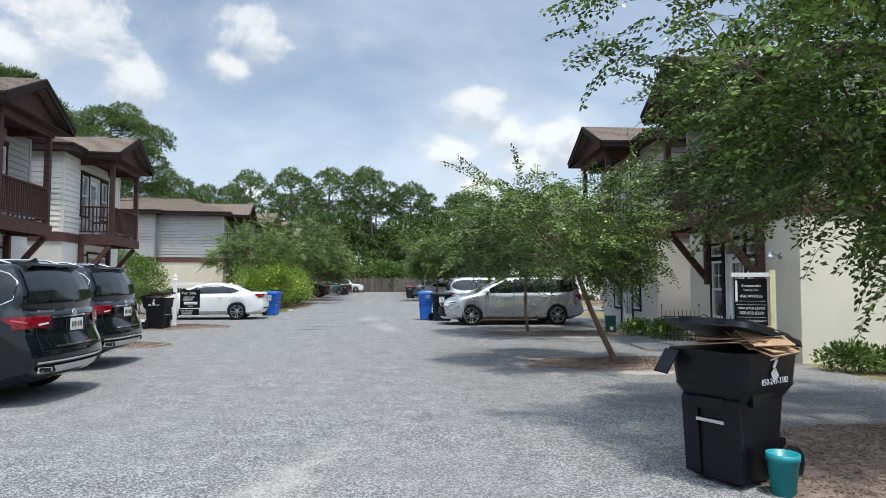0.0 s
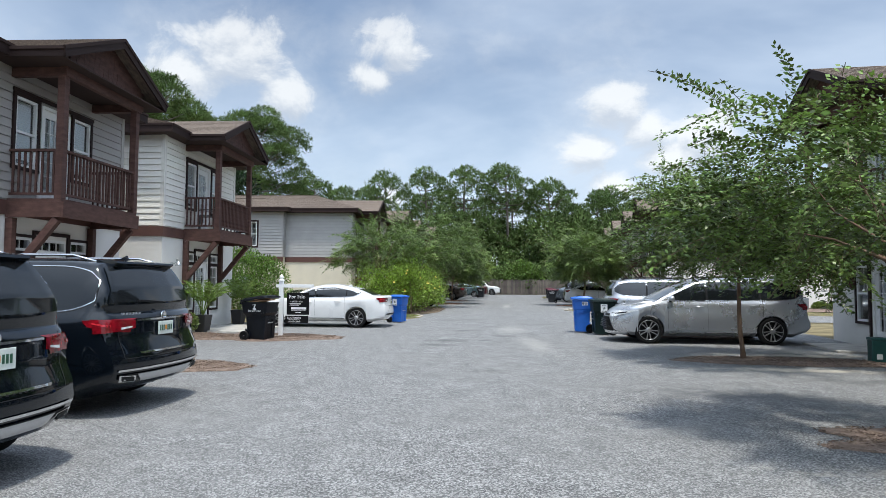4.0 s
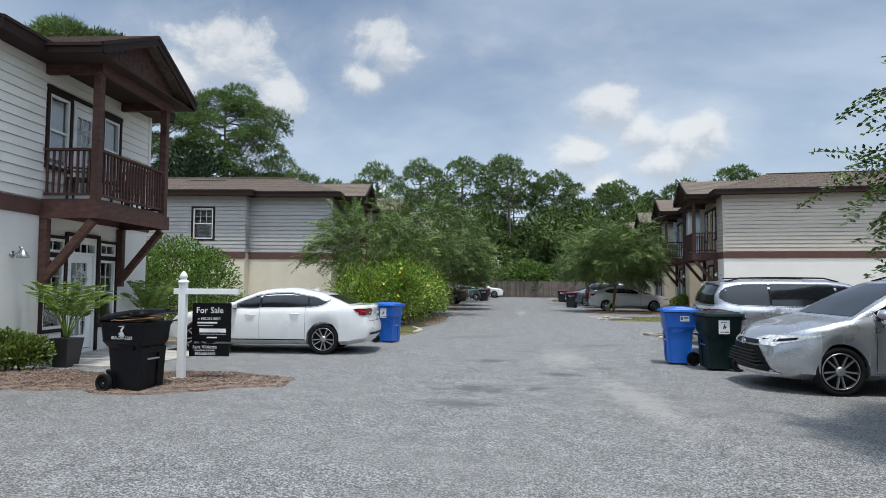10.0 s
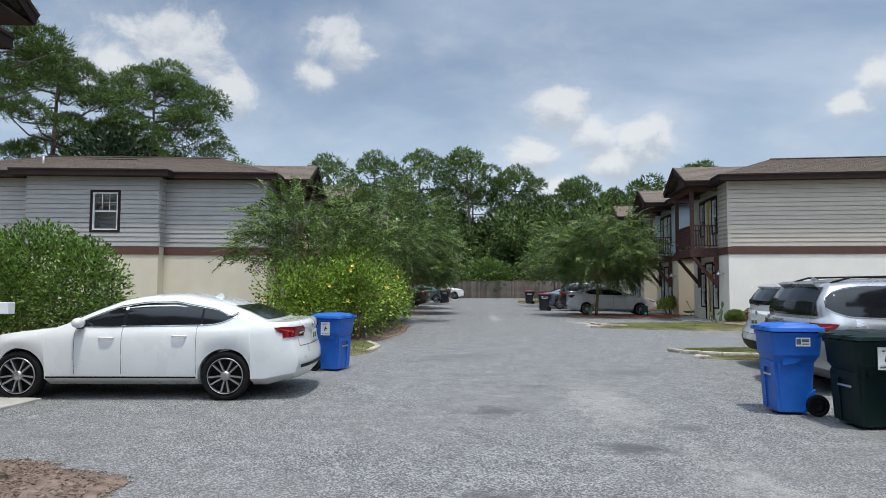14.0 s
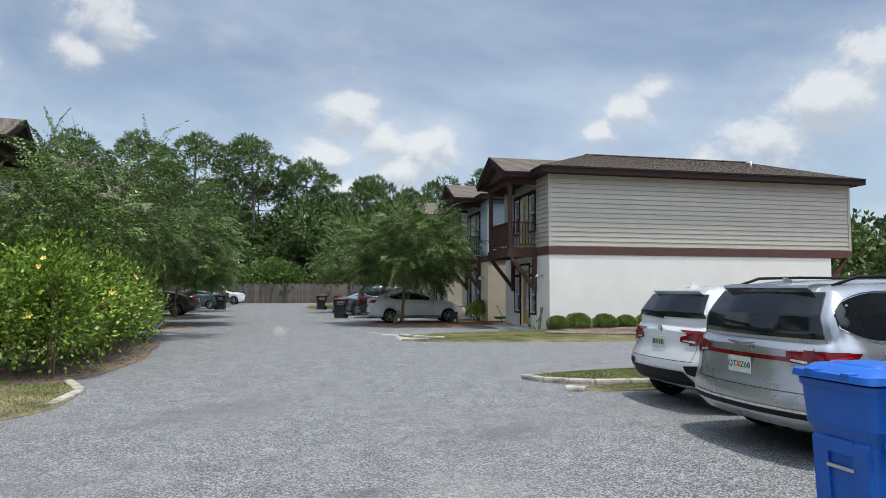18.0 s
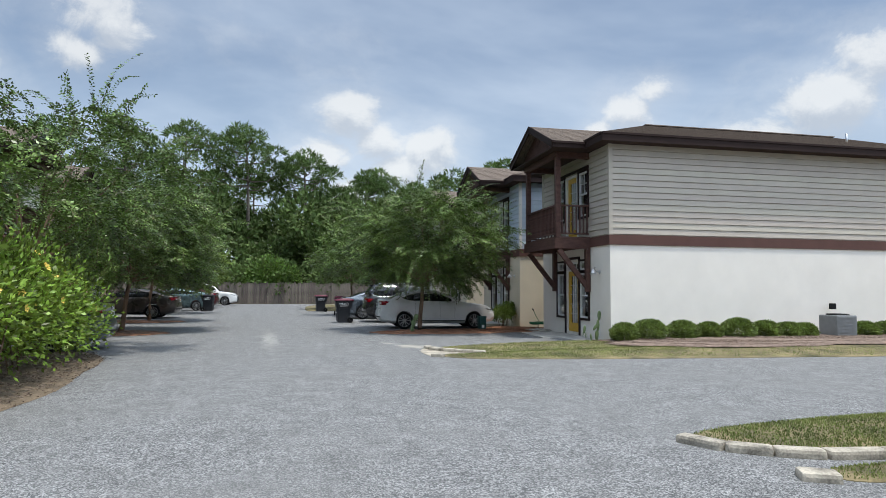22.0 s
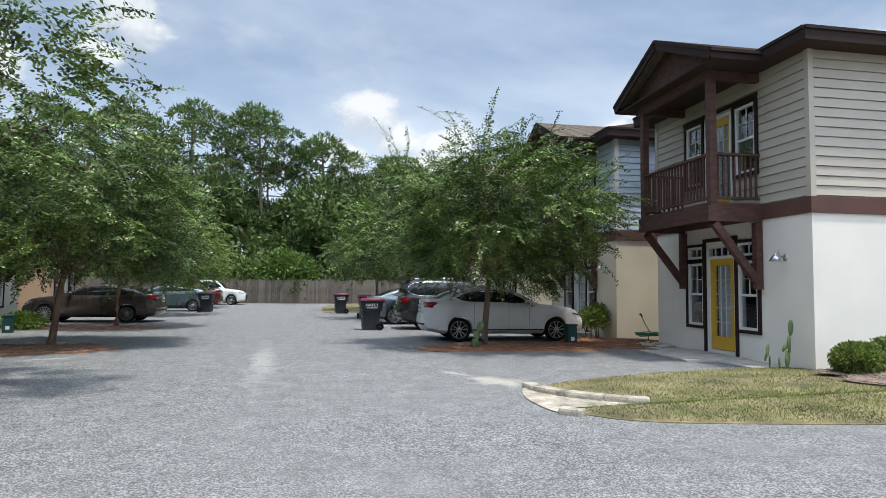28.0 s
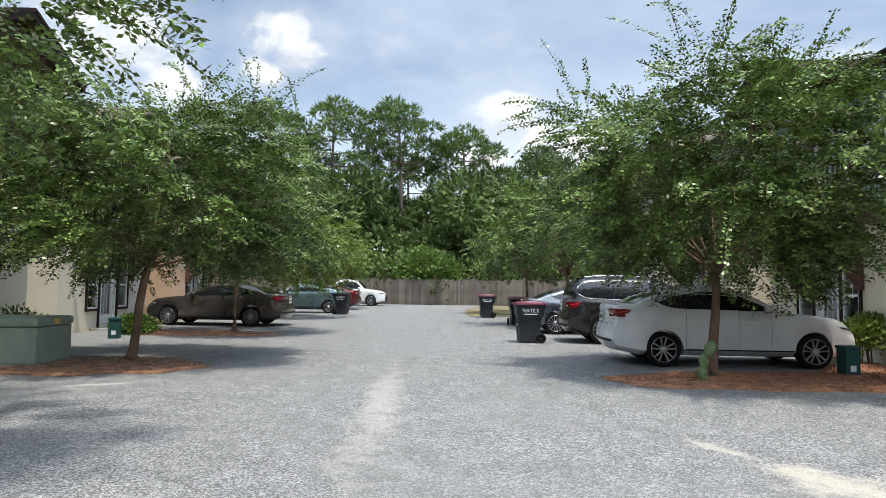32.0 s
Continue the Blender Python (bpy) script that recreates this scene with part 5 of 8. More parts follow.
    if hit and plate:
        px = hit.x - 0.02
        pl = part("number_plate", block(px - 0.008, px, -0.155, 0.155, pz - 0.08, pz + 0.08, 0.004), PLATE, ob, "pale number plate")
        bars = bmesh.new()
        if plate_text:
            half = len(plate_text) // 2
            for words, yy in ((plate_text[:half], 0.085), (plate_text[half:], -0.085)):
                text_part(words, 0.085, Matrix.Translation((px - 0.0095, yy, pz)) @ Matrix.Rotation(radians(-90), 4, "Z") @ Matrix.Rotation(radians(90), 4, "X"), PLATE_INK, pl, "plate_figure")
        for k, yy in enumerate(() if plate_text else (-0.11, -0.075, -0.04, 0.045, 0.08, 0.115)):
            box(bars, px - 0.011, px - 0.0085, yy - 0.011, yy + 0.011, pz - 0.035, pz + 0.035)
        if plate_text:
            bars.free()
        else:
            part("plate_figure", bars, PLATE_INK, pl)
        part("plate_emblem", block(px - 0.011, px - 0.0085, -0.015, 0.022, pz - 0.025, pz + 0.03), PLATE_ORANGE, pl)
        hz = cb - 0.07
        h2 = bvh.ray_cast(Vector((-6, 0, hz)), Vector((1, 0, 0)))[0]
        if h2 and wing:
            bm = bmesh.new()
            for sg in (-1, 1):
                prism(bm, [(sg * 0.01, hz - 0.022), (sg * 0.19, hz + 0.016), (sg * 0.17, hz + 0.024), (sg * 0.01, hz + 0.016)], 0, h2.x - 0.034, h2.x - 0.018)
            part("badge", bm, CHROME, ob, "winged chrome badge")
        elif h2:
            part("badge", lathe(bmesh.new(), [(0.055, 0), (0.055, 0.008), (0.045, 0.012), (0.045, 0.006), (0, 0.006)], 18, Matrix.Translation((h2.x - 0.003, 0, hz)) @ Matrix.Rotation(radians(-90), 4, "Y")), CHROME, ob, "round chrome badge", True)
    if kind in ("suv", "van"):
        zw = cb + (0.09 if not wing else 0.12)
        a = bvh.ray_cast(Vector((-6, 0.0, zw)), Vector((1, 0, 0)))[0]
        b = bvh.ray_cast(Vector((-6, 0.42, zw + 0.03)), Vector((1, 0, 0)))[0]
        if a and b:
            part("rear_wiper", beam(bmesh.new(), a + Vector((-0.03, 0, 0)), b + Vector((-0.03, 0, 0)), 0.02, 0.025), PLASTIC, ob)
        bm = bmesh.new()
        prism(bm, [(RR + 0.26, zr + 0.016), (RR + 0.03, zr + 0.022), (RR - 0.075, zr + 0.004), (RR - 0.085, zr - 0.020), (RR - 0.01, zr - 0.07), (RR + 0.26, zr - 0.05)], 1, -hw * 0.57, hw * 0.57)
        part("spoiler", bm, paint_mat, ob, "roof spoiler")
    if rails:
        for s in (-1, 1):
            pts = []
            for v in span(RF - 0.15, RR + 0.15, 9):
                h = bvh.ray_cast(Vector((v, s * hw * 0.62, 6)), Vector((0, 0, -1)))[0]
                pts.append(h + Vector((0, 0, 0.05)))
            pts[0].z -= 0.05
            pts[-1].z -= 0.05
            part("roof_rail", tube(bmesh.new(), pts, [0.016] * len(pts)), CHROME if rails == "chrome" else PLASTIC, ob, "roof rail", True)
    h = bvh.ray_cast(Vector((RR + 0.25, 0, 6)), Vector((0, 0, -1)))[0]
    bm = bmesh.new()
    prism(bm, [(h.x - 0.08, h.z - 0.01), (h.x + 0.09, h.z - 0.01), (h.x - 0.05, h.z + 0.06)], 1, -0.014, 0.014)
    part("aerial", bm, paint_mat, ob, "shark-fin aerial")
    for hx in hubs:
        for s in (-1, 1):
            car_wheel(ob, hx, s * (W / 2 - 0.125), R, rim or RIM, spokes, wheel_w)
    part("underbody", block(end + 0.6, nose - 0.4, -hw * 0.60, hw * 0.60, 0.19, 0.30), PLASTIC, ob, "dark underbody")
    if tail == "wedge":
        for s in (-1, 1):
            part("bumper_pod", conform(bvh, quad_rows((s * hw * 0.66, 0.50), (s * hw * 0.80, 0.47), (s * hw * 0.84, 0.62), (s * hw * 0.60, 0.60), 12, 5), 0, -1, 0.010), PLASTIC, ob, "black bumper inset", True)
    if wing:
        part("bumper_trim", conform(bvh, quad_rows((-hw * 0.80, 0.485), (hw * 0.80, 0.485), (hw * 0.80, 0.51), (-hw * 0.80, 0.51), 26, 3), 0, -1, 0.02), CHROME, ob, "chrome bumper strip", True)
    if tail == "exhaust":
        for s in (-1, 1):
            tip = conform(bvh, quad_rows((s * hw * 0.56, 0.375), (s * hw * 0.78, 0.40), (s * hw * 0.80, 0.475), (s * hw * 0.58, 0.455), 8, 4), 0, -1, 0.026)
            et = part("exhaust_tip", tip, CHROME, ob, "chrome exhaust tip")
            part("exhaust_mouth", conform(bvh, quad_rows((s * hw * 0.59, 0.390), (s * hw * 0.755, 0.408), (s * hw * 0.77, 0.460), (s * hw * 0.605, 0.445), 8, 4), 0, -1, 0.031), SEAM, et, "dark exhaust opening")
        part("bumper_trim", conform(bvh, quad_rows((-hw * 0.46, 0.375), (hw * 0.46, 0.375), (hw * 0.56, 0.47), (-hw * 0.56, 0.47), 22, 4), 0, -1, 0.022), SILVER_TRIM, ob, "silver skid plate", True)
        part("bumper_line", conform(bvh, quad_rows((-hw * 0.82, 0.515), (hw * 0.82, 0.515), (hw * 0.82, 0.54), (-hw * 0.82, 0.54), 26, 2), 0, -1, 0.018), CHROME, ob, "chrome bumper strip", True)
        part("bumper_step", conform(bvh, quad_rows((-hw * 0.5, 0.70), (hw * 0.5, 0.70), (hw * 0.52, 0.722), (-hw * 0.52, 0.722), 20, 2), 0, -1, 0.012), CHROME, ob, "chrome bumper strip")
        ribs = bmesh.new()
        for k in range(16):
            yy = hw * (-0.45 + 0.06 * k)
            hit = bvh.ray_cast(Vector((-6, yy, 0.69)), Vector((1, 0, 0)))[0]
            box(ribs, hit.x - 0.012, hit.x + 0.05, yy - 0.012, yy + 0.012, 0.690, 0.703)
        part("step_rib", ribs, SEAM, ob, "dark ribs of the bumper step")
        for k in range(6):
            hit = bvh.ray_cast(Vector((-6, hw * 0.62 - 0.045 * k, cb - 0.03)), Vector((1, 0, 0)))[0]
            part("model_mark", block(hit.x - 0.008, hit.x + 0.02, hw * 0.62 - 0.045 * k - 0.016, hw * 0.62 - 0.045 * k + 0.016, cb - 0.048, cb - 0.014), CHROME, ob)
        part("tail_trim", conform(bvh, quad_rows((-hw * 0.5, cb - 0.115), (hw * 0.5, cb - 0.115), (hw * 0.5, cb - 0.095), (-hw * 0.5, cb - 0.095), 10, 2), 0, -1, 0.012), CHROME, ob)
    return ob


car("suv_car", "black large SUV with chrome bumper trim, parked tail to the lane", -7.38, 8.7, 183, PAINT_BLACK, L=4.82, W=1.95, H=1.80, wb=2.91, fo=0.87, kind="suv", hood=1.08, belt=1.12, R=0.37, spokes=7, rails="chrome", tail="exhaust", chrome_line=True)
car("suv_car", "long black SUV with chrome window trim, parked tail to the lane", -8.52, 11.75, 184, PAINT_BLACK, L=5.20, W=2.0, H=1.82, wb=3.13, fo=0.88, kind="suv", hood=1.10, belt=1.13, R=0.385, spokes=7, rails="chrome", tail="exhaust", chrome_line=True)
car("sedan_car", "white saloon car with dark windows, parked tail to the lane", -9.68, 25.65, 188, PAINT_WHITE, L=4.85, W=1.84, H=1.455, wb=2.85, fo=0.90, kind="sedan", hood=0.92, belt=0.98, trunk=1.06, R=0.335, spokes=5, chrome_line=True)
car("minivan", "silver minivan with roof rails, parked nose to the lane", 2.34, 23.1, 187, PAINT_SILVER, L=5.17, W=1.99, H=1.71, wb=3.06, fo=0.98, kind="van", hood=1.0, belt=1.08, R=0.35, spokes=5, rails=True, rim=RIM, chrome_line=True)
car("minivan", "silver-grey minivan with red tail strip, parked tail to the lane", 2.58, 27.6, 3, PAINT_GREY, L=5.18, W=2.02, H=1.71, wb=3.09, fo=0.95, kind="van", hood=1.0, belt=1.07, R=0.35, spokes=7, rails=True, tail_bar=True, chrome_line=True, wing=True, plate_z=0.85, plate_text="QTIZ60")
car("crossover_car", "white compact crossover with black lower trim, parked tail to the lane", 2.48, 29.9, 4, PAINT_WHITE, L=4.36, W=1.81, H=1.64, wb=2.67, fo=0.88, kind="suv", hood=1.02, belt=1.06, R=0.34, spokes=5, cladding=True, tail="wedge", lamp=(0.86, 1.06), plate_z=0.88)
car("sedan_car", "white saloon car with alloy wheels, parked under a tree", 0.45, 50.75, 0, PAINT_WHITE, L=4.63, W=1.76, H=1.495, wb=2.70, fo=0.92, kind="sedan", hood=0.95, belt=1.0, trunk=1.09, R=0.315, spokes=5)
car("crossover_car", "black crossover with red tail lamps, parked tail to the lane", 0.25, 55.1, 0, PAINT_DARK, L=4.64, W=1.84, H=1.70, wb=2.70, fo=0.92, kind="suv", hood=1.05, belt=1.08, R=0.35, spokes=5, chrome_line=True, rails="chrome")
car("sedan_car", "dark saloon car, parked tail to the lane", -0.5, 58.2, 0, PAINT_SLATE, L=4.7, W=1.82, H=1.46, wb=2.75, fo=0.92, kind="sedan", hood=0.93, belt=0.98, trunk=1.06, R=0.33, spokes=7)
car("sedan_car", "slate-grey saloon car, parked tail to the lane", -11.57, 43.3, 183, PAINT_SLATE, L=4.87, W=1.84, H=1.48, wb=2.77, fo=0.95, kind="sedan", hood=0.95, belt=1.0, trunk=1.09, R=0.34, spokes=7)
car("sedan_car", "dark bronze saloon car with alloy wheels, parked tail to the lane", -13.1, 59.5, 180, PAINT_BRONZE, L=4.85, W=1.83, H=1.455, wb=2.795, fo=0.93, kind="sedan", hood=0.93, belt=0.98, trunk=1.06, R=0.33, spokes=7)
car("hatchback_car", "grey-teal hatchback car, parked beside the lane", -12.9, 69.5, 186, PAINT_TEAL, L=4.48, W=1.75, H=1.49, wb=2.70, fo=0.90, kind="hatch", hood=0.95, belt=1.02, R=0.315, spokes=7)
car("sedan_car", "dark saloon car with red lamps, parked beside the lane", -13.2, 74.0, 180, PAINT_RED, L=4.7, W=1.8, H=1.46, wb=2.75, fo=0.92, kind="sedan", R=0.33, spokes=7)
car("pickup_truck", "white pickup truck, parked by the timber fence", -13.0, 81.3, 0, PAINT_WHITE, L=5.6, W=1.95, H=1.78, wb=3.5, fo=0.95, kind="truck", hood=1.08, belt=1.12, trunk=1.1, R=0.37, spokes=6)


# ---- bins ----
BIN_BLACK = material("black_bin_plastic", (0.004, 0.005, 0.008), 0.38, spec=0.26, vary=0.2, scale=6, fine=90, bump=0.12)
BIN_BLUE = material("blue_bin_plastic", (0.011, 0.110, 0.46), 0.42, vary=0.08, scale=5, fine=90, bump=0.12)
BIN_GREEN = material("dark_green_bin_plastic", (0.004, 0.014, 0.013), 0.45, spec=0.25, vary=0.15, scale=5, fine=90, bump=0.12)
BIN_GREY = material("dark_grey_bin_plastic", (0.028, 0.030, 0.034), 0.5, spec=0.25, vary=0.12, scale=5, fine=90, bump=0.12)
BIN_MAROON = material("maroon_bin_plastic", (0.11, 0.012, 0.03), 0.45, vary=0.1)
CARD = material("cardboard", (0.36, 0.23, 0.13), 0.85, vary=0.12, scale=6)
STICKER = material("white_sticker", (0.75, 0.75, 0.73), 0.5, vary=0.03)
INK = material("black_ink", (0.015, 0.015, 0.015), 0.6)
SLATE_INK = material("slate_ink", (0.10, 0.12, 0.16), 0.6)
WHITE_INK = material("white_ink", (0.78, 0.78, 0.78), 0.6)


def tapered(bm, z0, z1, a0, b0, a1, b1, y0=0.0, y1=0.0, r=0.06):
    """A round-cornered tapered tub between two heights; a: half width in x, b: half depth in y."""
    rings = []
    for t, z in ((0, z0), (1, z1)):
        a, b, yy = a0 + (a1 - a0) * t, b0 + (b1 - b0) * t, y0 + (y1 - y0) * t
        ring = []
        for cx, cy, st in ((1, 1, 0), (-1, 1, 90), (-1, -1, 180), (1, -1, 270)):
            for k in range(4):
                an = radians(st + 30 * k)
                ring.append(bm.verts.new((cx * (a - r) + r * math.cos(an), yy + cy * (b - r) + r * math.sin(an), z)))
        rings.append(ring)
    n = len(rings[0])
    for k in range(n):
        bm.faces.new((rings[0][k], rings[0][(k + 1) % n], rings[1][(k + 1) % n], rings[1][k]))
    bm.faces.new(rings[0][::-1])
    bm.faces.new(rings[1])
    return bm


def wheelie_bin(label, x, y, turn, body_mat, lid_mat, size=1.0, lid_open=0.0, sticker=None, name="wheeled_bin", logo=False, words="", face=0, address=False, slim=1.0, narrow=1.0):
    """A two-wheeled refuse cart; its front faces -y before the turn and its wheels stand at +y."""
    ob = thing(name, pose(x, y, 0.0, 0, 0, turn), label, "bin", "refuse carts")
    s = size
    bm = tapered(bmesh.new(), 0.035 * s, 0.62 * s, 0.212 * s, 0.245 * s, 0.238 * s, 0.285 * s, 0.0, 0.01 * s, 0.06 * s)
    tapered(bm, 0.60 * s, 0.70 * s, 0.237 * s, 0.283 * s, 0.288 * s, 0.345 * s, 0.01 * s, 0.018 * s, 0.06 * s)
    body = part("body", bm, body_mat, ob, "tapered plastic tub", True)
    body.data.set_sharp_from_angle(angle=radians(40))
    rim = part("rim", tapered(bmesh.new(), 0.915 * s, 0.955 * s, 0.312 * s, 0.377 * s, 0.318 * s, 0.383 * s, 0.02 * s, 0.02 * s, 0.07 * s), body_mat, ob, "thick rim", True)
    collar = part("collar", tapered(bmesh.new(), 0.69 * s, 0.92 * s, 0.284 * s, 0.340 * s, 0.302 * s, 0.364 * s, 0.018 * s, 0.02 * s, 0.07 * s), body_mat, ob, "", True)
    for sx in (-1, 1):
        bm = bmesh.new()
        prism(bm, [(-0.258 * s, 0.05 * s), (-0.300 * s, 0.60 * s), (-0.27 * s, 0.63 * s), (-0.22 * s, 0.05 * s)], 0, min(sx * 0.10, sx * 0.225) * s, max(sx * 0.10, sx * 0.225) * s)
        part("front_cheek", bm, body_mat, ob)
    part("niche_roof", block(-0.11 * s, 0.11 * s, -0.300 * s, -0.27 * s, 0.53 * s, 0.62 * s, 0.010), body_mat, ob)
    bm = bmesh.new()
    box(bm, -0.11 * s, 0.11 * s, -0.298 * s, -0.278 * s, 0.44 * s, 0.465 * s, None, 0.006)
    part("lift_bar", bm, METAL, ob, "metal lift bar")
    # lid, hinged at the back
    hinge = Matrix.Translation((0, 0.37 * s, 0.97 * s)) @ Matrix.Rotation(radians(-lid_open), 4, "X")
    bm = tapered(bmesh.new(), 0.0, 0.04 * s, 0.345 * s, 0.405 * s, 0.335 * s, 0.395 * s, -0.37 * s, -0.37 * s, 0.08 * s)
    tapered(bm, 0.035 * s, 0.075 * s, 0.31 * s, 0.355 * s, 0.27 * s, 0.30 * s, -0.35 * s, -0.33 * s, 0.07 * s)
    tapered(bm, 0.07 * s, 0.088 * s, 0.20 * s, 0.21 * s, 0.185 * s, 0.19 * s, -0.31 * s, -0.31 * s, 0.05 * s)
    bmesh.ops.transform(bm, matrix=hinge, verts=bm.verts)
    lid = part("lid", bm, lid_mat, ob, "domed plastic lid", True)
    for sx in (-1, 1):
        bm = block(sx * 0.15 * s - 0.035 * s, sx * 0.15 * s + 0.035 * s, -0.775 * s, -0.66 * s, 0.012 * s, 0.052 * s, 0.008)
        bmesh.ops.transform(bm, matrix=hinge, verts=bm.verts)
        part("lid_grip", bm, lid_mat, lid)
        bm = block(sx * 0.20 * s - 0.04 * s, sx * 0.20 * s + 0.04 * s, -0.06 * s, 0.07 * s, -0.03 * s, 0.045 * s, 0.015)
        bmesh.ops.transform(bm, matrix=hinge, verts=bm.verts)
        part("hinge", bm, lid_mat, lid)
    for q in (rim, collar, lid):
        q.data.set_sharp_from_angle(angle=radians(38))
    # pressed shoulders on the flanks and a ledge under the collar
    for sx in (-1, 1):
        bm = bmesh.new()
        prism(bm, [(-0.20 * s, 0.665 * s), (0.10 * s, 0.655 * s), (-0.02 * s, 0.60 * s), (-0.19 * s, 0.575 * s)], 0, min(sx * 0.20, sx * 0.268) * s, max(sx * 0.20, sx * 0.268) * s)
        part("flank_mould", bm, body_mat, ob)
        bm = bmesh.new()
        prism(bm, [(0.16 * s, 0.05 * s), (0.20 * s, 0.20 * s), (0.29 * s, 0.26 * s), (0.285 * s, 0.30 * s), (0.17 * s, 0.24 * s), (0.13 * s, 0.05 * s)], 0, min(sx * 0.19, sx * 0.236) * s, max(sx * 0.19, sx * 0.236) * s)
        part("wheel_arch", bm, body_mat, ob)
    part("handle", tube(bmesh.new(), [(-0.24 * s, 0.36 * s, 0.90 * s), (-0.24 * s, 0.45 * s, 0.93 * s), (0.24 * s, 0.45 * s, 0.93 * s), (0.24 * s, 0.36 * s, 0.90 * s)], [0.016] * 4), body_mat, ob)
    part("axle", tube(bmesh.new(), [(-0.30 * s, 0.27 * s, 0.125 * s), (0.30 * s, 0.27 * s, 0.125 * s)], [0.012] * 2), METAL, ob)
    for sx in (-1, 1):
        m = Matrix.Translation((sx * 0.285 * s, 0.275 * s, 0.125 * s)) @ Matrix.Rotation(radians(90), 4, "Y")
        wh = part("wheel", lathe(bmesh.new(), [(0.085 * s, 0.03), (0.118 * s, 0.03), (0.125 * s, 0.018), (0.125 * s, -0.018), (0.118 * s, -0.03), (0.085 * s, -0.03)], 22, m, close=True), TYRE, ob, "black wheel", True)
        bm = bmesh.new()
        for k in range(6):
            beam(bm, m @ Vector((0, 0, 0)), m @ Vector((0.09 * s * math.cos(k * 1.047), 0.09 * s * math.sin(k * 1.047), 0)), 0.022, 0.03)
        part("spoke", bm, PLASTIC, wh)
        part("disc", lathe(bmesh.new(), [(0.088 * s, 0.012), (0.02 * s, 0.016), (0.02 * s, -0.016), (0.088 * s, -0.012)], 18, m, close=True), TYRE, wh, "", True)
    # decals on the chosen face: 0 the front, 1 and -1 the flanks
    F = Matrix.Rotation(radians(90 * face), 4, "Z")
    yf = -(0.362 if face == 0 else 0.304) * s
    if sticker:
        bm = block(-0.11, 0.11, yf - 0.003, yf, 0.66 * s, 0.90 * s, m=F)
        st = part("label", bm, STICKER, ob, "white label with a small dark mark")
        bm = bmesh.new()
        for q in ((-0.025, 0.0, 0.745, 0.775), (0.015, 0.03, 0.75, 0.78), (-0.015, 0.025, 0.775, 0.805), (0.0, 0.012, 0.805, 0.835), (0.02, 0.05, 0.775, 0.79), (-0.09, 0.0, 0.682, 0.689), (0.01, 0.09, 0.682, 0.692), (-0.09, 0.09, 0.702, 0.705), (-0.06, -0.02, 0.855, 0.868), (-0.01, 0.05, 0.862, 0.872)):
            box(bm, q[0], q[1], yf - 0.006, yf - 0.0035, q[2] * s, q[3] * s, F)
        part("label_print", bm, INK, st)
    if address:
        st = part("label", block(-0.02, 0.20, yf - 0.003, yf, 0.80 * s, 0.90 * s, m=F), STICKER, ob, "white address label")
        bm = bmesh.new()
        for q in ((-0.01, 0.055, 0.82, 0.885), (0.07, 0.18, 0.85, 0.882), (0.07, 0.18, 0.82, 0.832)):
            box(bm, q[0], q[1], yf - 0.006, yf - 0.0035, q[2] * s, q[3] * s, F)
        part("label_print", bm, SLATE_INK, st)
    if logo:
        bm = bird_mark()
        bmesh.ops.transform(bm, matrix=F @ Matrix.Translation((0.03, yf - 0.003, 0.84 * s)), verts=bm.verts)
        part("logo_mark", bm, WHITE_INK, ob, "white printed bird-like mark")
        text_part("850-249-3382", 0.066, F @ Matrix.Translation((0.03, yf - 0.002, 0.745 * s)) @ Matrix.Rotation(radians(90), 4, "X"), WHITE_INK, ob)
    if words:
        text_part(words, 0.13, F @ Matrix.Translation((0, yf - 0.002, 0.82 * s)) @ Matrix.Rotation(radians(90), 4, "X"), WHITE_INK, ob)
        part("small_print", block(-0.17, 0.17, yf - 0.003, yf, 0.725 * s, 0.745 * s, m=F), WHITE_INK, ob)
    if slim != 1.0 or narrow != 1.0:
        for q in ob.children_recursive:
            wheel = q.name.startswith("wheel") and "arch" not in q.name or (q.parent and q.parent.name.startswith("wheel") and q.parent != ob)
            inward = (1 - narrow) * 0.27 * s * (-1 if q.data.vertices[0].co.x > 0 else 1)
            q.data.transform(Matrix.Translation((inward, -(1 - slim) * 0.275 * s, 0)) if wheel else Matrix.Diagonal((narrow, slim, 1, 1)))
    return ob


def bird_mark():
    bm = bmesh.new()
    for k in range(7):
        a = radians(200 + 20 * k)
        beam(bm, (0.0, 0, 0.0), (0.06 * math.cos(a), 0, -0.02 + 0.07 * math.sin(a)), 0.003, 0.012)
    beam(bm, (-0.02, 0, 0.0), (0.03, 0, 0.06), 0.003, 0.03)
    beam(bm, (-0.06, 0, 0.06), (0.05, 0, 0.075), 0.003, 0.012)
    return bm


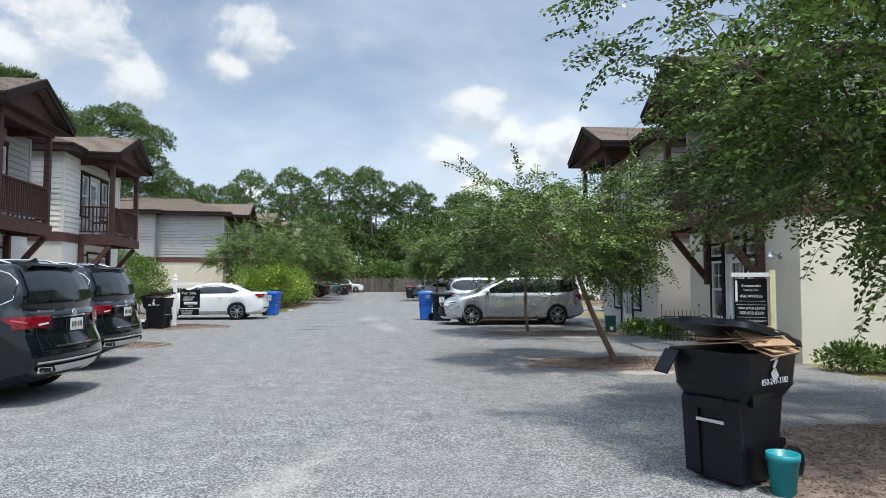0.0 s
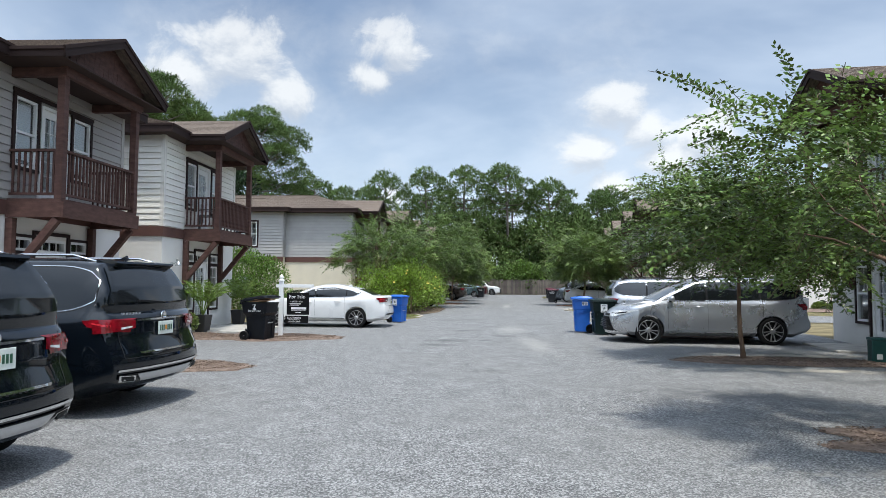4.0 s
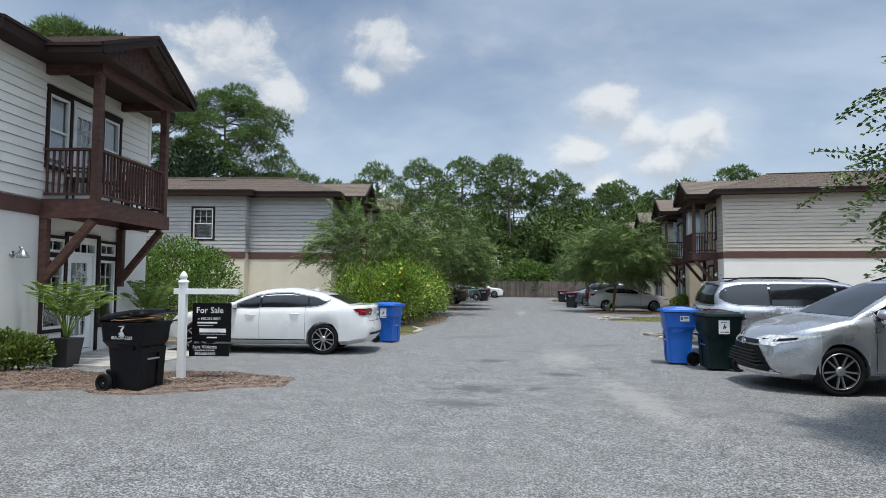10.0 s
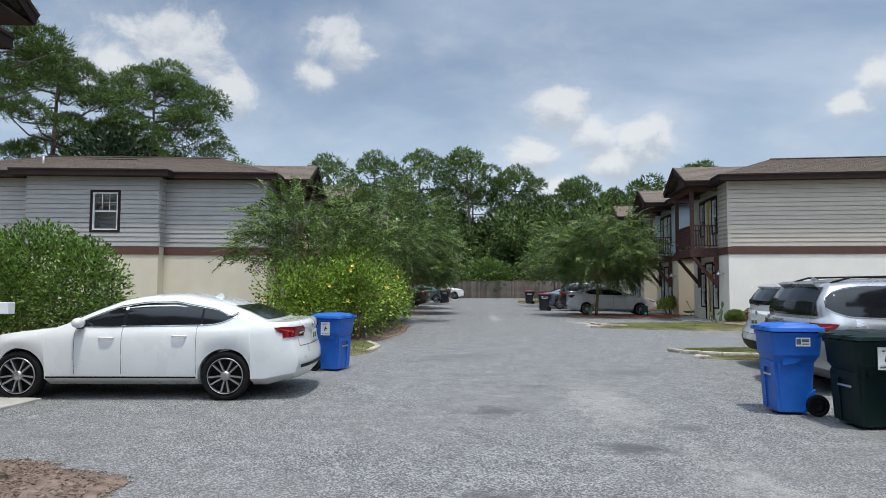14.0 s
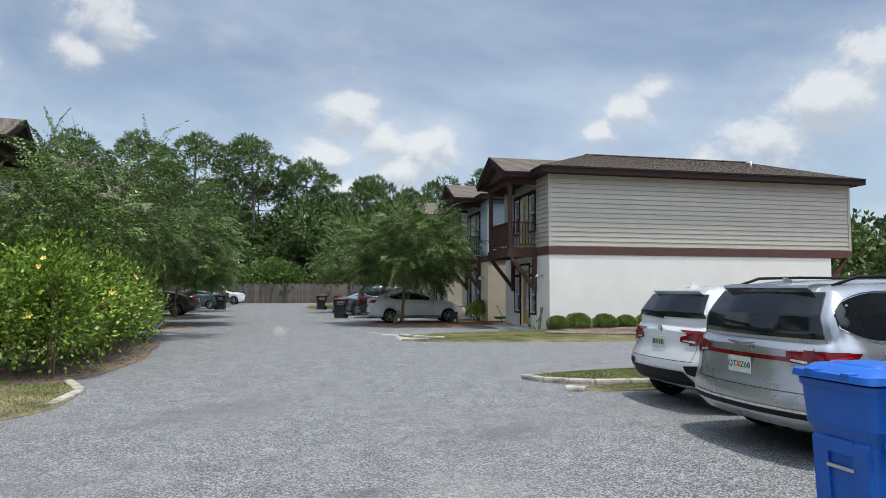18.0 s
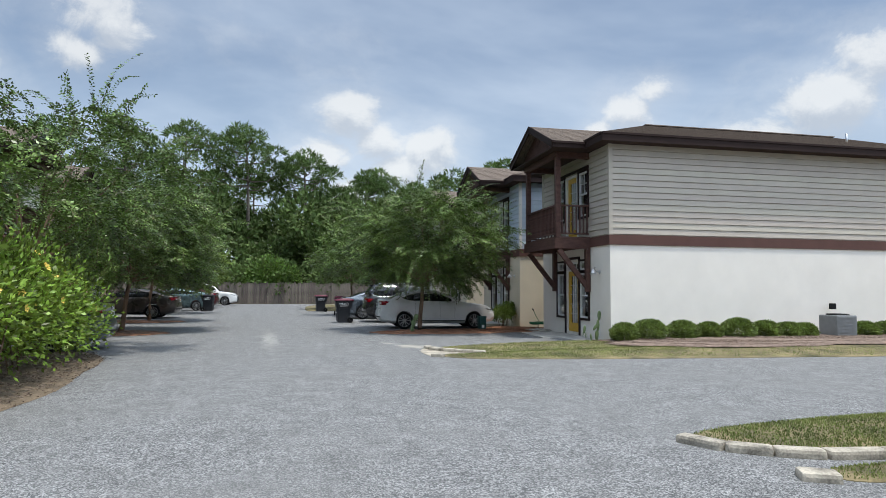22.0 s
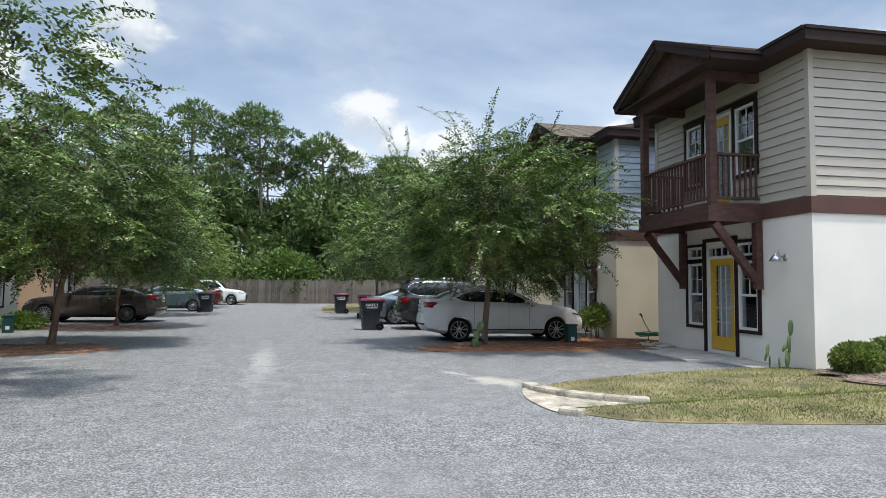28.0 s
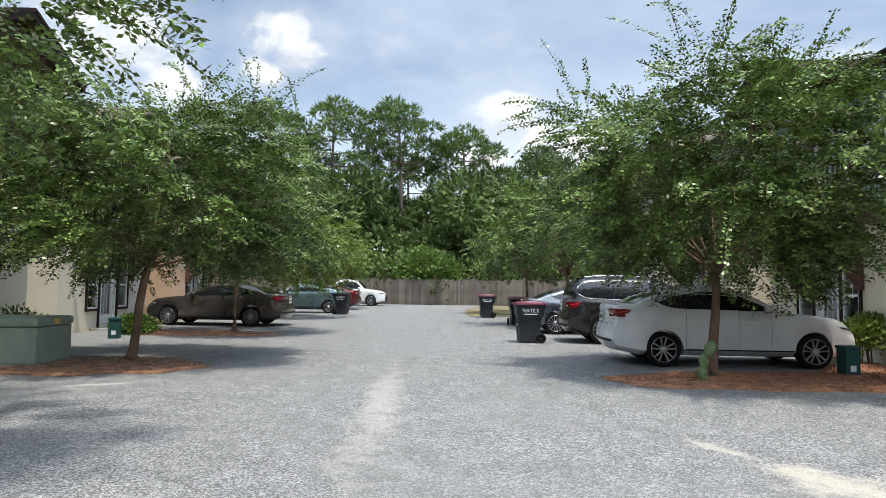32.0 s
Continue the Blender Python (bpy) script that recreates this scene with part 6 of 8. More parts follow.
b0 = wheelie_bin("black wheeled bin overfull with flattened cardboard, lid propped up", 2.26, 5.36, -56, BIN_BLACK, BIN_BLACK, 1.06, lid_open=13, logo=True, face=1)
part("torn_flap", block(-0.10, 0.08, -0.006, 0.006, -0.21, 0.0, 0.004, Matrix.Translation((-0.26, -0.385, 1.0)) @ Matrix.Rotation(radians(-20), 4, "Z") @ Matrix.Rotation(radians(-32), 4, "X")), BIN_BLACK, b0, "torn plastic flap hanging from the rim")
rng = random.Random(11)
for k in range(6):
    cb = thing("cardboard_sheet", pose(2.415 + rng.uniform(-0.06, 0.05), 5.11 + rng.uniform(-0.07, 0.05), 1.055 + 0.013 * k, rng.uniform(-5, 3), 17 + 2 * k, -56 + rng.uniform(-22, 22)), "flattened brown cardboard sheet bent over the bin's rim", "cardboard", "cardboard in the bin")
    part("sheet", block(-0.16, 0.17 - 0.012 * k, -0.19, 0.17, -0.004, 0.004), CARD, cb)
for k in range(5):
    cb = thing("cardboard_sheet", pose(2.22 + rng.uniform(-0.1, 0.08), 5.29 + rng.uniform(-0.05, 0.08), 1.06 + 0.012 * k, rng.uniform(-4, 4) - 4, rng.uniform(-5, 5), 28 + rng.uniform(-25, 25)), "flattened brown cardboard sheet stuffed in the bin", "cardboard", "cardboard in the bin")
    part("sheet", block(-0.24, 0.24, -0.27, 0.16, -0.003, 0.003), CARD, cb)
b1 = wheelie_bin("black wheeled bin overfull with scrap, lid raised", -9.0, 20.1, 84, BIN_BLACK, BIN_BLACK, 1.04, lid_open=8, logo=True, face=-1)
rng = random.Random(12)
for k in range(6):
    cb = thing("cardboard_sheet", pose(-8.95 + rng.uniform(-0.1, 0.16), 20.05 + rng.uniform(-0.1, 0.05), 1.02 + 0.013 * k, rng.uniform(-5, 5), rng.uniform(-6, 6), rng.uniform(-40, 40)), "flattened brown cardboard sheet stuffed in the bin", "cardboard", "cardboard in the bin")
    part("sheet", block(-0.2, 0.22, -0.24, 0.2, -0.003, 0.003), CARD, cb)
wheelie_bin("blue recycling bin with a white label", -7.62, 28.2, 78, BIN_BLUE, BIN_BLUE, 1.0, sticker=True, face=-1, slim=0.84)
wheelie_bin("blue recycling bin with a white address label", -0.74, 25.28, -86, BIN_BLUE, BIN_BLUE, 1.07, face=1, address=True, slim=0.79, narrow=0.84)
wheelie_bin("dark green wheeled bin with a white label", -0.15, 24.58, -80, BIN_GREEN, BIN_GREEN, 1.03, sticker=True, face=1, slim=0.9)
wheelie_bin("dark grey wheeled bin with a maroon lid and white lettering", -2.95, 54.5, -85, BIN_GREY, BIN_MAROON, 1.0, words="NATE'S", face=1)
wheelie_bin("dark grey wheeled bin with a maroon lid and white lettering", -3.75, 66.9, -84, BIN_GREY, BIN_MAROON, 1.0, words="NATE'S", face=1)
wheelie_bin("black wheeled bin with a dark maroon lid", -2.75, 61.5, 4, BIN_BLACK, BIN_MAROON, 1.0)
wheelie_bin("dark grey wheeled bin beside a parked car", -10.6, 67.9, 84, BIN_GREY, BIN_GREY, 1.0, words="NATE'S", face=-1)


# ---- trees and plants ----
BARK = material("brown_bark", (0.15, 0.095, 0.062), 0.9, vary=0.25, scale=10, fine=60, bump=0.8, stretch=(1, 1, 0.25))
BARK_GREY = material("grey_bark", (0.14, 0.12, 0.10), 0.9, vary=0.25, scale=6, fine=40, bump=0.8, stretch=(1, 1, 0.25))
LEAF = material("small_elm_leaf", (0.034, 0.070, 0.022), 0.34, vary=0.28, scale=0.8, fine=9, island=0.7, trans=0.14, tint=(0.145, 0.212, 0.052), spec=0.33)
LEAF_LIME = material("lime_leaf", (0.15, 0.21, 0.045), 0.45, vary=0.15, scale=1.2, fine=9, island=0.4, trans=0.3, spec=0.25)
LEAF_HEDGE = material("hibiscus_leaf", (0.062, 0.115, 0.018), 0.38, vary=0.25, scale=2, fine=9, island=0.7, trans=0.22, tint=(0.215, 0.31, 0.045), spec=0.3)
LEAF_BOX = material("box_leaf", (0.060, 0.125, 0.026), 0.4, vary=0.2, scale=3, fine=12, island=0.6, trans=0.22, tint=(0.16, 0.25, 0.05), spec=0.3)
LEAF_BUSH = material("clipped_bush_leaf", (0.05, 0.085, 0.026), 0.4, vary=0.25, scale=4, fine=14, island=0.6, trans=0.2, tint=(0.20, 0.26, 0.06), spec=0.35)
LEAF_DARK = material("dark_leaf", (0.022, 0.042, 0.018), 0.45, vary=0.2, scale=0.6, fine=6, island=0.5, trans=0.12, spec=0.25)
LEAF_WOOD = material("woodland_leaf", (0.045, 0.080, 0.028), 0.6, vary=0.3, scale=0.22, fine=2.0, island=0.45, trans=0.15, tint=(0.105, 0.15, 0.046), spec=0.15)
NEEDLE = material("pine_needle", (0.055, 0.098, 0.032), 0.6, vary=0.2, scale=0.3, fine=3, island=0.4, trans=0.15, tint=(0.11, 0.165, 0.05), spec=0.15)
PETAL = material("yellow_flower", (0.85, 0.60, 0.10), 0.5, vary=0.1, island=0.2)
PALM = material("palm_frond", (0.15, 0.23, 0.04), 0.45, vary=0.2, island=0.35, trans=0.25)
CACTUS = material("cactus_pad", (0.12, 0.17, 0.07), 0.6, vary=0.2, scale=12, bump=0.2)


def quad_mesh(name, P, mat, parent=None, label="", kind=""):
    """One mesh of loose four-sided leaves from an array of shape (n, 4, 3)."""
    P = np.asarray(P, dtype=np.float32)
    n = len(P)
    me = bpy.data.meshes.new(name)
    me.vertices.add(4 * n)
    me.vertices.foreach_set("co", P.reshape(-1))
    me.loops.add(4 * n)
    me.loops.foreach_set("vertex_index", np.arange(4 * n, dtype=np.int32))
    me.polygons.add(n)
    me.polygons.foreach_set("loop_start", np.arange(0, 4 * n, 4, dtype=np.int32))
    me.polygons.foreach_set("loop_total", np.full(n, 4, dtype=np.int32))
    me.materials.append(mat)
    me.update(calc_edges=True)
    ob = new(name, me)
    if parent:
        ob.parent = parent
    return tagged(ob, label, kind=kind)


def unit(v):
    return v / np.maximum(np.linalg.norm(v, axis=-1, keepdims=True), 1e-9)


def leaves(base, along, length, width, rng, fold=0.5):
    """Diamond leaves: arrays of foot points and directions."""
    n = len(base)
    side = unit(np.cross(along, rng.normal(size=(n, 3)) + np.array([0, 0, 0.0])))
    L, Wd = length * rng.uniform(0.65, 1.2, (n, 1)), width * rng.uniform(0.7, 1.15, (n, 1))
    mid = base + along * L * 0.45
    return np.stack([base, mid + side * Wd / 2, base + along * L, mid - side * Wd / 2], 1)


def twig_leaves(starts, dirs, lengths, step, droop, leaf_l, leaf_w, rng):
    """Leaves set along drooping twigs; also gives the twigs as thin ribbons."""
    out, stems = [], []
    kmax = int(lengths.max() / step) + 1
    pos, d = starts.copy(), unit(dirs)
    for k in range(kmax):
        live = lengths > k * step
        if not live.any():
            break
        d = unit(d + np.array([0, 0, -droop]) + rng.normal(scale=0.05, size=d.shape))
        nxt = pos + d * step
        side = unit(np.cross(d, np.array([0.0, 0.0, 1.0]) + 0.3 * rng.normal(size=d.shape)))
        sgn = 1 if k % 2 else -1
        lf = unit(d * 0.55 + side * sgn + 0.25 * rng.normal(size=d.shape))
        out.append(leaves(pos[live], lf[live], leaf_l, leaf_w, rng))
        w = 0.0035
        stems.append(np.stack([pos - side * w, pos + side * w, nxt + side * w, nxt - side * w], 1)[live])
        pos = nxt
    return np.concatenate(out), np.concatenate(stems)


def crown_points(n, c, r, rng, shell=0.45, gap=0.0, seed=0, freq=0.8, flat=0.8):
    """Points in a lumpy crown, denser towards its outside, with gaps."""
    pts = []
    while len(pts) < n:
        v = unit(rng.normal(size=(1, 3)))[0]
        lump = 1 + 0.30 * noise.noise((v[0] * 1.7 + seed * 3.3, v[1] * 1.7, v[2] * 1.7 + seed)) + 0.15 * noise.noise((v[0] * 4 + seed, v[1] * 4, v[2] * 4))
        q = v * (shell + (1 - shell) * rng.random() ** 0.6) * lump
        if q[2] < -flat:
            continue
        p = np.array(c) + q * np.array(r)
        if gap and noise.noise((p[0] * freq + seed, p[1] * freq, p[2] * freq)) < gap - 0.5:
            continue
        pts.append((p, v))
    return np.array([p for p, _ in pts]), np.array([v for _, v in pts])


def spray(starts, dirs, lengths, side_len, leaf, rng, droop, twist=0.35):
    """Flat drooping sprays: an axis with side twigs both ways, leaves lying in the spray's plane."""
    n = len(starts)
    step = 0.075
    pos, d = starts.copy(), unit(dirs)
    ups = unit(np.array([0, 0, 1.0]) + twist * rng.normal(size=(n, 3)))
    foot, out, plane, ln, stems = [], [], [], [], []
    for k in range(int(lengths.max() / step) + 1):
        live = lengths > k * step
        if not live.any():
            break
        d = unit(d + np.array([0, 0, -droop]) + 0.05 * rng.normal(size=d.shape))
        nxt = pos + d * step
        side = unit(np.cross(d, ups))
        stems.append(np.stack([pos - side * 0.0035, pos + side * 0.0035, nxt + side * 0.003, nxt - side * 0.003], 1)[live])
        t = (k * step / lengths)[:, None]
        sl = side_len * (1.1 - 0.8 * t) * rng.uniform(0.6, 1.25, (n, 1))
        for sg in (1, -1):
            foot.append(pos[live]), plane.append(ups[live]), ln.append(sl[live])
            out.append(unit(d * rng.uniform(0.5, 1.0, (n, 1)) + sg * side + 0.18 * rng.normal(size=d.shape))[live])
        pos = nxt
    f, o, u, l = (np.concatenate(a) for a in (foot, out, plane, ln))
    P, gap = [], leaf * 0.52
    for k in range(int(l.max() / gap) + 1):
        live = l[:, 0] > k * gap
        if not live.any():
            break
        o = unit(o + np.array([0, 0, -droop * 0.5]))
        p, dd, uu = (f + o * gap * k)[live], o[live], u[live]
        s = unit(np.cross(dd, uu)) * (1 if k % 2 else -1)
        ld = unit(dd * 0.7 + s + 0.22 * rng.normal(size=dd.shape))
        nn = unit(uu + 0.42 * rng.normal(size=dd.shape))
        w = unit(np.cross(ld, nn))
        L = leaf * rng.uniform(0.7, 1.2, (len(p), 1))
        mid = p + ld * L * 0.48
        P.append(np.stack([p, mid + w * L * 0.27, p + ld * L, mid - w * L * 0.27], 1))
    return np.concatenate(P), np.concatenate(stems)


def elm(label, base, fork, crown, radius, seed, sprays=330, leaf=0.06, trunk_r=0.07, shoots=40, mat=None, bark=None, shoot_len=1.1, name="tree", droop=0.09, size=0.8, lumps=16, boughs=()):
    """A small street tree: leaning trunk, limbs, layered leafy sprays in lumps, and long whips beyond them."""
    rng = np.random.default_rng(seed)
    ob = thing(name, pose(base[0], base[1], 0), label, "tree")
    B = np.array([base[0], base[1], 0.0])
    F, C, Rr = np.array(fork) - B, np.array(crown) - B, np.array(radius)
    bm = bmesh.new()
    pts = [Vector((0, 0, -0.06))] + [Vector(F * t + np.array([0.03 * math.sin(5 * t + seed), 0.03 * math.cos(4 * t + seed), 0])) for t in (0.12, 0.35, 0.6, 0.85, 1.0)]
    tube(bm, pts, [trunk_r * k for k in (1.45, 1.1, 1.0, 0.92, 0.86, 0.8)], 12)
    part("trunk", bm, bark or BARK, ob, "slender brown trunk", True)
    # lumps of foliage spread over the crown, each on a limb of its own
    K = [np.array(b) - B for b in boughs]
    for k in range(lumps):
        a = k * 2.399963 + rng.uniform(-0.3, 0.3)
        h = -0.74 + 1.54 * (k + 0.5) / lumps
        r = math.sqrt(max(0.05, 1 - min(abs(h), 1) ** 2)) * rng.uniform(0.45, 0.84)
        K.append(C + np.array([math.cos(a) * r, math.sin(a) * r, h * 0.8]) * Rr)
    K = np.array(K)
    lumps = len(K)
    bm = bmesh.new()
    for e in K:
        mid = F * 0.5 + e * 0.5 + np.array([0, 0, 0.10]) + rng.normal(scale=0.06, size=3)
        p = [Vector(F), Vector(F * 0.78 + mid * 0.22 + rng.normal(scale=0.03, size=3)), Vector(mid), Vector(mid * 0.5 + e * 0.5 + rng.normal(scale=0.07, size=3)), Vector(e)]
        tube(bm, p, [trunk_r * k for k in (0.5, 0.36, 0.22, 0.12, 0.05)], 6)
    part("limb", bm, bark or BARK, ob, "branching limbs", True)
    low_third = sprays // 4
    which = np.concatenate([np.arange(sprays - low_third) % lumps, np.arange(low_third) % (lumps // 2)])
    off = unit(rng.normal(size=(sprays, 3))) * rng.random((sprays, 1)) ** 0.45
    off = off * Rr * rng.uniform(0.26, 0.44, (lumps, 1))[which]
    off[:, 2] *= 0.85
    S = K[which] + off
    outw = (S - C) / Rr
    outw[:, 2] *= 0.35
    D = unit(unit(outw) + 0.8 * unit(off) + 0.35 * rng.normal(size=S.shape) + np.array([0, 0, 0.18]))
    lq, st = spray(S, D, rng.uniform(0.55, 1.0, sprays) * size, 0.27 * size, leaf, rng, droop)
    if shoots:
        top = K[rng.integers(lumps // 4, lumps, shoots)]
        SV = unit(top - C + 0.3 * Rr * rng.normal(size=top.shape))
        SD = unit(SV * 1.0 + np.array([0, 0, 0.45]) + 0.35 * rng.normal(size=SV.shape))
        l2, s2 = spray(top + 0.25 * Rr * SV, SD, rng.uniform(0.5, 1.0, shoots) * shoot_len, 0.10, leaf * 0.95, rng, 0.055, 0.6)
        lq, st = np.concatenate([lq, l2]), np.concatenate([st, s2])
    quad_mesh("crown", lq, mat or LEAF, ob, "layered crown of small leaves")
    quad_mesh("twig", st, bark or BARK, ob, "thin twigs")
    return ob


def pine(label, x, y, h, crown_r, crown_h, seed, clusters=16, lean=0.0, needles=170, ln=0.55, wn=0.085, puff=0.38):
    """A tall pine: bare trunk, crooked limbs, and needle clusters at their ends."""
    rng = np.random.default_rng(seed)
    ob = thing("pine_tree", pose(x, y, 0), label, "tree")
    bm = bmesh.new()
    pts = [Vector((lean * t * t + 0.25 * math.sin(3 * t + seed), 0.2 * math.cos(2 * t + seed) * t, h * t)) for t in span(0, 0.97, 9)]
    tube(bm, pts, [max(0.30 * (1 - 0.72 * t), 0.05) * h / 18 for t in span(0, 1, 9)], 9)
    part("trunk", bm, BARK_GREY, ob, "tall bare trunk", True)
    bm, P = bmesh.new(), []
    for k in range(clusters):
        a = k * 2.399 + rng.uniform(-0.4, 0.4)
        t = k / max(clusters - 1, 1)
        zc = h - crown_h * (1 - t) * rng.uniform(0.75, 1.0)
        rr = crown_r * (0.35 + 0.65 * math.sqrt(max(0.0, 1 - (2 * t - 0.75) ** 2))) * rng.uniform(0.55, 1.0)
        c = np.array([lean * (zc / h) ** 2 + rr * math.cos(a), rr * math.sin(a), zc])
        s = min(0.96, max(0.3, (zc - 0.18 * rr - 0.4) / h))
        foot = np.array([lean * s * s + 0.25 * math.sin(3 * s + seed), 0, h * s])
        mid = foot * 0.45 + c * 0.55 + np.array([0, 0, -0.15 * rr])
        tube(bm, [Vector(foot), Vector(mid), Vector(c)], [0.09 * h / 18, 0.06 * h / 18, 0.03], 6)
        rc = crown_r * puff * rng.uniform(0.8, 1.2)
        v = unit(rng.normal(size=(needles, 3)))
        v[:, 2] = np.abs(v[:, 2]) * 0.9 - 0.25
        p = c + v * np.array([rc, rc, rc * 0.78]) * rng.uniform(0.35, 1.0, (needles, 1)) ** 0.6
        d = unit(v + np.array([0, 0, 0.35]) + 0.5 * rng.normal(size=v.shape))
        for _ in range(3):
            P.append(leaves(p, unit(d + 0.5 * rng.normal(size=d.shape)), ln, wn, rng))
    part("limb", bm, BARK_GREY, ob, "crooked limbs", True)
    quad_mesh("crown", np.concatenate(P), NEEDLE, ob, "clustered needle crown")
    return ob


def leafy_mass(name, label, category, boxes, n, leaf, mat, seed, jitter=0.12, kind="", stems=True, flowers=0, base=(0, 0), spread=0.5):
    """A clipped or loose bush: leaves near the surface of rounded lumps (centre, radii)."""
    rng = np.random.default_rng(seed)
    ob = thing(name, pose(base[0], base[1], 0), label, category, kind=kind)
    vol = np.array([np.prod(b[1]) ** (2 / 3) for b in boxes])
    n = int(n * 1.6)
    leaf = leaf * 1.2
    parts_n = (n * vol / vol.sum()).astype(int)
    allp = []
    for (c, r), k in zip(boxes, parts_n):
        v = unit(rng.normal(size=(k, 3)))
        v[:, 2] = np.where(v[:, 2] < -0.75, -v[:, 2], v[:, 2])
        rad = 1 - jitter * np.abs(rng.normal(size=(k, 1))) * 2.2 + jitter * 0.8 * rng.random((k, 1))
        p = np.array(c) - np.array([base[0], base[1], 0]) + v * np.array(r) * rad
        core = rng.random((k, 1)) < 0.3
        p = np.where(core, (p + v * -np.array(r) * 0.22), p)
        keep = p[:, 2] > 0.02
        d = unit(v + spread * rng.normal(size=v.shape) + np.array([0, 0, 0.25]))
        allp.append(leaves(p[keep], d[keep], leaf, leaf * 0.55, rng))
    quad_mesh("foliage", np.concatenate(allp), mat, ob, "dense small leaves")
    if stems:
        for (c, r) in boxes:
            for k in range(3):
                bm = bmesh.new()
                a = rng.uniform(0, 6.28)
                foot = (c[0] - base[0] + 0.25 * r[0] * math.cos(a), c[1] - base[1] + 0.25 * r[1] * math.sin(a), -0.03)
                tip = (c[0] - base[0] + 0.6 * r[0] * math.cos(a), c[1] - base[1] + 0.6 * r[1] * math.sin(a), c[2] + 0.3 * r[2])
                tube(bm, [foot, ((foot[0] + tip[0]) / 2, (foot[1] + tip[1]) / 2, tip[2] * 0.5), tip], [0.018, 0.013, 0.006], 5)
                part("stem", bm, BARK, ob)
    if flowers:
        bloom = None
        for k in range(flowers):
            c, r = boxes[rng.integers(len(boxes))]
            v = unit(rng.normal(size=3))
            v[2] = abs(v[2]) * 0.9
            p = Vector(np.array(c) - np.array([base[0], base[1], 0]) + v * np.array(r) * 1.0)
            if bloom:
                fl = new("flower", bloom)
                fl.parent = ob
                fl.matrix_local = Matrix.Translation(p) @ Vector(v).to_track_quat("Z", "Y").to_matrix().to_4x4()
                continue
            bm = bmesh.new()
            for j in range(5):
                a = j * 1.2566
                vs = [bm.verts.new(Vector(w)) for w in ((0, 0, 0), (0.045 * math.cos(a - 0.5), 0.045 * math.sin(a - 0.5), 0.02), (0.06 * math.cos(a), 0.06 * math.sin(a), 0.022), (0.045 * math.cos(a + 0.5), 0.045 * math.sin(a + 0.5), 0.02))]
                bm.faces.new(vs)
            bmesh.ops.remove_doubles(bm, verts=bm.verts, dist=0.001)
            fl = part("flower", bm, PETAL, ob, "yellow five-petalled flower")
            fl.matrix_local = Matrix.Translation(p) @ Vector(v).to_track_quat("Z", "Y").to_matrix().to_4x4()
            bloom = fl.data
    return ob


# street trees
elm("spreading small-leaved street tree hanging over the bin", (4.9, 6.6), (4.6, 6.5, 1.9), (4.85, 6.6, 3.75), (3.2, 2.2, 2.0), 1, sprays=1250, leaf=0.074, trunk_r=0.08, shoots=60, lumps=24, boughs=((4.3, 5.8, 2.3), (4.9, 5.9, 2.1), (5.6, 6.2, 2.1)))
elm("leaning young street tree with an airy crown", (3.13, 11.95), (2.45, 12.1, 1.75), (2.35, 12.2, 2.5), (2.05, 1.7, 1.25), 2, sprays=600, leaf=0.068, trunk_r=0.052, shoots=60, lumps=14, size=0.7)
elm("slender young street tree with an airy crown", (2.45, 18.8), (2.35, 18.8, 1.7), (2.6, 18.8, 2.8), (2.6, 2.0, 1.25), 3, sprays=900, leaf=0.070, trunk_r=0.045, shoots=34, lumps=18, shoot_len=1.25)
elm("small-leaved street tree in a red mulch bed", (-0.55, 48.45), (-0.5, 48.5, 1.7), (-0.35, 48.6, 3.25), (2.65, 2.5, 2.15), 4, sprays=1450, leaf=0.074, trunk_r=0.075, shoots=110, lumps=22, shoot_len=1.7)
elm("small-leaved street tree shading parked cars", (-0.9, 61.5), (-0.9, 61.5, 1.9), (-1.0, 61.5, 3.6), (2.8, 2.8, 2.1), 5, sprays=487, leaf=0.112, trunk_r=0.075, shoots=50)
elm("small-leaved street tree near the fence", (-1.6, 70.5), (-1.6, 70.5, 1.9), (-1.8, 70.5, 3.6), (2.9, 2.9, 2.2), 6, sprays=417, leaf=0.132, trunk_r=0.075, shoots=40)
elm("small-leaved street tree in a mulch bed", (-10.5, 49.2), (-10.25, 49.3, 1.7), (-10.3, 49.4, 3.2), (2.75, 2.5, 1.95), 7, sprays=1300, leaf=0.076, trunk_r=0.075, shoots=110, lumps=22, shoot_len=1.7)
elm("small-leaved street tree beside a dark saloon", (-11.2, 55.9), (-11.1, 55.9, 1.8), (-11.0, 55.9, 3.3), (2.6, 2.6, 1.85), 8, sprays=556, leaf=0.100, trunk_r=0.07, shoots=70, shoot_len=1.5)
elm("drooping small-leaved street tree behind the hedge", (-10.5, 41.9), (-10.4, 41.9, 1.9), (-10.2, 42.1, 3.95), (2.9, 2.6, 2.0), 9, sprays=520, leaf=0.085, trunk_r=0.075, shoots=110, lumps=22, shoot_len=1.6, droop=0.1)
elm("small-leaved street tree behind the hedge", (-11.0, 36.4), (-11.0, 36.4, 1.9), (-11.0, 36.4, 3.2), (2.3, 2.3, 1.65), 10, sprays=487, leaf=0.087, trunk_r=0.07, shoots=70, lumps=18)
elm("pale lime-green feathery tree beside the lane", (-12.4, 64.6), (-12.4, 64.6, 1.5), (-12.0, 64.6, 2.7), (2.3, 2.3, 1.7), 12, sprays=394, leaf=0.119, trunk_r=0.055, shoots=60, mat=LEAF_LIME)
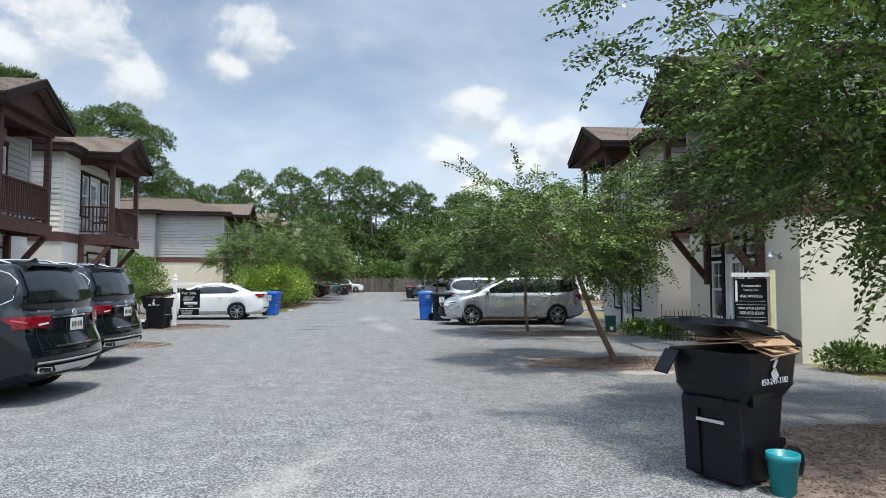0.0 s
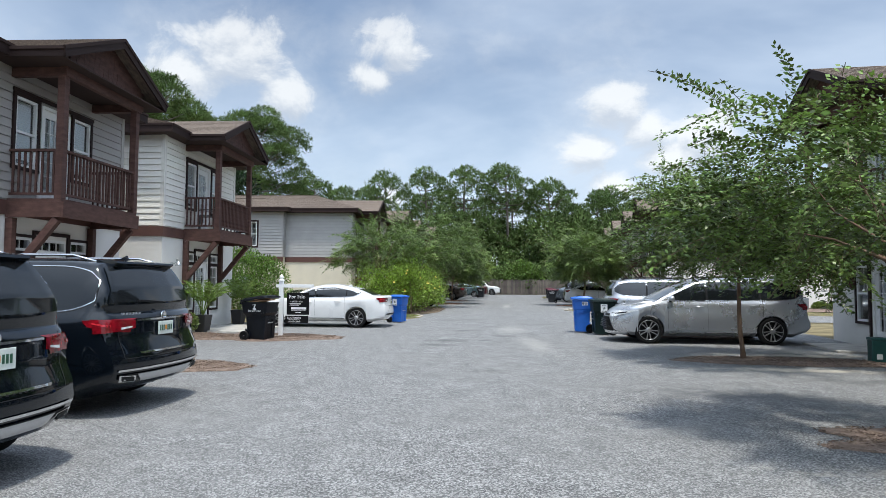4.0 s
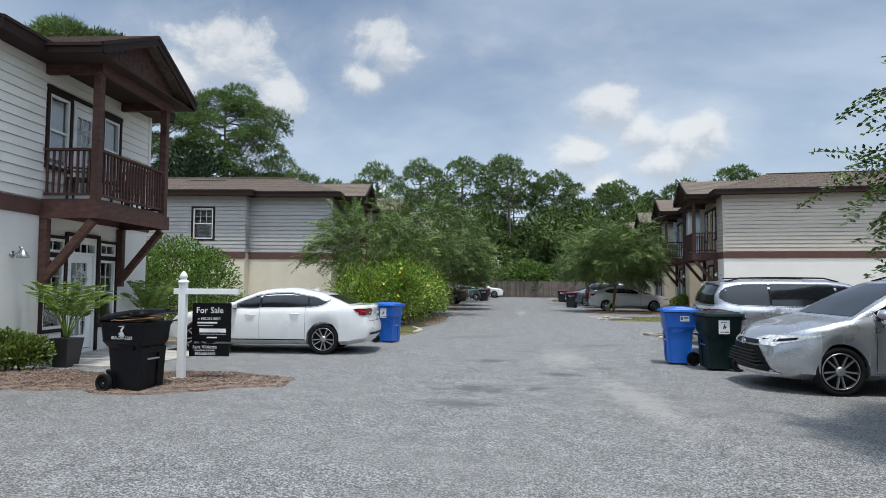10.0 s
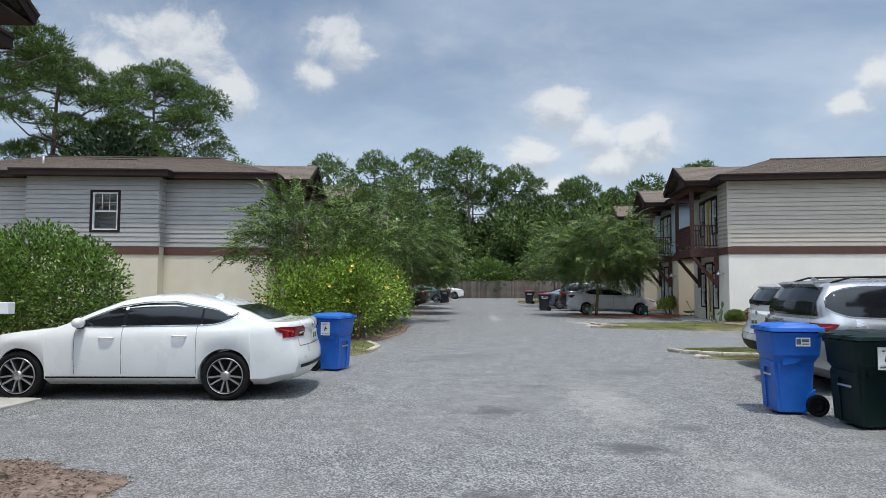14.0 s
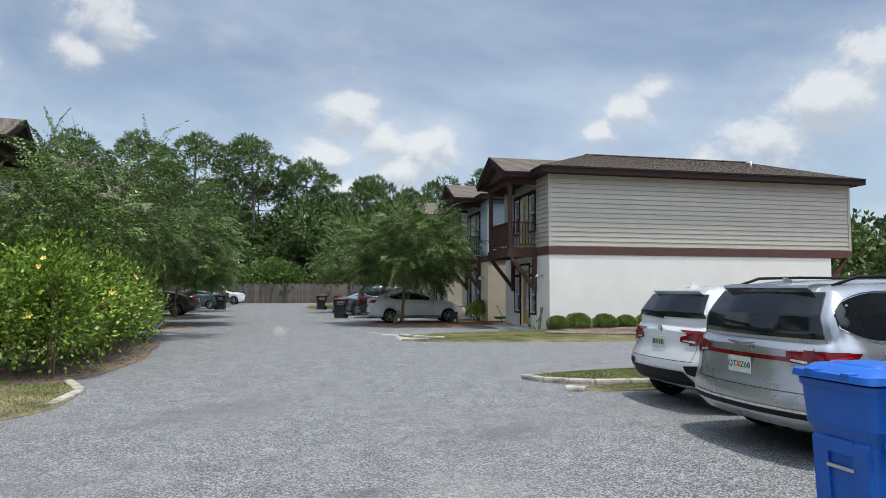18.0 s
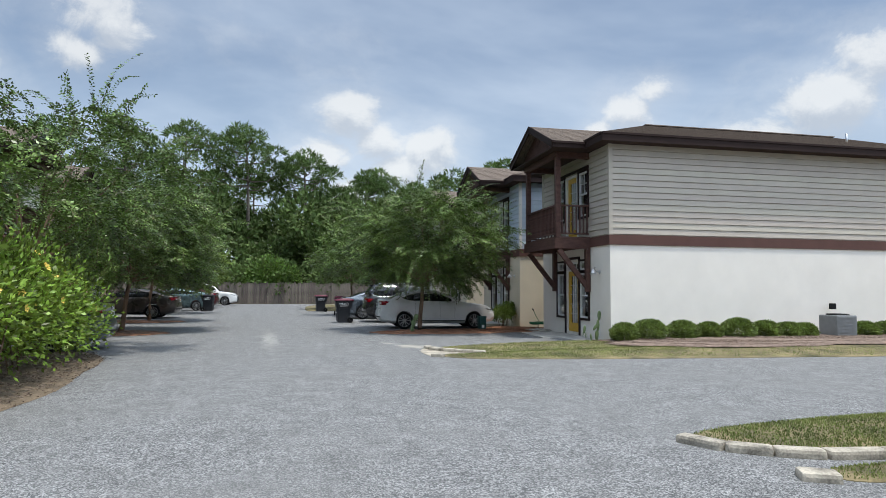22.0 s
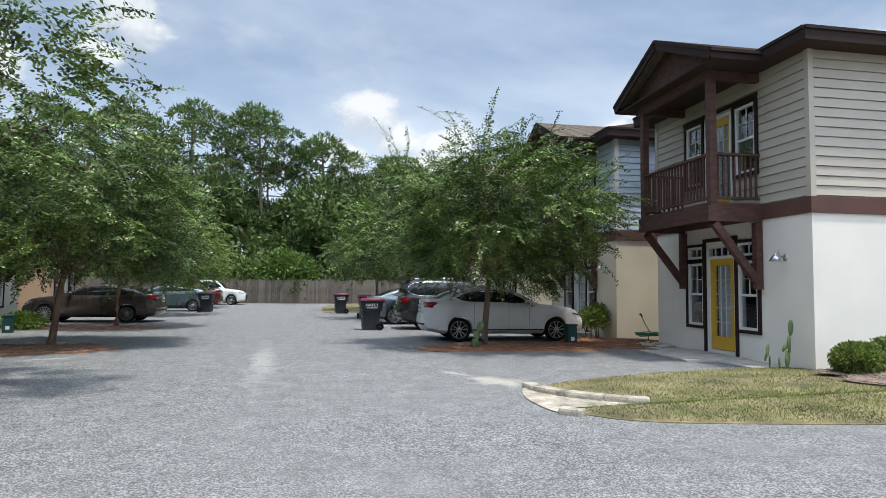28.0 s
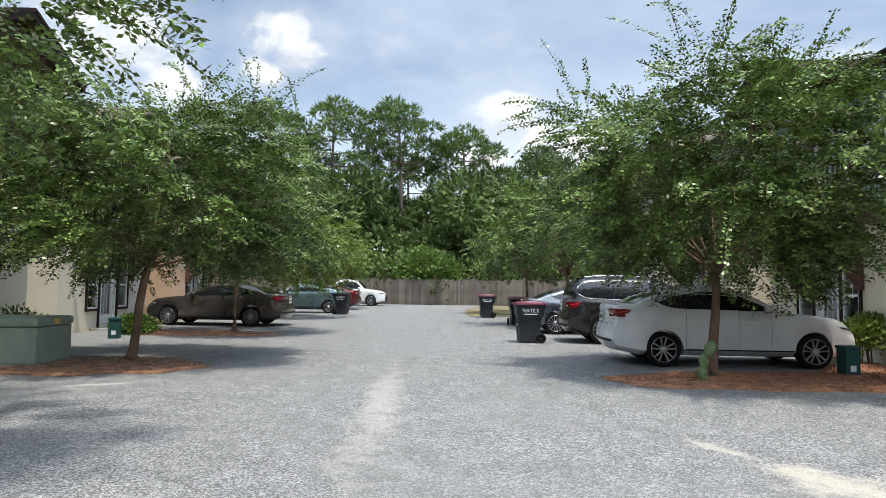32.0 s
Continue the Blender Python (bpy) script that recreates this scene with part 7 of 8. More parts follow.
elm("small-leaved tree beside the lane", (-13.6, 76.0), (-13.6, 76, 2.0), (-13.2, 76.0, 3.7), (2.8, 2.8, 2.2), 13, sprays=300, leaf=0.139, trunk_r=0.075, shoots=30, mat=LEAF_LIME)

# pines behind the houses
pine("broad-crowned tall pine behind the houses", -34.0, 64.0, 18.6, 6.3, 8.5, 21, clusters=40, needles=440, ln=0.42, wn=0.055, puff=0.28)
pine("tall pine behind the houses", -38.5, 58.5, 18.0, 4.5, 9.0, 22, clusters=26, needles=360, ln=0.45, wn=0.055, puff=0.30)
pine("tall pine behind the houses", -31.0, 42.5, 15.8, 4.5, 5.0, 23, clusters=26, needles=360, ln=0.45, wn=0.055, puff=0.30)
pine("tall pine behind the houses", -40.0, 46.5, 17.5, 5.0, 5.5, 24, clusters=24, needles=360, ln=0.45, wn=0.055, puff=0.30)
rngp = random.Random(77)
row = [(-11.3, 97.0, 18.2, 4.4, 6.0), (-5.2, 99.5, 16.2, 4.1, 6.0), (-17.5, 95.0, 17.8, 4.4, 8.5), (-23, 97, 18.0, 4.6, 9), (1.5, 101, 14.5, 3.8, 7), (7, 99, 13.0, 3.6, 7), (17.5, 98, 16.2, 3.6, 7)]
x = -62.0
while x < 62:
    if not -25 < x < 10:
        row.append((x, rngp.uniform(93, 104), rngp.uniform(12.5, 15.0) if x > 8 else rngp.uniform(14.5, 17.5), rngp.uniform(3.6, 4.8), rngp.uniform(7, 10)))
    x += rngp.uniform(4.5, 7.0)
x = -50.0
while x < 45:
    row.append((x, rngp.uniform(105, 114), rngp.uniform(12, 14.5) if x > 4 else rngp.uniform(14.5, 17.0), rngp.uniform(3.8, 5.0), rngp.uniform(8, 11)))
    x += rngp.uniform(5.5, 8.5)
for k, (px, py, ph, pr, pc) in enumerate(row):
    pine("tall pine in the wood beyond the fence", px, py, ph, pr, pc, 100 + k, clusters=24, needles=80, ln=0.65, wn=0.12, puff=0.33, lean=rngp.uniform(-0.8, 0.8))


def wood(name, label, x0, x1, y0, y1, top, n, leaf, mat, seed):
    """A far wood edge of countless leaves in overlapping lumps, with trunks among them."""
    rng = np.random.default_rng(seed)
    P = []
    lumps = int((x1 - x0) * (y1 - y0) / (9 if y1 - y0 > 6 else 3.2))
    for k in range(lumps):
        c = np.array([rng.uniform(x0, x1), rng.uniform(y0, y1), 0])
        hh = top * rng.uniform(0.4, 1.0) ** 0.8
        r = np.array([rng.uniform(1.4, 3.0), rng.uniform(1.4, 2.6), rng.uniform(1.2, 2.6)])
        m = int(n / lumps)
        v = unit(rng.normal(size=(m, 3)))
        c[2] = max(hh - r[2], r[2] * 0.5)
        p = c + v * r * (0.55 + 0.5 * rng.random((m, 1)))
        keep = p[:, 2] > 0
        d = unit(v + 0.6 * rng.normal(size=v.shape) + np.array([0, 0, 0.3]))
        P.append(leaves(p[keep], d[keep], leaf, leaf * 0.55, rng))
    return tagged(quad_mesh(name, np.concatenate(P), mat), label, "woodland", kind="stuff")


wood("woodland", "dense mixed woodland undergrowth beyond the fence", -62, 62, 88.5, 101, 12.0, 120000, 0.62, LEAF_WOOD, 31)
wood("woodland", "low scrub right behind the fence", -30, 30, 86.6, 91, 4.6, 42000, 0.42, LEAF_WOOD, 36)
wood("woodland", "dark understorey between the trunks of the wood", -60, 60, 91, 95, 6.5, 60000, 0.55, LEAF_WOOD, 37)
wood("woodland", "dense woodland behind the houses", -60, -26, 50, 90, 7.5, 40000, 0.6, LEAF_WOOD, 32)
wood("woodland", "scattered trees far beyond the side road", 32, 60, 60, 90, 8.0, 18000, 0.6, LEAF_WOOD, 33)
leafy_mass("magnolia_tree", "dark glossy broadleaf tree behind the grey house", "tree", [((-31.5, 55, 8.5), (3.0, 3.0, 3.2)), ((-29.8, 54, 6.0), (2.8, 2.8, 2.6)), ((-32, 54, 4), (3, 3, 3))], 5000, 0.32, LEAF_DARK, 34, base=(-31.5, 55))
leafy_mass("tree", "bright green creeper-covered tree against the fence", "tree", [((-8.2, 86.5, 2.7), (1.7, 1.2, 1.7)), ((-6.6, 86.6, 2.2), (1.3, 1.1, 1.4)), ((-9.5, 86.6, 1.9), (1.3, 1.1, 1.3))], 4500, 0.2, LEAF_BOX, 35, base=(-8, 86.5))

# hedges and bushes
LEAF_BROAD = material("broad_olive_leaf", (0.11, 0.105, 0.035), 0.35, vary=0.3, scale=3, fine=9, island=0.6, trans=0.1, tint=(0.22, 0.15, 0.05), spec=0.4)


def broad_shrub(label, x, y, h, seed, stems=11, n=20, leaf=0.15):
    """An upright shrub with whorls of broad leathery leaves on bare stems."""
    rng = np.random.default_rng(seed)
    ob = thing("shrub", pose(x, y, 0), label, "bush")
    P = []
    for k in range(stems):
        a = k * 2.4
        tip = np.array([0.24 * math.cos(a) * rng.uniform(0.4, 1.2), 0.24 * math.sin(a) * rng.uniform(0.4, 1.2), h * rng.uniform(0.6, 1.0)])
        part("stem", tube(bmesh.new(), [(0.03 * math.cos(a), 0.03 * math.sin(a), -0.03), tuple(tip * 0.5), tuple(tip)], [0.012, 0.009, 0.005], 6), BARK, ob, "", True)
        for j in range(n):
            t = rng.uniform(0.35, 1.0)
            b = rng.uniform(0, 6.28)
            d = unit(np.array([[math.cos(b), math.sin(b), rng.uniform(-0.2, 0.9)]]))
            P.append(leaves(tip[None] * t, d, leaf, leaf * 0.42, rng))
    quad_mesh("foliage", np.concatenate(P), LEAF_BROAD, ob, "broad leathery leaves turning brown")
    return ob


broad_shrub("upright shrub with broad browning leaves in the mulch bed", -8.55, 15.5, 0.82, 91)
broad_shrub("upright shrub with broad browning leaves in the mulch bed", -9.15, 15.3, 0.75, 92)
leafy_mass("hibiscus_hedge", "loose bright green hedge with yellow flowers", "hedge",
           [((-8.95, 34.2, 1.15), (1.05, 1.2, 1.15)), ((-9.5, 35.6, 1.35), (1.2, 1.4, 1.35)), ((-9.1, 37.4, 1.2), (1.1, 1.4, 1.15)), ((-9.3, 39.2, 1.05), (1.05, 1.3, 1.05)), ((-10.2, 33.6, 1.1), (1.3, 1.2, 1.1)), ((-9.45, 41.0, 0.95), (0.95, 1.2, 0.9)), ((-8.7, 33.9, 1.75), (0.5, 0.5, 0.5)), ((-9.6, 36.2, 2.2), (0.6, 0.6, 0.5)), ((-8.6, 36.0, 1.2), (0.6, 0.7, 0.6))], 27000, 0.088, LEAF_HEDGE, 41, jitter=0.34, flowers=60, base=(-9.4, 37.0))
leafy_mass("clipped_hedge", "large rounded clipped green hedge beside the grey house", "hedge", [((-15.5, 30.2, 1.45), (1.6, 1.2, 1.55)), ((-17.6, 30.6, 1.45), (1.6, 1.2, 1.5)), ((-14.1, 29.9, 1.2), (1.05, 1.0, 1.4)), ((-16.5, 29.8, 0.9), (2.2, 1.2, 1.2))], 17000, 0.085, LEAF_BOX, 42, jitter=0.10, base=(-15.8, 30.2))
leafy_mass("clipped_hedge", "low dark clipped hedge", "hedge", [((-14.0, 33.2, 0.5), (1.3, 0.55, 0.6)), ((-16.0, 33.6, 0.5), (1.3, 0.6, 0.6))], 5000, 0.06, LEAF_DARK, 43, jitter=0.05, base=(-15, 33.4))
leafy_mass("bush", "rounded clipped bush by the doorway", "bush", [((-12.35, 21.1, 0.36), (0.42, 0.42, 0.33)), ((-12.1, 21.3, 0.32), (0.36, 0.36, 0.28))], 4200, 0.07, LEAF_BUSH, 44, jitter=0.16, base=(-12.1, 21.3))
leafy_mass("bush", "low dark bush against the wall", "bush", [((-13.2, 20.05, 0.28), (0.36, 0.30, 0.29))], 2200, 0.06, LEAF_BUSH, 45, base=(-13.3, 20.1), jitter=0.16)
for k, (bx, r, hb) in enumerate([(4.05, 0.40, 0.50), (4.80, 0.48, 0.62), (5.80, 0.44, 0.58), (6.62, 0.38, 0.52), (7.55, 0.50, 0.66), (8.45, 0.40, 0.56), (9.2, 0.42, 0.50), (9.75, 0.36, 0.46), (11.85, 0.42, 0.5), (12.6, 0.42, 0.5), (13.5, 0.42, 0.5), (14.6, 0.42, 0.5)]):
    leafy_mass("bush", "rounded clipped bush along the white wall", "bush", [((bx, 42.4, 0.16 + hb * 0.37), (r * 0.95, r * 0.9, hb * 0.37 + 0.07))], 3600, 0.05, LEAF_BUSH, 60 + k, jitter=0.10, base=(bx, 42.4))
leafy_mass("bush", "bright green bush by a doorway", "bush", [((3.3, 51.1, 0.5), (0.5, 0.42, 0.34)), ((3.6, 51.2, 0.66), (0.34, 0.3, 0.3))], 1500, 0.085, LEAF_LIME, 71, jitter=0.3, base=(3.35, 51.1))
leafy_mass("bush", "straggly grey-green shrub by the wall", "bush", [((-13.6, 50.5, 0.4), (0.5, 0.45, 0.42)), ((-13.9, 51.6, 0.28), (0.5, 0.45, 0.3))], 1800, 0.08, LEAF, 72, jitter=0.35, base=(-13.6, 50.8))
leafy_mass("bush", "low green shrubs beside a doorway", "bush", [((-13.6, 55.0, 0.22), (0.6, 0.45, 0.26))], 1800, 0.09, LEAF_BOX, 73, jitter=0.3, base=(-13.6, 55))
leafy_mass("bush", "low shrubs in front of the grey house", "bush", [((5.5, 18.3, 0.20), (0.5, 0.42, 0.24)), ((6.0, 17.4, 0.22), (0.5, 0.42, 0.26))], 1900, 0.07, LEAF_BOX, 74, jitter=0.3, flowers=8, base=(5.4, 18))
leafy_mass("bush", "low shrub beside the pale yellow wall", "bush", [((7.0, 11.2, 0.20), (0.55, 0.45, 0.26)), ((7.7, 11.0, 0.18), (0.5, 0.42, 0.22)), ((8.5, 11.3, 0.16), (0.5, 0.4, 0.2))], 3000, 0.07, LEAF, 75, jitter=0.3, base=(7.4, 11.2))


def palm(label, x, y, n, length, seed, pot=None):
    rng = np.random.default_rng(seed)
    ob = thing("potted_palm" if pot else "palm", pose(x, y, 0), label, "plant")
    z0 = 0.0
    if pot:
        z0 = 0.5
        part("pot", tapered(bmesh.new(), 0.0, 0.52, 0.15, 0.15, 0.21, 0.21, r=0.02), pot, ob, "square dark planter")
    P, bm = [], bmesh.new()
    for k in range(n):
        a, up = k * 2.4 + rng.uniform(-0.3, 0.3), rng.uniform(2.2, 6.0)
        d = np.array([math.cos(a), math.sin(a), up])
        d = d / np.linalg.norm(d)
        p, pts = np.array([0.02 * math.cos(a), 0.02 * math.sin(a), z0]), []
        for j in range(12):
            pts.append(Vector(p))
            p = p + d * length / 12
            d = unit(d + np.array([0, 0, -0.11]))
            side = unit(np.cross(d, [0, 0, 1.0]))
            if j > 3:
                for s in (-1, 1):
                    b = np.array([p, p + d * 0.04])
                    P.append(leaves(b, unit(np.tile(d * 0.6 + side * s + np.array([0, 0, -0.15]), (2, 1))), length * 0.25, 0.040, rng))
        tube(bm, pts, [0.012 * (1 - 0.06 * j) for j in range(12)], 5)
    part("stalk", bm, PALM, ob)
    quad_mesh("frond", np.concatenate(P), PALM, ob, "arching palm fronds")
    return ob


PLANTER = material("dark_planter", (0.03, 0.028, 0.027), 0.6, vary=0.1)
palm("potted palm in a dark square planter by the doorway", -11.95, 22.0, 15, 1.08, 81, PLANTER)
palm("potted palm in a dark square planter by the doorway", -12.75, 25.4, 15, 1.1, 82, PLANTER)


def prickly_pear(label, x, y, seed, pads, s=1.0):
    rng = random.Random(seed)
    ob = thing("cactus", pose(x, y, 0), label, "plant")
    for k in range(pads):
        m = Matrix.Translation((rng.uniform(-0.18, 0.18) * s, rng.uniform(-0.1, 0.1) * s, (0.12 + 0.20 * (k % 3)) * s)) @ Matrix.Rotation(rng.uniform(0, 3), 4, "Z") @ Matrix.Rotation(rng.uniform(-0.5, 0.5), 4, "Y")
        part("pad", lathe(bmesh.new(), [(0, -0.14 * s), (0.05 * s, -0.11 * s), (0.085 * s, 0), (0.07 * s, 0.09 * s), (0, 0.14 * s)], 12, m @ Matrix.Diagonal((1, 0.28, 1, 1))), CACTUS, ob, "", True)
    return ob


prickly_pear("small prickly pear cactus at the foot of a tree", -0.95, 47.95, 5, 4, 1.0)
wall_cactus = thing("cactus", pose(3.72, 43.75, 0.02), "tall prickly pear cactus of stacked pads against the white wall", "plant")
for px, py, pz, ps, lean, turn in ((0.16, 0.0, 0.17, 1.1, 4, 15), (0.20, 0.0, 0.45, 1.15, -6, 30), (0.24, 0.0, 0.74, 1.0, 3, 10), (0.10, -0.02, 0.40, 0.7, 35, 0), (-0.16, 0.05, 0.14, 0.8, -8, 60), (-0.20, 0.05, 0.34, 0.8, 6, 20), (-0.05, -0.06, 0.12, 0.8, -20, 40), (-0.26, 0.02, 0.22, 0.6, -30, 80)):
    mm = Matrix.Translation((px, py, pz)) @ Matrix.Rotation(radians(turn), 4, "Z") @ Matrix.Rotation(radians(lean), 4, "Y") @ Matrix.Diagonal((0.85, 0.26, 1.0, 1))
    part("pad", lathe(bmesh.new(), [(0, -0.15 * ps), (0.045 * ps, -0.12 * ps), (0.078 * ps, 0), (0.072 * ps, 0.08 * ps), (0.04 * ps, 0.135 * ps), (0, 0.15 * ps)], 12, mm), CACTUS, wall_cactus, "", True)


# ---- beds, kerbs, grass, stains ----
def bed(label, cx, cy, rx, ry, turn, seed, mat=None, chip=None, n=1600, h=0.05, rough=0.14, z=0.0):
    """A low mound of pine straw or mulch with loose chips on it."""
    n = int(n * 4.0)
    rng = np.random.default_rng(seed)
    ob = tagged(thing("mulch_bed", pose(cx, cy, z, 0, 0, 0), label, "mulch bed"), kind="structure")
    rim = blob_outline(0, 0, rx, ry, 48, rough, turn, seed)
    bm = bmesh.new()
    rings = []
    for t, z in ((1.0, 0.004), (0.93, h * 0.55), (0.7, h), (0.35, h * 1.15)):
        rings.append([bm.verts.new((px * t, py * t, z + 0.012 * noise.noise((px * t * 3, py * t * 3, seed)))) for px, py in rim])
    c = bm.verts.new((0, 0, h * 1.15))
    n_ = len(rim)
    for a, b in zip(rings, rings[1:]):
        for k in range(n_):
            bm.faces.new((a[k], a[(k + 1) % n_], b[(k + 1) % n_], b[k]))
    for k in range(n_):
        bm.faces.new((rings[-1][k], rings[-1][(k + 1) % n_], c))
    part("mound", bm, mat or STRAW, ob, "", True)
    ang, rad = rng.uniform(0, 2 * np.pi, n), np.sqrt(rng.random(n)) * 1.02
    turn_ = ang / (2 * np.pi) * n_
    idx, part_ = turn_.astype(int) % n_, (turn_ % 1.0)[:, None]
    rimA = np.array(rim)
    xy = (rimA[idx] * (1 - part_) + rimA[(idx + 1) % n_] * part_) * rad[:, None]
    z = np.where(rad > 0.93, 0.012, np.where(rad > 0.7, h * 0.8, h * 1.12)) + 0.006
    d = unit(np.c_[rng.normal(size=(n, 2)), rng.normal(scale=0.12, size=n)])
    P = leaves(np.c_[xy, z], d, 0.045, 0.011, rng)
    quad_mesh("chips", P, chip or CHIP, ob, "loose mulch chips", "stuff")
    return ob


bed("brown mulch bed beside the black bin", 4.2, 5.6, 1.9, 1.5, 15, 1, n=3500)
bed("brown mulch bed round the leaning tree", 3.9, 12.1, 2.3, 0.85, 5, 2, n=2600)
bed("brown mulch strip round the slender tree", 3.2, 18.7, 2.2, 0.62, 3, 3, n=1800)
bed("brown mulch bed between parking bays", -8.3, 15.0, 1.85, 0.80, 10, 4, n=2600)
bed("brown mulch bed round the signpost", -9.2, 20.8, 2.1, 1.0, 14, 5, n=3000)
bed("red mulch bed under the tree", 0.6, 48.3, 3.0, 0.95, 4, 6, STRAW_RED, CHIP_RED, n=2600)
bed("red mulch bed along the cream wall", 3.1, 49.2, 1.55, 1.45, 4, 16, STRAW_RED, CHIP_RED, n=1800, h=0.04)
bed("brown mulch bed under the tree", -10.8, 48.6, 2.0, 1.15, 5, 7, STRAW_RED, n=2200)
bed("brown mulch strip under the tree", -12.2, 55.6, 2.4, 0.9, 4, 8, STRAW_RED, n=1400)
bed("brown soil bed under the hedge", -9.4, 37.6, 1.35, 5.2, 4, 9, SOIL, n=2600, rough=0.06)
bed("brown mulch under the white wall", 12.6, 41.95, 9.3, 1.5, -2, 10, n=9000, rough=0.05, h=0.10, z=0.13)
bed("brown mulch before the corner bushes", 6.6, 41.7, 3.3, 1.25, -3, 18, n=3000, rough=0.08, h=0.07, z=0.115)
bed("brown mulch by the dark bin", 2.3, 24.2, 1.8, 0.55, 4, 11, n=1200)
bed("brown mulch bed along the front wall", -11.6, 20.5, 1.75, 0.95, 10, 12, n=2400)


def lawn(label, pts, seed, blades, h=0.09, crown=0.10):
    """A raised island of rough grass with real blades."""
    rng = np.random.default_rng(seed)
    ob = tagged(thing("grass_island", Matrix.Identity(4), label, "grass"), kind="structure")
    P = np.array(pts, float)
    c = P.mean(0)
    bm = bmesh.new()
    rings = []
    for t, z in ((1.0, -0.02), (1.0, h * 0.25), (0.97, h * 0.8), (0.9, h), (0.5, h + crown * 0.7), (0.15, h + crown)):
        rings.append([bm.verts.new((*(c + (p - c) * t), z)) for p in P])
    n_ = len(P)
    for a, b in zip(rings, rings[1:]):
        for k in range(n_):
            bm.faces.new((a[k], a[(k + 1) % n_], b[(k + 1) % n_], b[k]))
    bm.faces.new(rings[-1])
    bmesh.ops.recalc_face_normals(bm, faces=bm.faces)
    part("turf", bm, GRASS, ob)
    k = rng.integers(n_, size=blades)
    w = rng.random((blades, 1))
    rim = P[k] * w + P[(k + 1) % n_] * (1 - w)
    t = np.sqrt(rng.random((blades, 1))) * 0.985
    xy = c + (rim - c) * t
    z = np.where(t < 0.5, h + crown * (1 - 0.3 * t / 0.5), np.where(t < 0.9, h + crown * 0.7 * (0.9 - t) / 0.4, h * (1 - 5 * (t - 0.9))))
    base = np.c_[xy, z - 0.012]
    d = unit(np.c_[rng.normal(scale=0.45, size=(blades, 2)), np.ones(blades)])
    quad_mesh("blades", leaves(base, d, 0.042, 0.011, rng), BLADE, ob, "short grass blades", "stuff")
    return ob


def smooth_loop(pts, n=6):
    """A closed Catmull-Rom loop through a few corners."""
    out, m = [], len(pts)
    P = [np.array(p, float) for p in pts]
    for i in range(m):
        a, b, c, d = P[i - 1], P[i], P[(i + 1) % m], P[(i + 2) % m]
        for k in range(n):
            t = k / n
            out.append(tuple(0.5 * ((2 * b) + (c - a) * t + (2 * a - 5 * b + 4 * c - d) * t * t + (3 * b - a - 3 * c + d) * t ** 3)))
    return out


def kerb_run(label, pts, w=0.16, h=0.13, seed=0):
    """Kerb stones, each a piece of its own, along a line."""
    rng = random.Random(seed)
    ob = tagged(thing("kerb", Matrix.Identity(4), label, "kerb"), kind="structure")
    for (ax, ay), (bx, by) in zip(pts, pts[1:]):
        L = math.hypot(bx - ax, by - ay)
        n = max(1, round(L / 1.6))
        for k in range(n):
            t0, t1 = k / n + 0.002 / L, (k + 1) / n - 0.002 / L
            p = Vector((ax + (bx - ax) * t0, ay + (by - ay) * t0, 0))
            q = Vector((ax + (bx - ax) * t1, ay + (by - ay) * t1, 0))
            m = Matrix.Translation(p) @ (q - p).to_track_quat("X", "Z").to_matrix().to_4x4()
            part("kerb_stone", block(0, (q - p).length, -w / 2, w / 2, -0.03, h * rng.uniform(0.72, 0.78), 0.035, m), KERB, ob)
    return ob


ISLAND_A = smooth_loop([(-1.15, 42.55), (-0.8, 41.5), (-0.15, 40.93), (-1.36, 40.78), (-1.05, 40.15), (0.1, 39.8), (2.4, 39.5), (8.5, 39.05), (16, 38.5), (24, 38.0), (24, 42), (17.5, 42.6), (9, 42.7), (4.05, 42.7), (3.8, 44.0), (1.1, 43.6)], 5)
lawn("grass verge beside the white-walled house", ISLAND_A, 1, 60000, 0.032, 0.08)
kerb_run("broken concrete kerb at the grass corner", [(-1.40, 42.5), (-1.38, 42.12), (-1.14, 41.66), (-0.76, 41.3), (-0.28, 41.02)], seed=1, h=0.11, w=0.2)
kerb_run("broken concrete kerb end", [(-1.62, 40.62), (-1.40, 40.42)], seed=2, h=0.1)
GUT = smooth_loop([(-1.5, 42.35), (-1.72, 41.6), (-1.68, 40.75), (-1.5, 40.62), (-1.28, 40.9), (-0.35, 40.8), (-0.3, 40.98), (-1.1, 41.5), (-1.3, 42.1)], 4)
GUTTER = material("stained_gutter", (0.25, 0.215, 0.165), 0.95, vary=0.35, scale=3.5, fine=40, bump=0.5, tint=(0.36, 0.32, 0.26))
part("gutter", sheet(GUT, 0.012), GUTTER, None)
tagged(bpy.data.objects["gutter"], "pale worn concrete gutter through the kerb", "gutter", kind="structure")
ISLAND_B = smooth_loop([(-0.45, 32.62), (0.0, 31.98), (1.2, 31.7), (3.5, 31.66), (5.6, 31.7), (5.8, 32.9), (3.5, 33.2), (1.2, 33.05)], 5)
lawn("grass island beside the parking bays", ISLAND_B, 2, 22000, 0.05, 0.07)
kerb_run("concrete kerb of the grass island", [(-0.60, 32.52), (-0.38, 32.10), (-0.04, 31.86), (0.36, 31.68), (0.95, 31.6), (5.5, 31.58)], seed=3, h=0.11, w=0.18)
lawn("thin grass strip along the parking bay", smooth_loop([(0.0, 31.3), (0.7, 31.34), (3.0, 31.34), (5.4, 31.34), (5.5, 31.0), (3.0, 30.92), (0.7, 30.92), (0.02, 31.02)], 4), 14, 5000, 0.03, 0.03)
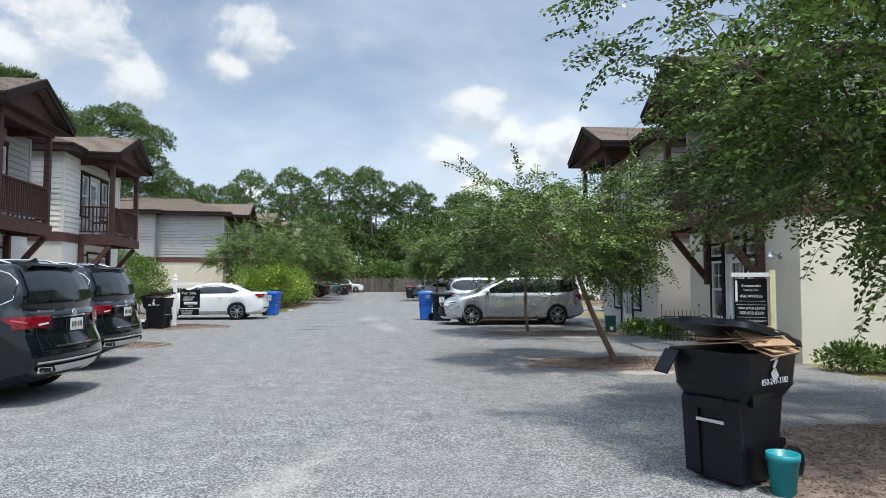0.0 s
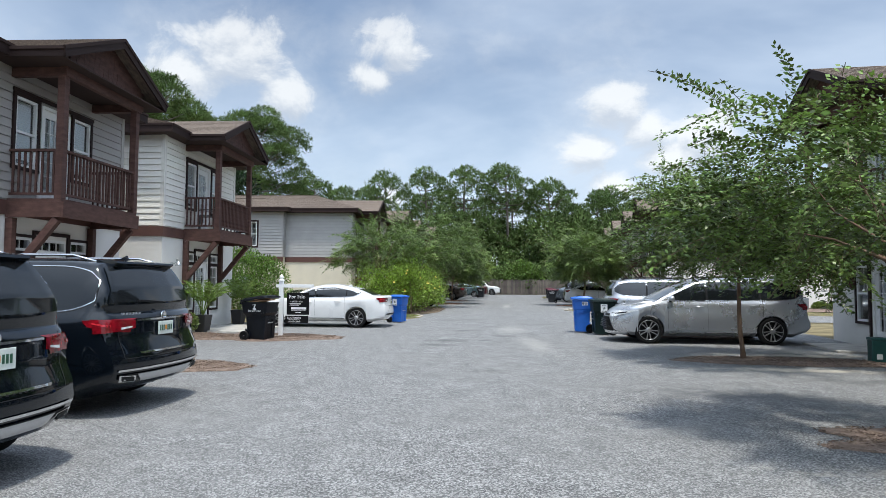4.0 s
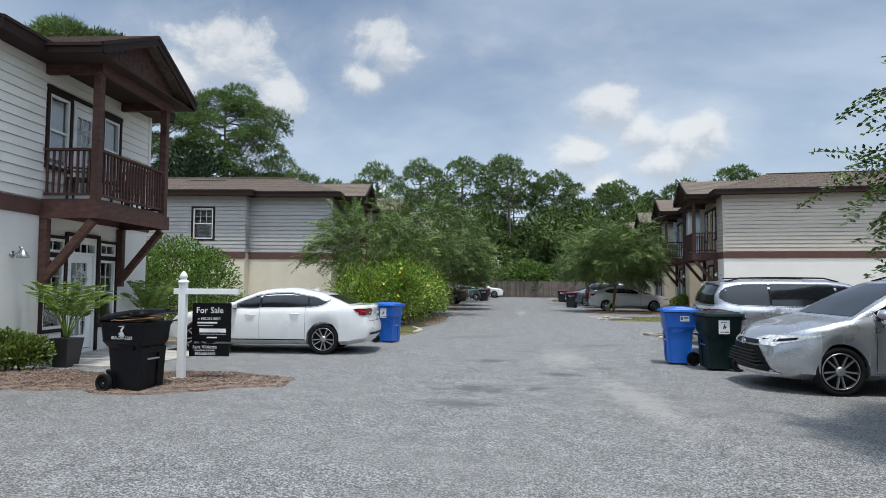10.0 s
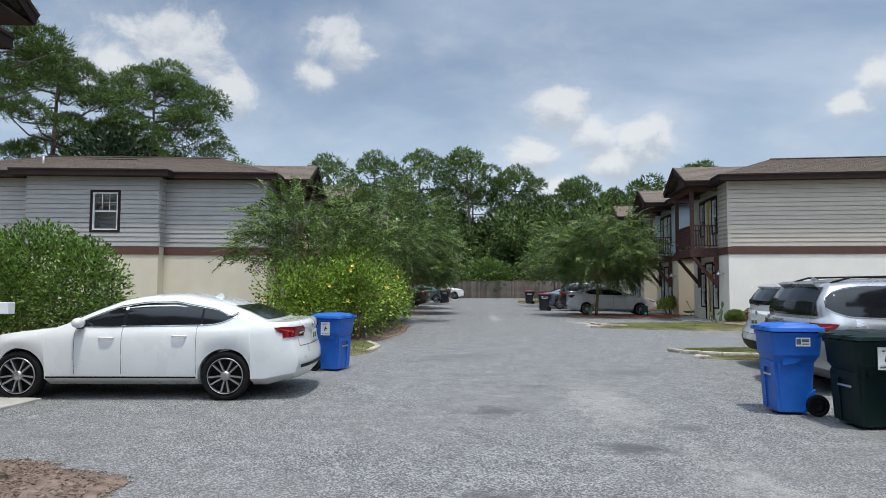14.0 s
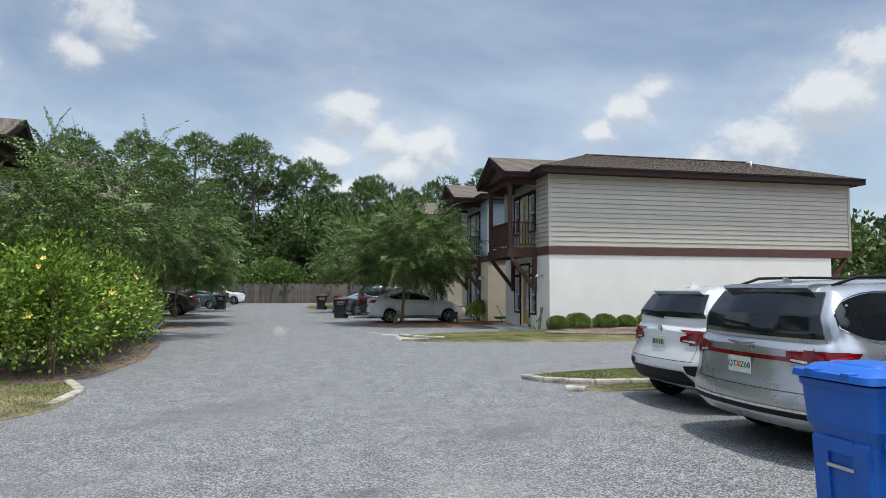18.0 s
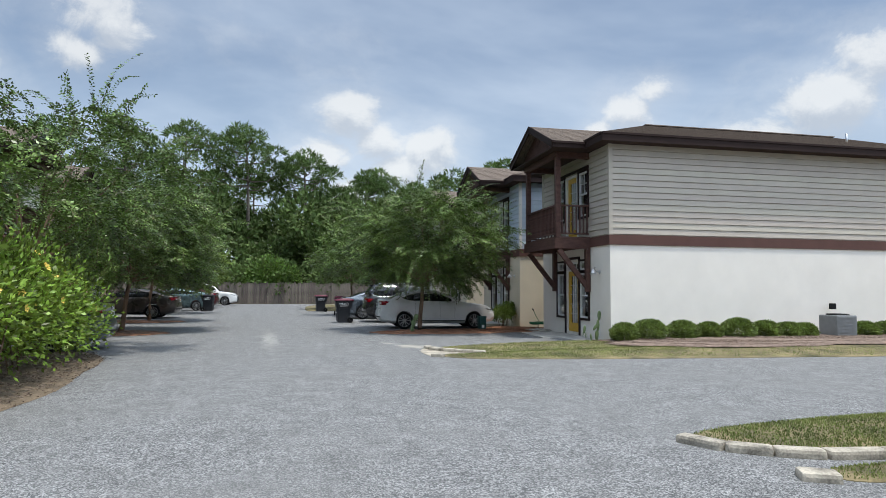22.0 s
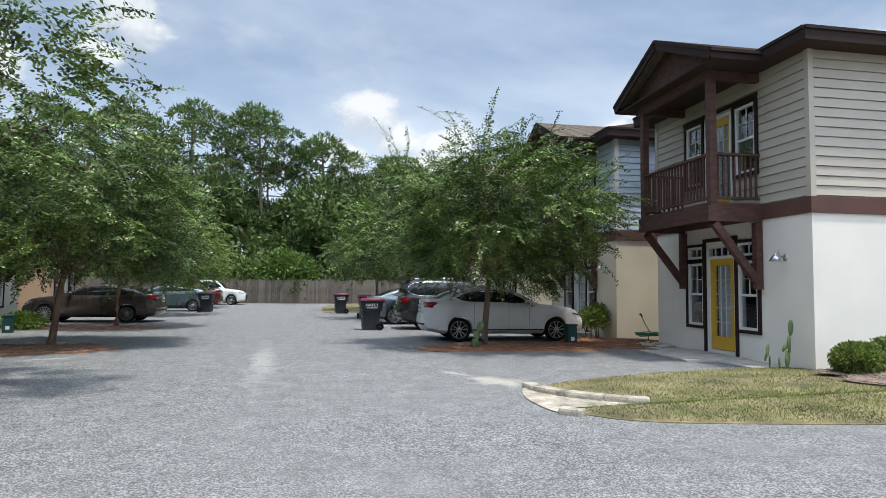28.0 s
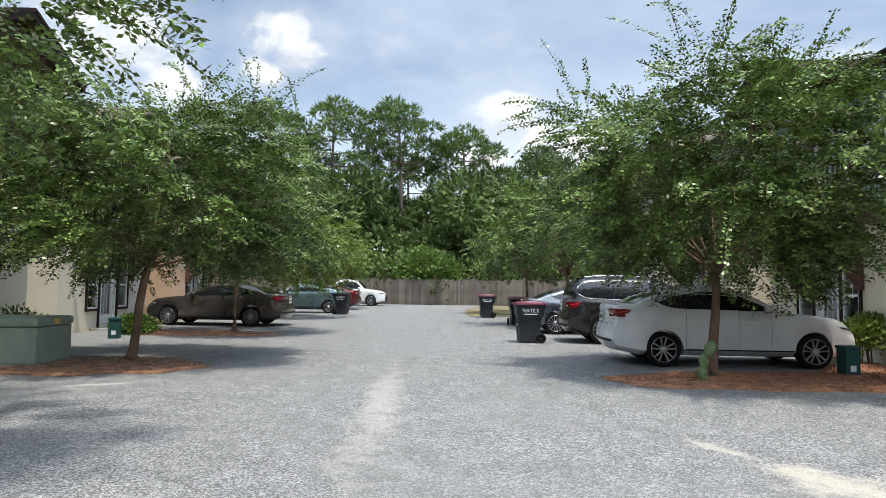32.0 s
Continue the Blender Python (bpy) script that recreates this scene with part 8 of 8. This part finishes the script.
kerb_run("loose kerb stone", [(-0.36, 31.2), (-0.08, 31.06)], seed=4, h=0.1, w=0.22)
lawn("narrow grass strip beside the hedge", smooth_loop([(-7.75, 30.6), (-7.7, 32.2), (-8.15, 33.2), (-9.6, 33.0), (-10.4, 30.6), (-9.2, 29.4)], 5), 3, 7000, 0.03, 0.04)
kerb_run("low concrete edge of the grass strip", [(-7.72, 31.2), (-7.75, 32.4), (-8.3, 33.5)], h=0.07, seed=5)
lawn("rough grass by the fence", smooth_loop([(-4.6, 68.5), (-3.9, 68.2), (-2.0, 69), (-1.5, 76), (-2.5, 83), (-4.6, 78)], 5), 4, 2500, 0.04, 0.05)


# ---- fences, signs, boxes ----
FENCE = material("weathered_timber", (0.135, 0.112, 0.094), 0.9, vary=0.25, scale=3, fine=30, obj=0.22, bump=0.4, stretch=(3, 3, 0.5))
fence = thing("timber_fence", pose(0, 85.2, 0), "weathered grey close-boarded timber fence", "fence")
rngf = random.Random(4)
x = -24.0
plank = None
while x < 22.0:
    ob = part("board", block(-0.07, 0.07, -0.012, 0.012, 0.02, 1.9), FENCE, fence) if plank is None else new("board", plank)
    plank = plank or ob.data
    ob.parent = fence
    ob.matrix_local = Matrix.Translation((x, rngf.uniform(-0.01, 0.01), 0)) @ Matrix.Diagonal((1, 1, rngf.uniform(0.96, 1.04), 1))
    x += 0.154
for k in range(19):
    part("fence_post", block(-24 + 2.45 * k - 0.05, -24 + 2.45 * k + 0.05, 0.03, 0.13, 0, 1.95), FENCE, fence)
for zz in (0.4, 1.5):
    part("fence_rail", block(-24, 22, 0.014, 0.05, zz, zz + 0.09), FENCE, fence)

side_fence = thing("timber_fence", pose(17.6, 43.6, 0), "brown close-boarded gate panel beside the white wall", "fence")
for k in range(12):
    part("board", block(0.005 + 0.15 * k, 0.145 + 0.15 * k, -0.012, 0.012, 0.02, 1.75), FENCE, side_fence)
part("fence_rail", block(0, 1.8, 0.014, 0.05, 0.4, 0.49), FENCE, side_fence)
part("fence_rail", block(0, 1.8, 0.014, 0.05, 1.4, 1.49), FENCE, side_fence)

# sale sign with its white post
SIGN_BLACK = material("black_sign_board", (0.004, 0.004, 0.0045), 0.4, spec=0.2, vary=0.08)
POST_WHITE = material("white_vinyl", (0.80, 0.80, 0.79), 0.35, vary=0.03)
sign = thing("sale_sign", pose(-8.85, 20.95, 0, 0, 0, 10), "white sign post with a hanging black For Sale board", "sign")
part("post", block(-0.055, 0.055, -0.055, 0.055, -0.05, 1.56, 0.006), POST_WHITE, sign, "square white post")
part("cap", lathe(bmesh.new(), [(0.085, 1.56), (0.085, 1.585), (0.055, 1.60), (0.04, 1.615), (0.06, 1.64), (0.062, 1.665), (0.03, 1.72), (0, 1.745)], 16), POST_WHITE, sign, "turned white finial", True)
part("arm", block(-0.14, 0.90, -0.042, 0.042, 1.375, 1.465, 0.005), POST_WHITE, sign, "white cross arm")
board = part("board", block(0.16, 0.78, -0.008, 0.008, 0.63, 1.235), SIGN_BLACK, sign, "black board with white lettering")
rider = part("rider", block(0.12, 0.76, -0.008, 0.008, 0.40, 0.60), SIGN_BLACK, sign, "black rider board with white lettering")
bm = bmesh.new()
for xx in (0.22, 0.72):
    tube(bm, [(xx, 0, 1.225), (xx, 0, 1.35)], [0.004, 0.004], 5)
    tube(bm, [(xx, 0, 0.59), (xx, 0, 0.64)], [0.004, 0.004], 5)
part("hook", bm, METAL, sign)
UP = Matrix.Rotation(radians(90), 4, "X")
for words, size, x, z, host in (("For Sale", 0.135, 0.44, 1.12, board), ("o 850.231.5030", 0.058, 0.43, 0.99, board), ("Sara Violette", 0.075, 0.37, 0.545, rider), ("Luxury Property Specialist", 0.03, 0.37, 0.495, rider), ("850.630.0600", 0.06, 0.38, 0.44, rider)):
    text_part(words, size, Matrix.Translation((x, -0.0105, z)) @ UP, WHITE_INK, host)
bm = bmesh.new()
for q in ((0.24, 0.56, 0.915, 0.94), (0.24, 0.50, 0.882, 0.888), (0.28, 0.70, 0.775, 0.835), (0.28, 0.70, 0.745, 0.751), (0.40, 0.56, 0.685, 0.705)):
    box(bm, q[0], q[1], -0.0115, -0.0085, q[2], q[3])
part("agency_mark", bm, WHITE_INK, board, "white agency lettering as bars")
tube_bm = lathe(bmesh.new(), [(0.09, 0), (0.09, 0.03), (0.02, 0.05), (0, 0.05)], 12)
bmesh.ops.transform(tube_bm, matrix=Matrix.Translation((-0.1, -0.02, 0.02)), verts=tube_bm.verts)
part("footing", tube_bm, CONCRETE, sign)

# second sale sign in front of the pale yellow house
sign2 = thing("sale_sign", pose(5.55, 12.4, 0, 0, 0, -14), "black under-contract sale board on a pale post", "sign")
part("post", block(0.62, 0.72, -0.05, 0.05, -0.05, 1.75, 0.005), material("pale_yellow_post", (0.72, 0.64, 0.40), 0.6, vary=0.05), sign2, "pale yellow post")
part("arm", block(-0.05, 0.62, -0.03, 0.03, 1.62, 1.70, 0.004), POST_WHITE, sign2)
board2 = part("board", block(0.0, 0.58, -0.008, 0.008, 0.70, 1.58), SIGN_BLACK, sign2, "black board with white lettering")
for words, size, z in (("Commander", 0.07, 1.45), ("Realty, Inc.", 0.06, 1.37), ("850.769.8326", 0.072, 1.25), ("MAKAYLA LEWIS", 0.062, 1.02), ("850.832.6260", 0.078, 0.93), ("UNDER CONTRACT", 0.058, 0.78)):
    text_part(words, size, Matrix.Translation((0.30, -0.0105, z)) @ UP, WHITE_INK, board2)
bm = bmesh.new()
for q in ((0.02, 0.06, 1.15, 1.55), (0.08, 0.54, 1.155, 1.16), (0.03, 0.55, 1.085, 1.09), (0.03, 0.55, 0.85, 0.855)):
    box(bm, q[0], q[1], -0.0115, -0.0085, q[2], q[3])
part("agency_mark", bm, WHITE_INK, board2, "white agency mark as bars")

# iron fence panels before the pale yellow house
def iron_panel(x, y, turn, n=10):
    ob = thing("iron_fence_panel", pose(x, y, 0, 0, 0, turn), "low black iron garden fence panel", "fence", "iron fence panels")
    for k in range(n):
        part("bar", tube(bmesh.new(), [(0.11 * k, 0, 0), (0.11 * k, 0, 0.78 if 0 < k < n - 1 else 0.9)], [0.010, 0.009], 6), BLACK_IRON, ob)
    for zz in (0.12, 0.62):
        part("rail", block(0, 0.11 * (n - 1), -0.006, 0.006, zz, zz + 0.02), BLACK_IRON, ob)
    for k in (0, n - 1):
        part("finial", lathe(bmesh.new(), [(0, 0.9), (0.018, 0.91), (0.022, 0.93), (0, 0.96)], 10, Matrix.Translation((0.11 * k, 0, 0))), BLACK_IRON, ob, "", True)
    return ob


iron_panel(5.60, 16.55, 4, 10)
iron_panel(5.80, 14.05, 4, 9)
part("garden_path", block(4.5, 5.28, 14.4, 15.7, -0.02, 0.04, 0.01), CONCRETE, None)
tagged(bpy.data.objects["garden_path"], "pale concrete path to a front door", "path", kind="structure")
part("pavement", block(3.34, 4.84, 43.95, 47.95, -0.02, 0.03, 0.008), CONCRETE, None)
tagged(bpy.data.objects["pavement"], "pale concrete slab before the yellow door", "path", kind="structure")
part("pavement_path", block(-12.4, -10.6, 22.0, 24.6, -0.02, 0.04, 0.01), CONCRETE, None)
tagged(bpy.data.objects["pavement_path"], "concrete slab before the white door", "path", kind="structure")

# utility boxes
GREEN_BOX = material("dark_green_pedestal", (0.008, 0.06, 0.055), 0.5, vary=0.1)
SAGE = material("sage_green_metal", (0.24, 0.30, 0.24), 0.5, vary=0.08, scale=4)
for k, (x, y) in enumerate([(4.9, 18.9), (1.84, 49.0), (-13.4, 53.7)]):
    ob = thing("utility_pedestal", pose(x, y, 0, 0, 0, 8 * k), "small dark green utility pedestal", "utility box", "utility pedestals")
    part("housing", block(-0.13, 0.13, -0.11, 0.11, -0.05, 0.46, 0.015), GREEN_BOX, ob)
    part("cap", block(-0.145, 0.145, -0.125, 0.125, 0.461, 0.52, 0.02), GREEN_BOX, ob)
    part("label", block(-0.05, 0.05, -0.114, -0.111, 0.1, 0.2), STICKER, ob, "white label")
tr = thing("transformer_box", pose(-12.15, 48.6, 0, 0, 0, 4), "sage green metal transformer box on a mulch bed", "utility box")
part("housing", block(-0.65, 0.65, -0.5, 0.5, 0.06, 0.66, 0.02), SAGE, tr)
part("lid", block(-0.68, 0.68, -0.53, 0.53, 0.665, 0.82, 0.06), SAGE, tr, "sloped lid")
part("base", block(-0.72, 0.72, -0.56, 0.56, -0.02, 0.058), CONCRETE, tr, "concrete base")
part("warning_label", block(0.683, 0.686, -0.1, 0.1, 0.7, 0.79), material("warning_yellow", (0.6, 0.45, 0.1), 0.5), tr, "faded warning label")

AC = material("grey_ac_metal", (0.21, 0.22, 0.225), 0.5, vary=0.06)
ac = thing("air_conditioner", pose(10.84, 42.35, 0.10), "grey outdoor air-conditioning unit beside the white wall", "air conditioner")
part("base", block(-0.5, 0.5, -0.5, 0.5, -0.1, 0.08), CONCRETE, ac, "concrete pad")
part("casing", block(-0.34, 0.34, -0.34, 0.34, 0.085, 0.72, 0.03), AC, ac)
for k in range(14):
    part("louvre", block(-0.30, 0.30, -0.352, -0.342, 0.13 + 0.04 * k, 0.148 + 0.04 * k), AC, ac)
part("fan_grille", lathe(bmesh.new(), [(0.30, 0.722), (0.30, 0.75), (0.27, 0.76), (0, 0.765)], 24), PLASTIC, ac, "black fan grille", True)
part("disconnect_box", block(0.56, 0.72, 0.78, 0.90, 0.86, 1.04, 0.01), PLASTIC, ac, "dark disconnect box")

bk = thing("bucket", pose(2.44, 4.98, 0), "small teal plastic bucket beside the bin", "bucket")
TEAL = material("teal_plastic", (0.01, 0.24, 0.27), 0.4, vary=0.1)
part("tub", lathe(bmesh.new(), [(0, 0.0), (0.083, 0.0), (0.108, 0.245), (0.116, 0.245), (0.116, 0.295), (0.104, 0.295), (0.078, 0.02), (0, 0.02)], 22), TEAL, bk, "", True)
pl = thing("terracotta_planter", pose(6.35, 15.75, 0), "brown round planter with green plants by the path", "planter")
part("tub", lathe(bmesh.new(), [(0, 0), (0.16, 0), (0.21, 0.28), (0.22, 0.28), (0.22, 0.32), (0.18, 0.32), (0, 0.28)], 18), material("brown_clay", (0.20, 0.09, 0.04), 0.7, vary=0.15), pl, "", True)
part("hoop", tube(bmesh.new(), [(0.2 * math.cos(a), 0, 0.3 + 0.42 * math.sin(a)) for a in span(0, math.pi, 12)], [0.012] * 12, 6), BLACK_IRON, pl, "black wire hoop", True)
hose = thing("garden_hose", pose(4.1, 49.2, 0.03), "green garden hose coiled on a low stake", "hose")
HOSE = material("green_hose", (0.02, 0.16, 0.07), 0.45)
part("coil", tube(bmesh.new(), [((0.30 + 0.07 * math.sin(k * 0.9)) * math.cos(k * 0.5236), (0.22 + 0.05 * math.sin(k * 1.3)) * math.sin(k * 0.5236), 0.17 + 0.010 * (k / 12) + 0.02 * math.sin(k * 0.7)) for k in range(84)], [0.012] * 84, 6), HOSE, hose, "", True)
part("stake", tube(bmesh.new(), [(0, 0, -0.05), (0.0, 0, 0.2)], [0.016, 0.016], 8), BLACK_IRON, hose, "dark iron stake", True)
part("lead", tube(bmesh.new(), [(0.08, 0, 0.24), (0.0, 0, 0.34), (-0.1, 0, 0.5), (-0.17, 0, 0.66)], [0.011] * 4, 6), HOSE, hose, "", True)
part("nozzle", tube(bmesh.new(), [(-0.165, 0, 0.65), (-0.19, 0, 0.72), (-0.23, 0, 0.74)], [0.016, 0.024, 0.03], 8), BLACK_IRON, hose, "black spray nozzle", True)
dp = thing("downspout", pose(7.75, 11.95, 0), "grey flexible downspout end beside the wall", "downspout")
part("pipe", tube(bmesh.new(), [(-0.35, 0, 0.06), (-0.15, 0, 0.16), (0.05, 0.1, 0.24), (0.1, 0.2, 0.3)], [0.075, 0.075, 0.065, 0.06], 12), AC, dp, "", True)

# grey wing of the house on the far side of the hedge
wing = thing("house_wing", house_c.matrix_world.copy() @ Matrix.Translation((-0.55, 4.0, 0)), "projecting wing with grey siding and a white-framed window", "house wing")
WL, WY = 0.56, 5.0
side_m = Matrix.Rotation(radians(-90), 4, "Z")
bm = cut_wall(bmesh.new(), -WY, 0, -0.1, BAND_HI, [(-2.6, -1.7, 0.9, 2.0)], 0, 0.16)
bmesh.ops.transform(bm, matrix=side_m, verts=bm.verts)
part("wall", bm, STUCCO_CREAM, wing, "cream stucco ground-floor wall")
bm = cut_wall(bmesh.new(), -WY, 0, BAND_HI + 0.001, EAVE, [(-2.5, -1.55, 3.75, 5.2)], 0.02, 0.16)
bmesh.ops.transform(bm, matrix=side_m, verts=bm.verts)
wu = part("wall", bm, SIDING_GREY, wing, "grey lapped upper wall")
siding(wu, SIDING_GREY, -WY + 0.02, -0.02, BAND_HI + 0.015, EAVE - 0.01, [(-2.6, -1.45, 3.65, 5.3)], side_m @ Matrix.Translation((0, 0.02, 0)))
siding(wu, SIDING_GREY, 0.04, WL - 0.03, BAND_HI + 0.015, EAVE - 0.01, [], Matrix.Translation((0, -0.002, 0)))
for yy in (0.0, WY - 0.02):
    part("return_wall", block(0.17, WL - 0.02, yy + 0.001, yy + 0.02, -0.1, BAND_HI), STUCCO_CREAM, wing)
    part("return_wall", block(0.17, WL - 0.02, yy + 0.001, yy + 0.02, BAND_HI + 0.001, EAVE), SIDING_GREY, wing)
part("band_board", block(-0.035, -0.001, -0.035, WY + 0.035, BAND_LO, BAND_HI), BAND, wing)
holder = new("window_group")
holder.parent = wing
holder.matrix_local = side_m
window(holder, -2.5, -1.55, 3.75, 5.2, 0.02, grid=(3, 2), trim=0.09)
window(holder, -2.6, -1.7, 0.9, 2.0, 0.0, grid=(2, 2), trim=0.09, blind=0.9)
holder.name = "window_bay"
hip_roof(wing, 0, WL + 2.6, 0, WY, EAVE)


# chairs on a balcony
def balcony_chair(host, x, y, turn):
    m = host.matrix_world @ Matrix.Translation((x, y, 3.152)) @ Matrix.Rotation(radians(turn), 4, "Z")
    ob = thing("balcony_chair", m, "dark slatted chair on the balcony", "chair", "balcony chairs")
    for sx in (-0.24, 0.24):
        for sy in (-0.22, 0.22):
            part("leg", block(sx - 0.02, sx + 0.02, sy - 0.02, sy + 0.02, 0, 0.42 if sy < 0 else 0.62), BLACK_IRON, ob)
        part("armrest", block(sx - 0.03, sx + 0.03, -0.25, 0.25, 0.621, 0.645), BLACK_IRON, ob)
    part("seat", block(-0.26, 0.26, -0.25, 0.25, 0.42, 0.45, 0.008), BLACK_IRON, ob)
    for k in range(6):
        part("back_slat", block(-0.25 + 0.09 * k, -0.19 + 0.09 * k, 0.225, 0.245, 0.46, 0.98), BLACK_IRON, ob)
    return ob


balcony_chair(house_b, 1.75, -0.55, 200)
balcony_chair(house_b, 3.4, -0.55, 160)


# loose pale stones by the corner of the white house
STONE = material("pale_stone", (0.42, 0.38, 0.33), 0.85, vary=0.2, scale=14, fine=80, bump=0.4, obj=0.25)
rngs = random.Random(21)
stones = thing("stone_border", pose(3.95, 48.25, 0.03), "loose pale stones on the ground by the white house", "stones")
stone_mesh = None
for k in range(85):
    if stone_mesh is None:
        bm = bmesh.new()
        bmesh.ops.create_icosphere(bm, subdivisions=1, radius=0.06)
        for v in bm.verts:
            v.co *= rngs.uniform(0.8, 1.15)
        ob = part("stone", bm, STONE, stones, "", True)
        stone_mesh = ob.data
    else:
        ob = new("stone", stone_mesh)
        ob.parent = stones
    sz = rngs.uniform(0.6, 1.4)
    ob.matrix_local = Matrix.Translation((rngs.triangular(-0.65, 0.75), rngs.triangular(-0.75, 0.75), 0.02)) @ Matrix.Rotation(rngs.uniform(0, 6.28), 4, "Z") @ Matrix.Diagonal((sz, sz * rngs.uniform(0.7, 1), sz * 0.55, 1))
